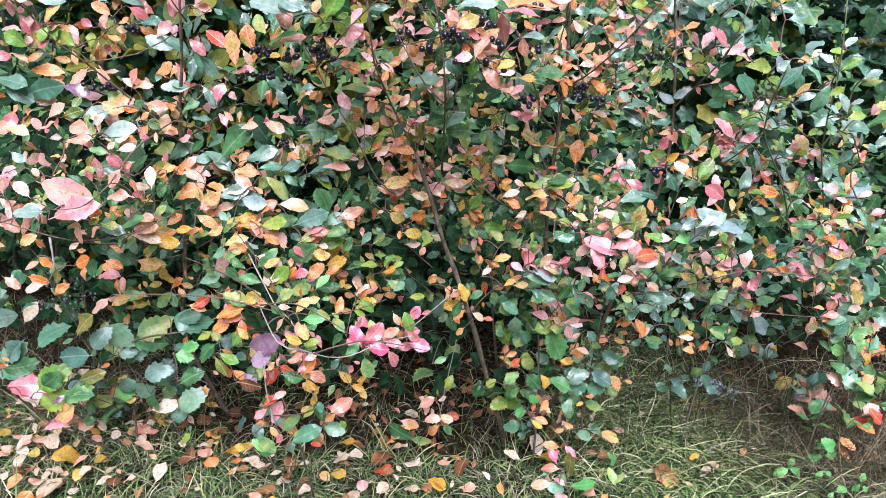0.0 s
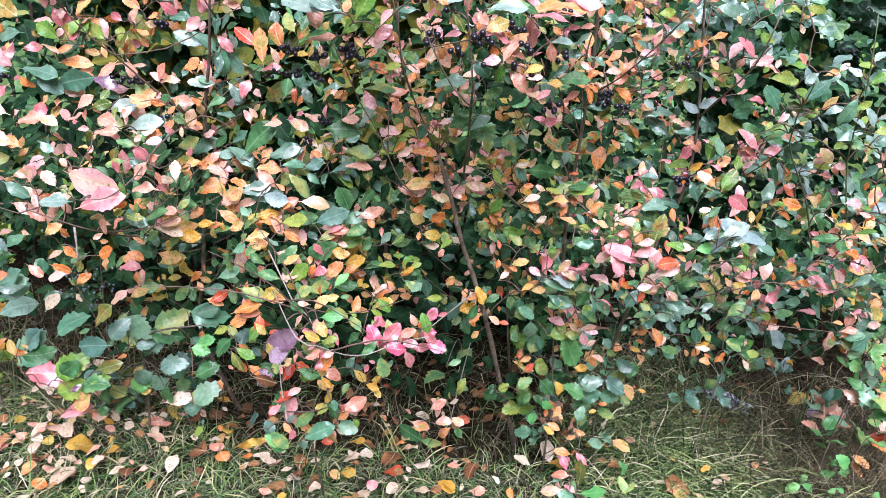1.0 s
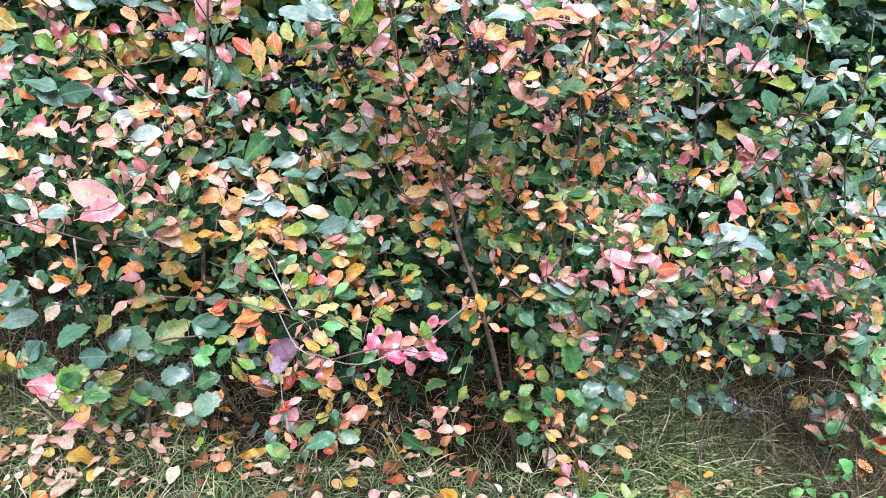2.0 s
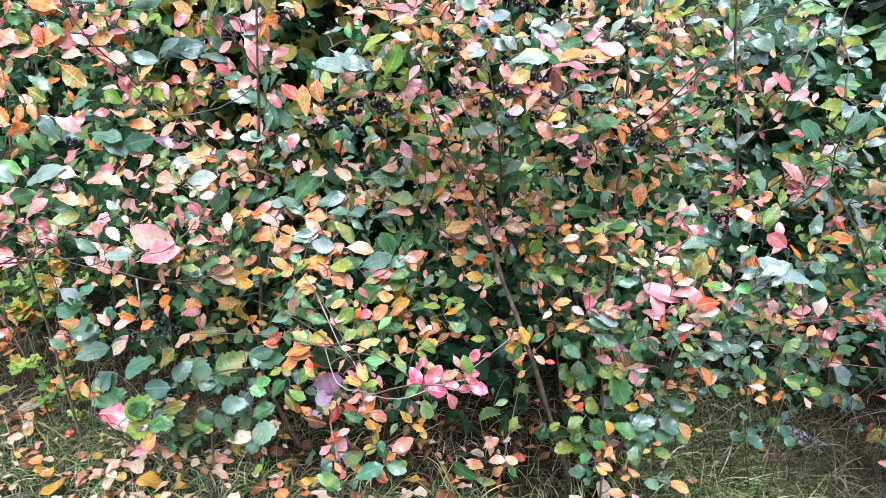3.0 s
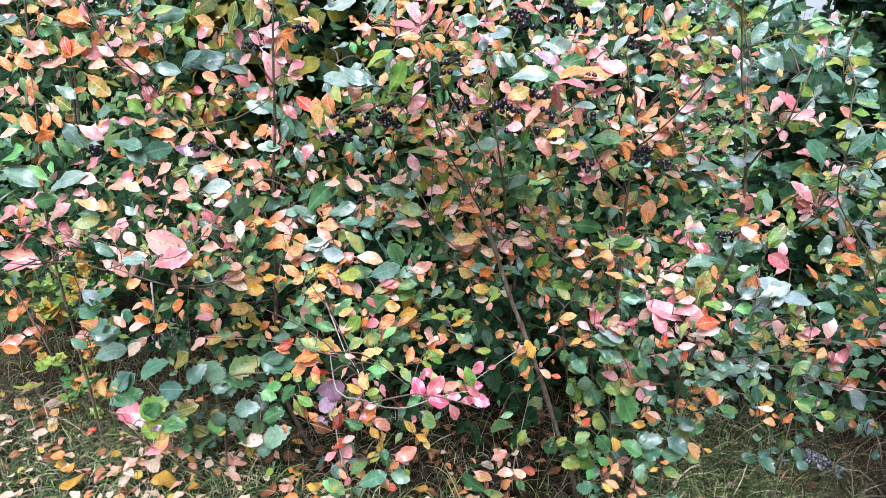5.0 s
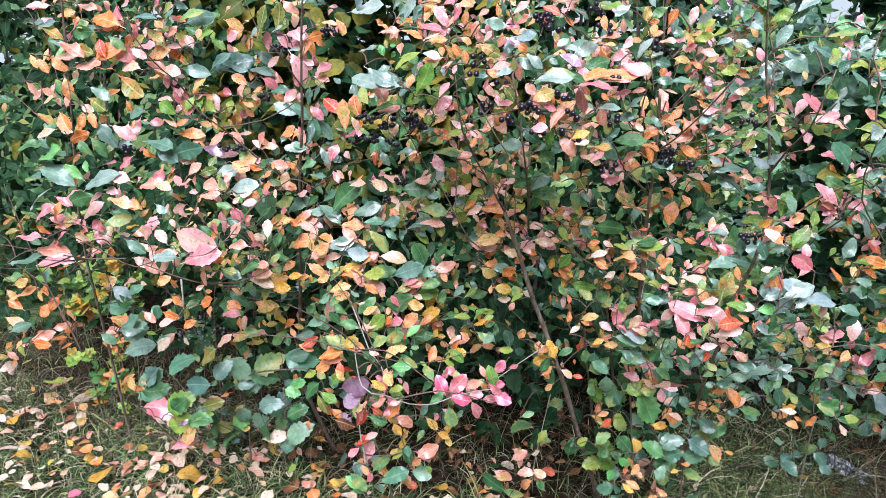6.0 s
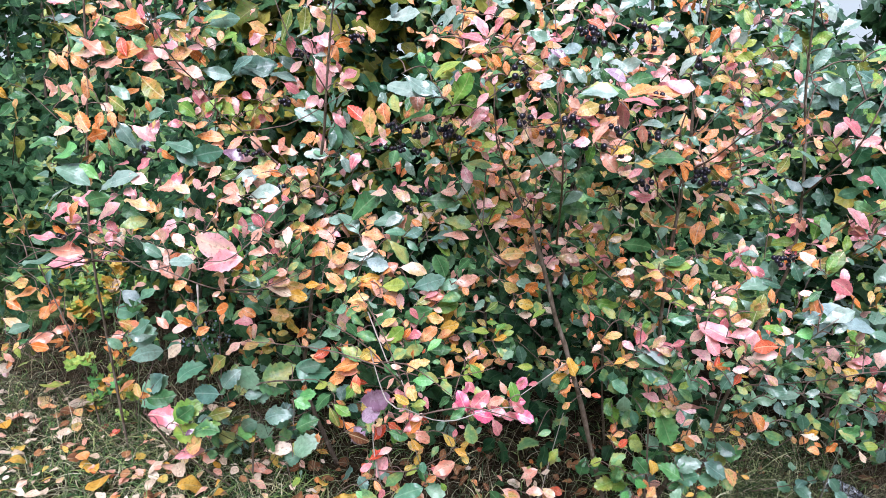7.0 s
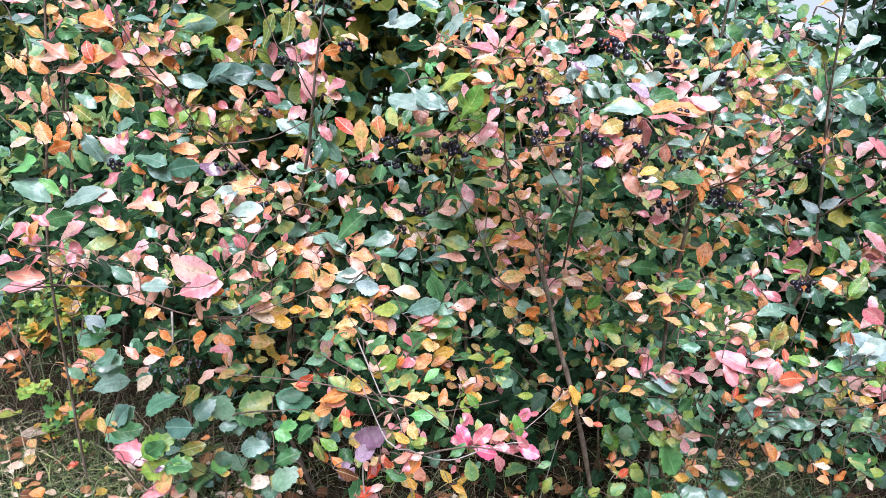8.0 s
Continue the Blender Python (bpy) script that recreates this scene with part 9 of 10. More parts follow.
right_sapling.place("green", "saw", [(0.921, 1.58, 0.583, 0.963, 1.569, 0.575, 34), (0.991, 1.526, 0.638, 1.012, 1.518, 0.663, 0)])
right_sapling.place("grey_green", "saw", [(0.933, 1.552, 0.581, 0.971, 1.548, 0.607, 0)])
right_sapling.place("jade", "saw", [(0.92, 1.573, 0.6, 0.962, 1.56, 0.615, 34), (0.986, 1.576, 0.544, 1.012, 1.563, 0.515, 0), (0.999, 1.552, 0.635, 1.028, 1.55, 0.644, 0), (1.005, 1.545, 0.442, 0.989, 1.561, 0.493, 0), (1.028, 1.556, 0.542, 1.046, 1.554, 0.573, 0)])
right_sapling.place("lime", "saw", [(1.033, 1.568, 0.58, 1.011, 1.569, 0.593, 0)])
right_sapling.place("orange", "oval", [(0.909, 1.565, 0.603, 0.928, 1.569, 0.616, 0), (1.039, 1.562, 0.51, 1.014, 1.554, 0.542, 20)])
right_sapling.place("orange", "saw", [(1.04, 1.541, 0.484, 1.018, 1.53, 0.466, 28)])
right_sapling.place("red", "saw", [(1.06, 1.501, 0.381, 1.036, 1.501, 0.417, 28)])
right_sapling.place("salmon", "saw", [(1.032, 1.525, 0.388, 1.064, 1.533, 0.415, 28)])
right_sapling.place("yellow", "oval", [(1.009, 1.54, 0.534, 1.025, 1.536, 0.508, 0)])
right_sapling.fill(1.05, 1.45, 1.8, 2.05, 0.15, 0.6, 22, {"bright_green": 4, "jade": 3, "orange": 1, "salmon": 1}, (0.045, 0.065), "saw", (3, 5))
right_sapling.finish()

low_left = Bush("chokeberry_shoot", (-0.3, 1.6, 0), "low chokeberry shoot with green, red and yellow leaves", "shoot", company=1)
low_left.stem([(-0.3, 1.6, 0), (-0.3, 1.52, 0.15), (-0.31, 1.46, 0.3), (-0.33, 1.42, 0.42)], 0.003, 0.0015)
low_left.place("fresh", "oval", [(-0.361, 1.443, 0.258, -0.399, 1.43, 0.292, 20)])
low_left.place("green", "oval", [(-0.392, 1.43, 0.301, -0.351, 1.436, 0.257, 20), (-0.329, 1.418, 0.325, -0.287, 1.42, 0.361, 0), (-0.306, 1.433, 0.305, -0.264, 1.434, 0.334, 34), (-0.23, 1.415, 0.358, -0.241, 1.405, 0.399, 34)])
low_left.place("grey_green", "oval", [(-0.297, 1.407, 0.3, -0.328, 1.412, 0.268, 0)])
low_left.place("jade", "oval", [(-0.303, 1.404, 0.308, -0.239, 1.4, 0.351, 20)])
low_left.place("jade", "round", [(-0.238, 1.44, 0.326, -0.186, 1.431, 0.325, 0), (-0.231, 1.394, 0.393, -0.238, 1.395, 0.42, 20)])
low_left.place("lime", "oval", [(-0.276, 1.407, 0.371, -0.256, 1.409, 0.402, 0), (-0.193, 1.405, 0.37, -0.181, 1.409, 0.347, 20)])
low_left.place("orange", "oval", [(-0.338, 1.422, 0.307, -0.357, 1.418, 0.329, 20), (-0.227, 1.403, 0.366, -0.204, 1.394, 0.389, 0)])
low_left.place("orange", "round", [(-0.255, 1.406, 0.441, -0.275, 1.407, 0.459, 20), (-0.248, 1.428, 0.317, -0.241, 1.43, 0.278, 0)])
low_left.place("pink", "oval", [(-0.362, 1.414, 0.384, -0.388, 1.407, 0.361, 0), (-0.345, 1.407, 0.413, -0.317, 1.407, 0.431, 20), (-0.345, 1.421, 0.291, -0.328, 1.415, 0.32, 0), (-0.224, 1.418, 0.394, -0.177, 1.421, 0.389, 0)])
low_left.place("pink", "round", [(-0.354, 1.429, 0.338, -0.34, 1.42, 0.391, 34)])
low_left.place("red", "oval", [(-0.384, 1.452, 0.359, -0.413, 1.449, 0.325, 20), (-0.37, 1.416, 0.389, -0.342, 1.417, 0.422, 34)])
low_left.place("salmon", "oval", [(-0.251, 1.437, 0.318, -0.235, 1.431, 0.302, 20)])
low_left.place("salmon", "round", [(-0.256, 1.367, 0.504, -0.216, 1.366, 0.489, 0), (-0.212, 1.398, 0.393, -0.166, 1.4, 0.42, 20)])
low_left.place("yellow", "oval", [(-0.45, 1.428, 0.27, -0.409, 1.419, 0.274, 0), (-0.262, 1.406, 0.403, -0.28, 1.4, 0.389, 0), (-0.251, 1.333, 0.509, -0.231, 1.33, 0.486, 20), (-0.247, 1.403, 0.436, -0.255, 1.405, 0.405, 0), (-0.195, 1.406, 0.492, -0.169, 1.411, 0.464, 20), (-0.167, 1.402, 0.462, -0.137, 1.389, 0.459, 20), (-0.149, 1.412, 0.452, -0.133, 1.399, 0.433, 20)])
low_left.finish()

low_mid = Bush("chokeberry_shoot", (0.02, 1.92, 0), "small chokeberry shoot with coral and green leaves", "shoot", company=1)
low_mid.stem([(0.02, 1.92, 0), (0.02, 1.86, 0.1), (0.03, 1.83, 0.2), (0.06, 1.8, 0.4)], 0.002, 0.001, "dead_bark")
low_mid.place("green", "oval", [(-0.062, 1.83, 0.054, -0.001, 1.816, 0.054, 0), (-0.054, 1.833, 0.053, -0.13, 1.822, 0.086, 0), (0.008, 1.549, 0.451, 0.035, 1.55, 0.469, 20), (0.039, 1.833, 0.217, 0.053, 1.831, 0.256, 20), (0.061, 1.836, 0.072, 0.034, 1.826, 0.106, 34)])
low_mid.place("lime", "oval", [(0.033, 1.8, 0.244, 0.047, 1.793, 0.285, 34)])
low_mid.place("orange", "oval", [(0.021, 1.821, 0.11, -0.02, 1.824, 0.074, 34)])
low_mid.place("orange", "round", [(-0.089, 1.828, 0.098, -0.046, 1.822, 0.1, 20)])
low_mid.place("pale", "oval", [(0.016, 1.831, 0.187, 0.041, 1.821, 0.206, 34)])
low_mid.place("pink", "oval", [(-0.03, 1.805, 0.183, 0.002, 1.802, 0.202, 34)])
low_mid.place("salmon", "oval", [(-0.093, 1.831, 0.115, -0.038, 1.825, 0.099, 0), (-0.038, 1.805, 0.176, -0.005, 1.792, 0.216, 0)])
low_mid.place("salmon", "round", [(-0.022, 1.823, 0.122, 0.02, 1.813, 0.143, 34), (0.024, 1.837, 0.136, 0.062, 1.823, 0.126, 20)])
low_mid.finish()

low_right = Bush("chokeberry_shoot", (0.38, 1.72, 0), "small shoot with pink and green leaves in the grass", "shoot", company=1)
low_right.stem([(0.38, 1.75, 0), (0.38, 1.7, 0.1), (0.37, 1.68, 0.22)], 0.002, 0.001)
low_right.place("bright_green", "oval", [(0.483, 1.679, 0.147, 0.515, 1.67, 0.111, 34), (0.486, 1.569, 0.121, 0.47, 1.583, 0.161, 34)])
low_right.place("fresh", "oval", [(0.371, 1.566, 0.115, 0.432, 1.556, 0.136, 34)])
low_right.place("jade", "round", [(0.308, 1.577, 0.103, 0.358, 1.569, 0.102, 20)])
low_right.place("magenta", "oval", [(0.352, 1.694, 0.092, 0.333, 1.699, 0.133, 0)])
low_right.place("olive", "oval", [(0.378, 1.649, 0.081, 0.379, 1.654, 0.157, 34)])
low_right.place("orange", "oval", [(0.334, 1.67, 0.206, 0.353, 1.656, 0.221, 34), (0.352, 1.674, 0.157, 0.311, 1.661, 0.174, 34), (0.353, 1.668, 0.235, 0.38, 1.657, 0.23, 0)])
low_right.place("pink", "oval", [(0.358, 1.572, 0.11, 0.335, 1.577, 0.131, 34), (0.364, 1.551, 0.092, 0.327, 1.551, 0.098, 0), (0.401, 1.681, 0.123, 0.375, 1.682, 0.156, 0)])
low_right.place("salmon", "oval", [(0.321, 1.571, 0.117, 0.27, 1.567, 0.108, 20), (0.342, 1.589, 0.148, 0.296, 1.594, 0.15, 20), (0.354, 1.688, 0.231, 0.378, 1.683, 0.196, 0)])
low_right.finish()

weed = Bush("seedling", (1.15, 1.9, 0), "light green seedlings with round leaflets in the grass", "weed", company=0)
weed.stem([(1.16, 1.92, 0), (1.155, 1.9, 0.04), (1.15, 1.88, 0.075)], 0.0012, 0.0008)
weed.place("fresh", "round", [(1.008, 1.746, 0.081, 0.969, 1.74, 0.068, 41), (1.01, 1.741, 0.085, 1.058, 1.744, 0.063, 41), (1.035, 1.795, 0.052, 1.048, 1.801, 0.079, 41), (1.093, 1.661, 0.072, 1.078, 1.656, 0.061, 41), (1.107, 1.749, 0.077, 1.087, 1.742, 0.067, 29), (1.111, 1.754, 0.073, 1.135, 1.753, 0.066, 29), (1.116, 1.686, 0.058, 1.146, 1.691, 0.072, 41), (1.141, 1.826, 0.079, 1.101, 1.815, 0.073, 0), (1.148, 1.825, 0.081, 1.198, 1.833, 0.078, 0), (1.181, 1.684, 0.083, 1.19, 1.673, 0.07, 0), (1.185, 1.892, 0.043, 1.176, 1.91, 0.08, 0), (1.188, 1.706, 0.07, 1.168, 1.702, 0.053, 0)])
weed.place("fresh", "round", [(1.206, 1.728, 0.061, 1.21, 1.732, 0.09, 0)])
weed.place("green", "round", [(1.181, 2.109, 0.072, 1.186, 2.097, 0.045, 41), (1.19, 2.125, 0.067, 1.229, 2.12, 0.068, 41), (1.196, 2.146, 0.055, 1.163, 2.15, 0.064, 41), (1.243, 2.011, 0.056, 1.223, 2.016, 0.083, 41), (1.252, 2.019, 0.052, 1.275, 2.017, 0.071, 41)])
weed.place("purple", "round", [(1.218, 2.175, 0.057, 1.247, 2.172, 0.097, 29)])
weed.finish()


sloe = Bush("berry_shoot", (-1.06, 1.95, 0), "thin shoot with small frosted blue-grey berries", "shoot", company=0)
sloe.stem([(-1.06, 1.95, 0), (-1.05, 1.92, 0.25), (-1.03, 1.88, 0.5), (-1.0, 1.85, 0.6)], 0.003, 0.0012, "twig_bark")
sloe.stem([(-1.05, 1.92, 0.25), (-1.1, 1.88, 0.42), (-1.13, 1.86, 0.52)], 0.002, 0.001, "twig_bark")
for spot in ((-1.03, 1.83, 0.5), (-1.06, 1.82, 0.45), (-1.0, 1.84, 0.46), (-1.1, 1.84, 0.48), (-1.03, 1.84, 0.4), (-1.12, 1.85, 0.43)):
    berries(sloe, spot, 8, 0.0034, 0.02, FROSTED, "frosted blue-grey berry")
sloe.fill(-1.15, -0.98, 1.86, 1.95, 0.3, 0.55, 5, {"green": 3, "deep_green": 3}, (0.03, 0.04))
sloe.finish()

# ---- the thicket behind ----
def thicket(name, foot, label, category, boxes, mix, kind, size, stems=7, density=1.0):
    """A shrub of the background: bare stems and a mass of leaves."""
    b = Bush(name, foot, label, category)
    x0, x1, y0, y1, z0, z1 = boxes[0][:6]
    for _ in range(stems):
        x, y = rng.uniform(x0, x1), rng.uniform(0.4 * y0 + 0.6 * y1, y1)
        b.stem([(x, y, 0), (x + rng.uniform(-0.1, 0.1), y, z1 * 0.4), (x + rng.uniform(-0.2, 0.2), y + rng.uniform(-0.1, 0.1), z1 * 0.95)], 0.009, 0.004)
    for x0, x1, y0, y1, z0, z1, n in boxes:
        for _ in range(int(n * density)):
            p = Vector((rng.uniform(x0, x1), rng.uniform(y0, y1), rng.uniform(z0, z1)))
            if noise.noise(p * 2.6) < -0.35:
                continue
            d = Vector((rng.uniform(-1, 1), rng.uniform(-0.9, 0.3), rng.uniform(-0.9, 0.4)))
            up = Vector((rng.uniform(-0.5, 0.5), rng.uniform(-0.9, 0.1), rng.uniform(0.3, 1)))
            b.leaves.append((leaf_pose(p, d, up, rng.uniform(*size)), kind, rng.randrange(VARIANTS), pick(mix)))
    b.finish(0)


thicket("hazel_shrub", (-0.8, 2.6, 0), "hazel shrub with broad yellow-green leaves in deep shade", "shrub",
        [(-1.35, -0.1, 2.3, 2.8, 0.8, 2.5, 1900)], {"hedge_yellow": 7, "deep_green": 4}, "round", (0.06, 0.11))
# hedges and undergrowth: mostly the darkened green, so their shade is painted in
thicket("hedge", (-2.2, 2.6, 0), "dense green hedge, its shade mixed into the leaf colour", "hedge",
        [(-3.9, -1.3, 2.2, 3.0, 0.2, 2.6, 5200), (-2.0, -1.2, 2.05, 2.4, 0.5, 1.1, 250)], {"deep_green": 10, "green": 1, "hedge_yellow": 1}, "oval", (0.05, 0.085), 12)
thicket("hedge", (-0.3, 2.7, 0), "green hedge behind the chokeberry stems, shade in its leaf colour", "hedge",
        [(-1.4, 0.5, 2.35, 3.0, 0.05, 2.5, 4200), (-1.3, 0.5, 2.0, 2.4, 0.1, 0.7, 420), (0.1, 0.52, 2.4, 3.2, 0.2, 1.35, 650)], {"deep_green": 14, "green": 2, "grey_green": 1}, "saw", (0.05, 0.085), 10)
thicket("hedge", (-1.6, 3.4, 0), "tall broad-leaved hedge, shade in its leaf colour", "hedge",
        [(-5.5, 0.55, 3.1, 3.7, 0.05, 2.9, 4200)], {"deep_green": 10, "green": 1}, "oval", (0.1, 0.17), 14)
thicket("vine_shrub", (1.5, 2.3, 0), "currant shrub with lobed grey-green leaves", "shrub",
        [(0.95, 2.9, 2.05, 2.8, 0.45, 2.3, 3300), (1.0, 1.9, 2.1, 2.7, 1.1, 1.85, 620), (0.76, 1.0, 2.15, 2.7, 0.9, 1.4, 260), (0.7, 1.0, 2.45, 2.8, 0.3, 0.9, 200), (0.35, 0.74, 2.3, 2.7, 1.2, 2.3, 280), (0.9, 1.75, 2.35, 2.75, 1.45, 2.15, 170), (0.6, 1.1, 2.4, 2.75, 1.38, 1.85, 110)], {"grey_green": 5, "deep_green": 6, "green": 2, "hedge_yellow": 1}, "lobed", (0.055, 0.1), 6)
thicket("undergrowth", (0.7, 2.4, 0), "low green undergrowth, shade in its leaf colour", "undergrowth",
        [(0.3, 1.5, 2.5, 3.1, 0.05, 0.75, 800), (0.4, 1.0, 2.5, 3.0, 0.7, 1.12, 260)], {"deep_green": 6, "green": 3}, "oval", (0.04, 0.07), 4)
thicket("far_bush", (2.6, 7.2, 0), "sunlit light green bush across the lawn", "bush",
        [(1.0, 1.9, 6.8, 7.6, 0.1, 2.3, 700), (1.9, 2.9, 6.8, 7.6, 0.1, 1.85, 700), (2.8, 5.5, 6.8, 7.8, 0.1, 2.6, 900)], {"lime": 1, "green": 5, "deep_green": 4, "olive": 1}, "oval", (0.08, 0.15), 5)


thicket("meadow_weeds", (1.2, 4.2, 0), "tall light green weeds in the open behind", "weeds",
        [(0.7, 2.6, 3.6, 5.2, 0.05, 1.0, 900)], {"lime": 3, "fresh": 2, "green": 4, "jade": 3, "deep_green": 4}, "lance", (0.05, 0.11), 0)


def treeline():
    """Woods across the lawn, too far off to tell their trees apart."""
    leaves = []
    for _ in range(5200):
        x = rng.uniform(-46, 46)
        y = 31 + rng.uniform(0, 6) + 0.006 * x * x
        top = 7.5 + 3 * noise.noise((x * 0.12, 0.5, 0)) + 1.2 * noise.noise((x * 0.6, 2.5, 0))
        if 6.5 < x < 15.5:
            top = 3.9
        p = Vector((x, y, rng.uniform(0, top)))
        d = Vector((rng.uniform(-1, 1), rng.uniform(-1, 0.3), rng.uniform(-0.8, 0.4)))
        leaves.append((leaf_pose(p, d, (rng.uniform(-0.5, 0.5), -0.5, 0.8), rng.uniform(0.5, 1.1)), "round", rng.randrange(VARIANTS), pick({"green": 5, "deep_green": 3, "hedge_yellow": 2})))
    tagged(joined_leaves("far_woods", leaves), "far green woods along the lawn", "woods", kind="stuff")


treeline()


def sky_screen():
    """Unseen leaf ring on the viewing side, added to block low sky light."""
    leaves = []
    for _ in range(6500):
        a = rng.uniform(math.pi * 1.02, math.pi * 1.98)
        r = rng.uniform(8, 10.5)
        top = 5.2 + 1.4 * noise.noise((a * 3, 1.5, 0))
        p = Vector((r * math.cos(a), r * math.sin(a), top * rng.random()))
        d = Vector((rng.uniform(-1, 1), rng.uniform(-0.3, 1), rng.uniform(-0.8, 0.4)))
        leaves.append((leaf_pose(p, d, (rng.uniform(-0.5, 0.5), 0.5, 0.8), rng.uniform(0.5, 0.95)), "round", rng.randrange(VARIANTS), pick({"green": 5, "deep_green": 3, "hedge_yellow": 2})))
    tagged(joined_leaves("woods", leaves), "unseen ring of green leaves added to block low sky light", "woods", kind="stuff")


sky_screen()


# ---- small things on the ground ----
def fallen(colour, leaves):
    """Dry leaves lying in the grass."""
    for x, y, long in leaves:
        kind = "round" if colour in ("brown", "yellow") and long > 0.045 else rng.choice(("oval", "oval", "round"))
        a = rng.uniform(0, 6.283)
        d = Vector((math.cos(a), math.sin(a), rng.uniform(-0.15, 0.25)))
        n = Vector((rng.uniform(-0.35, 0.35), rng.uniform(-0.55, 0.1), 1))
        z = ground_height(x, y) + rng.uniform(0.04, 0.072)
        ob = new("fallen_leaf", leaf_mesh(kind, rng.randrange(VARIANTS), colour))
        ob.matrix_basis = leaf_pose(Vector((x, y, z)) - d * long * 0.5, d, n, long)
        tagged(ob, FALLEN[colour] + " fallen leaf lying in the grass", "leaf", "fallen leaves")


FALLEN = {"orange": "orange", "salmon": "salmon-pink", "pink": "pink", "magenta": "dark pink", "red": "rusty red", "yellow": "yellow", "pale": "bleached cream", "brown": "curled brown"}
fallen("pale", [(-1.989, 1.982, 0.053), (-1.934, 1.9, 0.056), (-1.841, 1.881, 0.078), (-1.834, 1.786, 0.049), (-1.784, 1.897, 0.046), (-1.748, 2.015, 0.048), (-1.72, 1.827, 0.054), (-1.668, 2.001, 0.095), (-1.662, 1.646, 0.078), (-1.625, 1.724, 0.051), (-1.606, 1.897, 0.045), (-1.606, 1.651, 0.041), (-1.588, 1.823, 0.057), (-1.582, 1.564, 0.032), (-1.548, 1.508, 0.035), (-1.545, 1.564, 0.024), (-1.467, 1.563, 0.027), (-1.457, 1.487, 0.053), (-1.433, 1.606, 0.028), (-1.393, 1.511, 0.042), (-1.388, 1.476, 0.048), (-1.358, 1.413, 0.032), (-1.287, 1.763, 0.033), (-1.233, 1.42, 0.039)])
fallen("pale", [(-1.213, 1.534, 0.049), (-0.993, 2.042, 0.042), (-0.91, 1.521, 0.033), (-0.596, 1.55, 0.033)])
fallen("pale", [(0.159, 1.666, 0.028)])
fallen("salmon", [(-1.909, 2.005, 0.053), (-1.864, 2.07, 0.049), (-1.844, 2.073, 0.054), (-1.813, 1.983, 0.062), (-1.743, 1.718, 0.043), (-1.687, 2.1, 0.049), (-1.573, 1.728, 0.034), (-1.519, 1.782, 0.047), (-1.483, 1.8, 0.043), (-1.464, 1.516, 0.046), (-1.463, 1.412, 0.04), (-1.371, 1.558, 0.05), (-1.186, 1.67, 0.043), (-0.778, 1.556, 0.037)])
fallen("salmon", [(0.111, 2.374, 0.033)])
fallen("yellow", [(-1.784, 1.788, 0.049), (-1.697, 2.031, 0.057), (-1.661, 1.714, 0.055), (-1.608, 2.019, 0.071), (-1.563, 1.61, 0.052), (-1.469, 1.469, 0.049), (-1.347, 1.664, 0.052), (-1.305, 1.428, 0.036), (-1.265, 1.587, 0.089), (0.838, 2.144, 0.034), (1.258, 2.327, 0.078)])
fallen("magenta", [(-1.266, 1.481, 0.037)])
fallen("orange", [(-1.743, 1.932, 0.061), (-1.615, 1.923, 0.06), (-1.608, 1.975, 0.042), (-1.571, 1.87, 0.067), (-1.404, 1.69, 0.049)])
fallen("brown", [(-1.707, 1.789, 0.04), (-1.682, 1.913, 0.046), (-1.669, 1.93, 0.046), (-1.296, 1.761, 0.038), (-1.038, 2, 0.054), (-0.62, 1.811, 0.038), (0.093, 2.048, 0.037), (0.111, 2.202, 0.044), (0.377, 1.942, 0.039), (0.445, 2.198, 0.044), (1.006, 2.038, 0.041)])
fallen("red", [(-1.421, 1.863, 0.04), (-0.334, 1.781, 0.033), (0.058, 1.975, 0.04)])
fallen("pale", [(-1.293, 1.922, 0.042), (-1.247, 1.906, 0.032), (-1.144, 1.694, 0.057), (-1.075, 1.701, 0.052), (-1.104, 1.605, 0.061), (-0.841, 1.592, 0.048), (-0.845, 1.555, 0.048), (-0.983, 1.567, 0.049), (-1.102, 1.544, 0.036), (-0.964, 1.514, 0.073), (-0.713, 1.596, 0.064), (-0.863, 1.872, 0.038), (-0.845, 1.941, 0.078), (-0.706, 1.723, 0.028), (-1.23, 2.093, 0.061), (-1.199, 2.108, 0.061), (-0.247, 1.712, 0.052), (-0.21, 1.734, 0.041), (-0.046, 1.704, 0.055), (-0.023, 1.715, 0.033), (-0.084, 1.688, 0.027), (-0.078, 1.792, 0.034), (-0.039, 1.617, 0.046), (-0.086, 1.63, 0.025), (-0.191, 1.572, 0.042), (-0.03, 2.239, 0.031), (0.048, 1.727, 0.033), (0.234, 1.766, 0.053), (0.312, 1.821, 0.077), (0.098, 1.617, 0.025)])
fallen("pale", [(0.067, 1.639, 0.021), (0.623, 1.735, 0.038), (0.774, 1.729, 0.047)])
fallen("salmon", [(-1.119, 1.719, 0.077), (-1.084, 1.758, 0.051), (-1.007, 1.771, 0.059), (-0.968, 1.746, 0.042), (-0.948, 1.627, 0.044), (-0.959, 1.569, 0.029), (-0.996, 1.518, 0.049), (-0.844, 1.781, 0.051), (-0.816, 1.775, 0.041), (-0.812, 1.713, 0.056), (-0.769, 1.67, 0.029), (-1.086, 1.933, 0.045), (-0.108, 1.839, 0.043), (-0.102, 1.787, 0.042), (0.04, 1.726, 0.037), (0.113, 1.595, 0.035)])
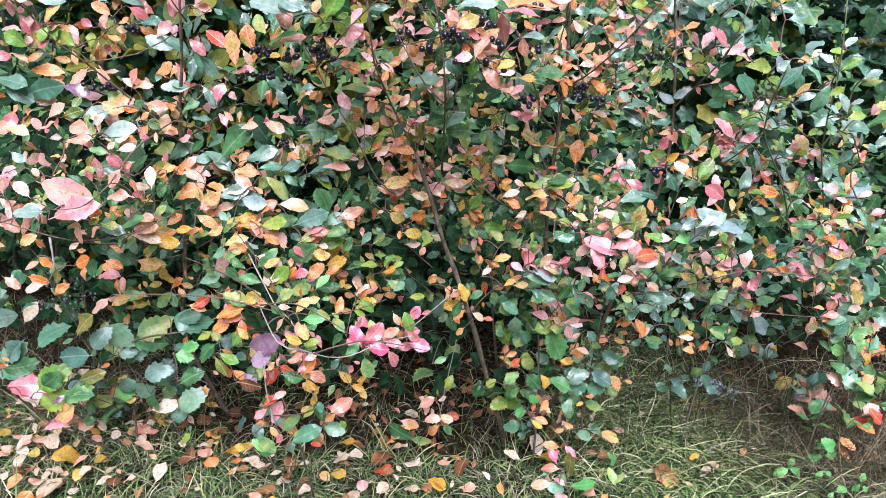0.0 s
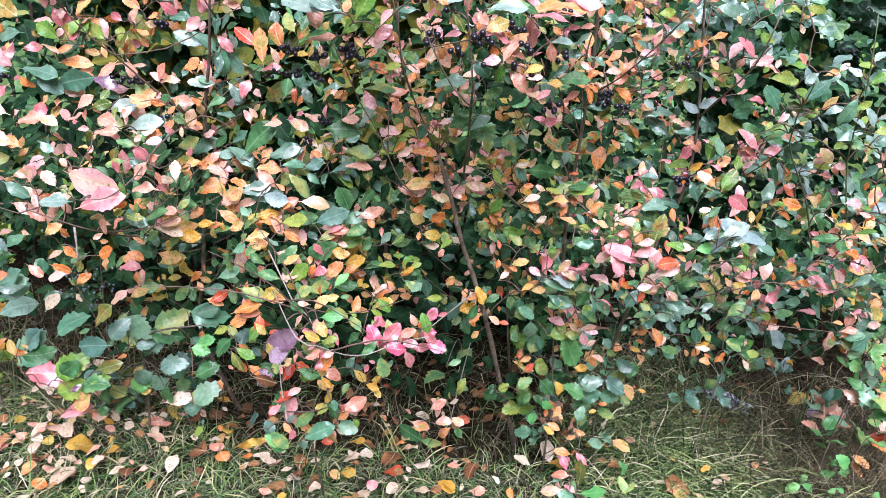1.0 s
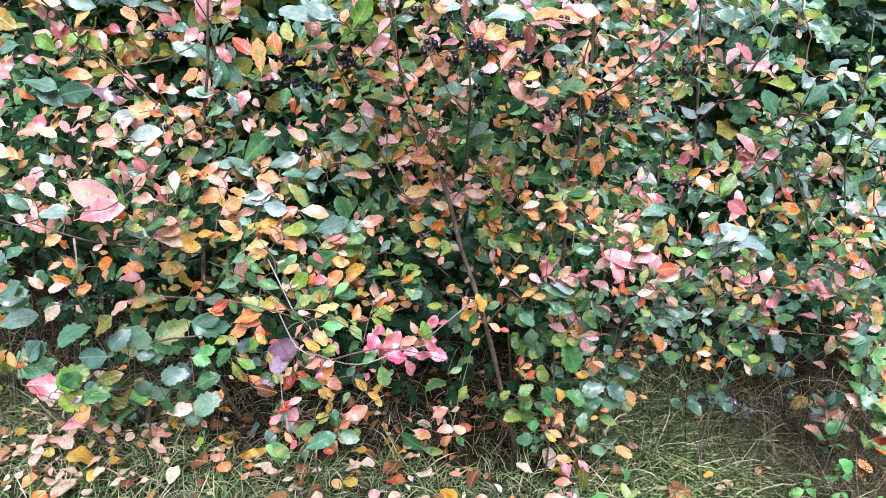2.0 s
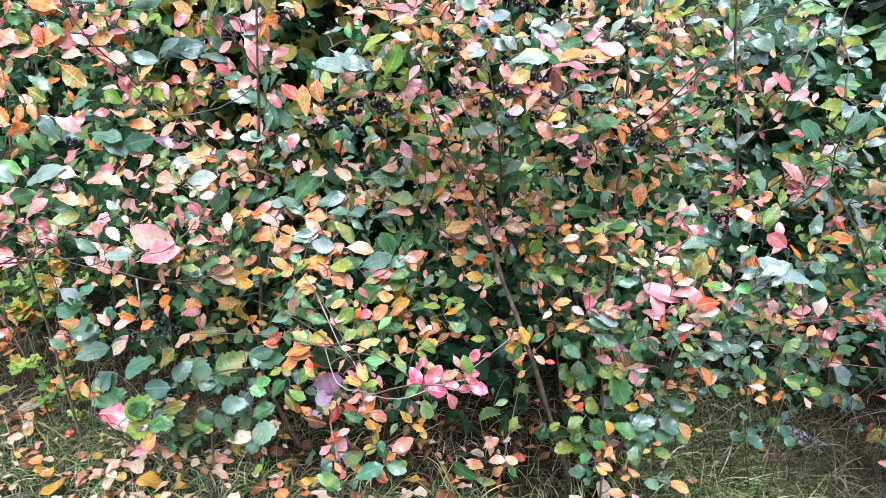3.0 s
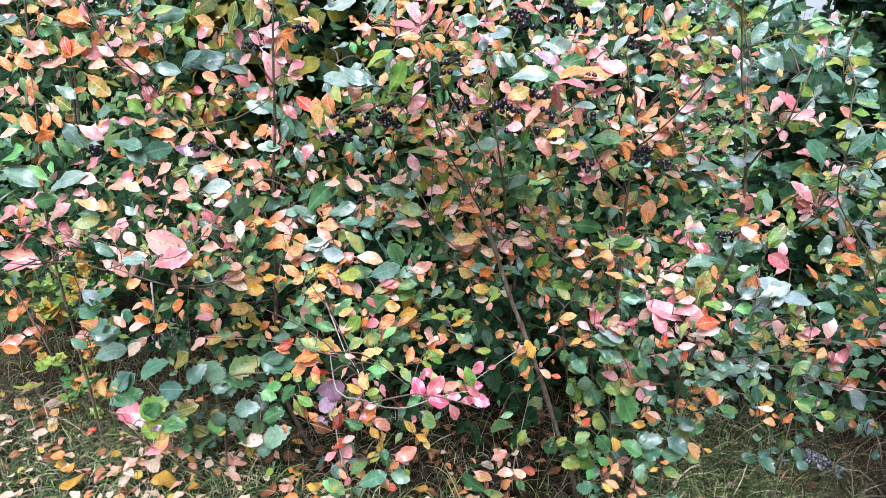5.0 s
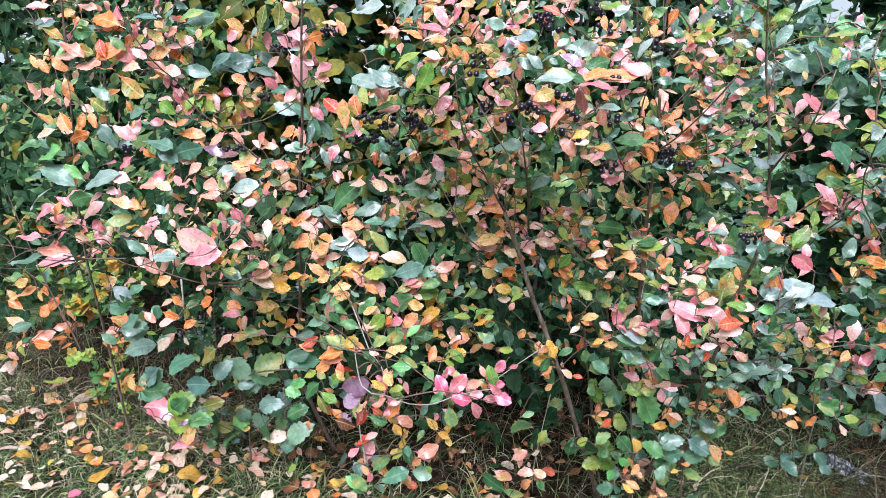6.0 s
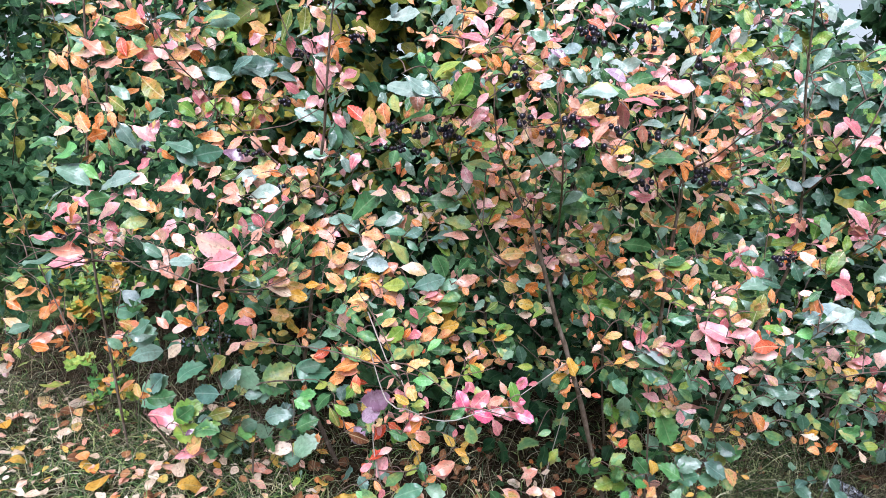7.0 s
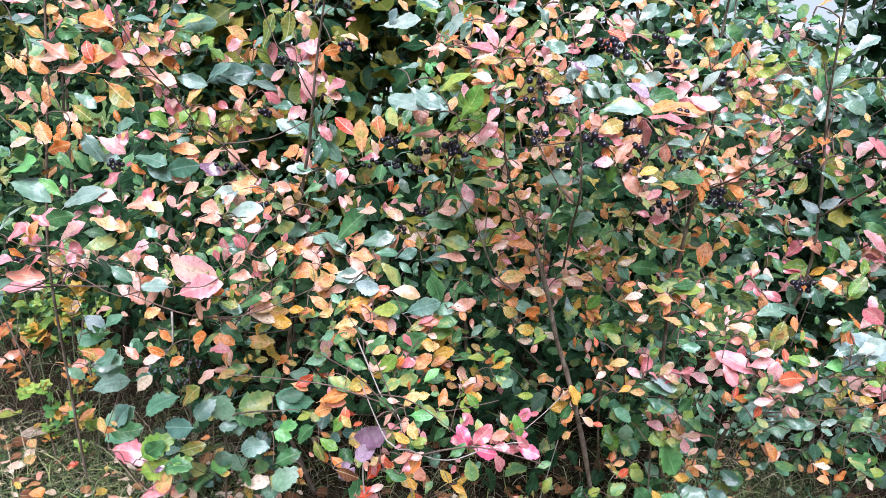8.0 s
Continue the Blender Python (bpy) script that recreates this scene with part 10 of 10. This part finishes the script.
fallen("brown", [(-1.103, 1.698, 0.029), (-0.813, 1.551, 0.047), (-0.894, 1.844, 0.038), (-0.674, 1.672, 0.069), (-0.637, 1.599, 0.028), (-0.508, 1.648, 0.037), (-0.425, 1.577, 0.057), (-0.379, 1.635, 0.04), (-0.391, 1.712, 0.047), (-0.331, 1.627, 0.029), (-0.223, 1.813, 0.058), (-0.143, 1.741, 0.071), (-0.105, 1.665, 0.036), (-0.001, 1.62, 0.035), (-0.33, 1.59, 0.039), (-0.153, 1.929, 0.032), (0.088, 1.73, 0.055), (0.076, 1.762, 0.034), (0.128, 1.726, 0.026), (0.662, 1.706, 0.086)])
fallen("yellow", [(-0.988, 1.634, 0.077), (-1.097, 1.658, 0.037), (-0.905, 1.631, 0.055), (-0.922, 1.572, 0.035), (-0.819, 1.861, 0.067), (-0.569, 1.736, 0.054), (-0.247, 1.672, 0.046), (0.024, 1.635, 0.053), (-0.245, 1.796, 0.048), (0.338, 1.776, 0.057), (0.037, 1.624, 0.035)])
fallen("red", [(-0.922, 1.614, 0.036), (-1.179, 2.194, 0.03), (-0.125, 1.697, 0.051)])
fallen("orange", [(-1.059, 1.512, 0.063), (-0.955, 1.524, 0.035), (-1.014, 1.487, 0.039), (-0.865, 1.764, 0.041), (-0.6, 1.665, 0.053), (-0.642, 1.757, 0.03), (-0.509, 1.756, 0.048), (-0.539, 1.684, 0.034), (-0.534, 1.633, 0.028), (-0.509, 1.827, 0.036), (-0.28, 1.639, 0.033), (-0.033, 2.137, 0.03), (0.195, 1.603, 0.035), (0.661, 1.671, 0.049)])
fallen("pink", [(-0.169, 1.574, 0.038)])
for hue, many in (("pale", 34), ("salmon", 22), ("yellow", 16), ("brown", 26), ("orange", 10)):
    fallen(hue, [(rng.uniform(-2.1, -0.45) if k % 3 else rng.uniform(-0.5, 1.0), rng.uniform(1.25, 1.95), rng.uniform(0.018, 0.038)) for k in range(many)])


def litter():
    """Small torn and curled leaves that have drifted together in the grass."""
    leaves = []
    for _ in range(760):
        x, y = rng.uniform(-2.3, 0.9), rng.uniform(1.15, 2.05)
        if noise.noise((x * 3.1, y * 3.1, 8.0)) < 0.02 + 0.25 * (x > -0.4):
            continue
        a = rng.uniform(0, 6.283)
        d = Vector((math.cos(a), math.sin(a), rng.uniform(-0.3, 0.4)))
        n = Vector((rng.uniform(-0.6, 0.6), rng.uniform(-0.8, 0.4), 1))
        p = Vector((x, y, ground_height(x, y) + rng.uniform(0.03, 0.065)))
        leaves.append((leaf_pose(p, d, n, rng.uniform(0.018, 0.045)), rng.choice(("oval", "lance", "round")), rng.randrange(VARIANTS), pick({"pale": 6, "salmon": 4, "brown": 5, "yellow": 2, "orange": 1})))
    for _ in range(300):                     # old brown leaves rotting under the bushes
        x, y = rng.uniform(-1.0, 1.5), rng.uniform(1.85, 2.5)
        d = Vector((rng.uniform(-1, 1), rng.uniform(-1, 1), rng.uniform(-0.3, 0.4)))
        n = Vector((rng.uniform(-0.6, 0.6), rng.uniform(-0.8, 0.4), 1))
        leaves.append((leaf_pose(Vector((x, y, ground_height(x, y) + rng.uniform(0.005, 0.04))), d, n, rng.uniform(0.025, 0.055)), rng.choice(("oval", "round")), rng.randrange(VARIANTS), pick({"brown": 9, "salmon": 0.3, "red": 0.4, "deep_green": 2})))
    tagged(joined_leaves("leaf_litter", leaves), "drifts of small pale, pink and brown fallen leaves in the grass", "leaves", kind="stuff")


litter()


def wrapper():
    """A crumpled sheet, half sunk in the grass."""
    r = random.Random(5)
    n = 9
    verts, faces = [], []
    for j in range(n):
        for i in range(n):
            u, v = i / (n - 1), j / (n - 1)
            verts.append((0.15 * (u - 0.5) + r.uniform(-0.007, 0.007), 0.042 * (v - 0.5) + r.uniform(-0.006, 0.006), 0.03 * math.sin(5 * u + 3 * v) * math.sin(4 * v) + r.uniform(0, 0.022)))
    for j in range(n - 1):
        for i in range(n - 1):
            a = j * n + i
            faces.append((a, a + 1, a + n + 1, a + n))
    me = mesh_from("wrapper", verts, faces, ["wrapper"], smooth=False)
    sol = 0.002
    ob = new("crumpled_wrapper", me)
    ob.matrix_basis = pose(0.985, 2.26, ground_height(0.985, 2.26) + 0.05, 20, 0, -35)
    m = ob.modifiers.new("thickness", "SOLIDIFY")
    m.thickness = sol
    tagged(ob, "crumpled grey and white wrapper lying in the grass", "litter")


wrapper()
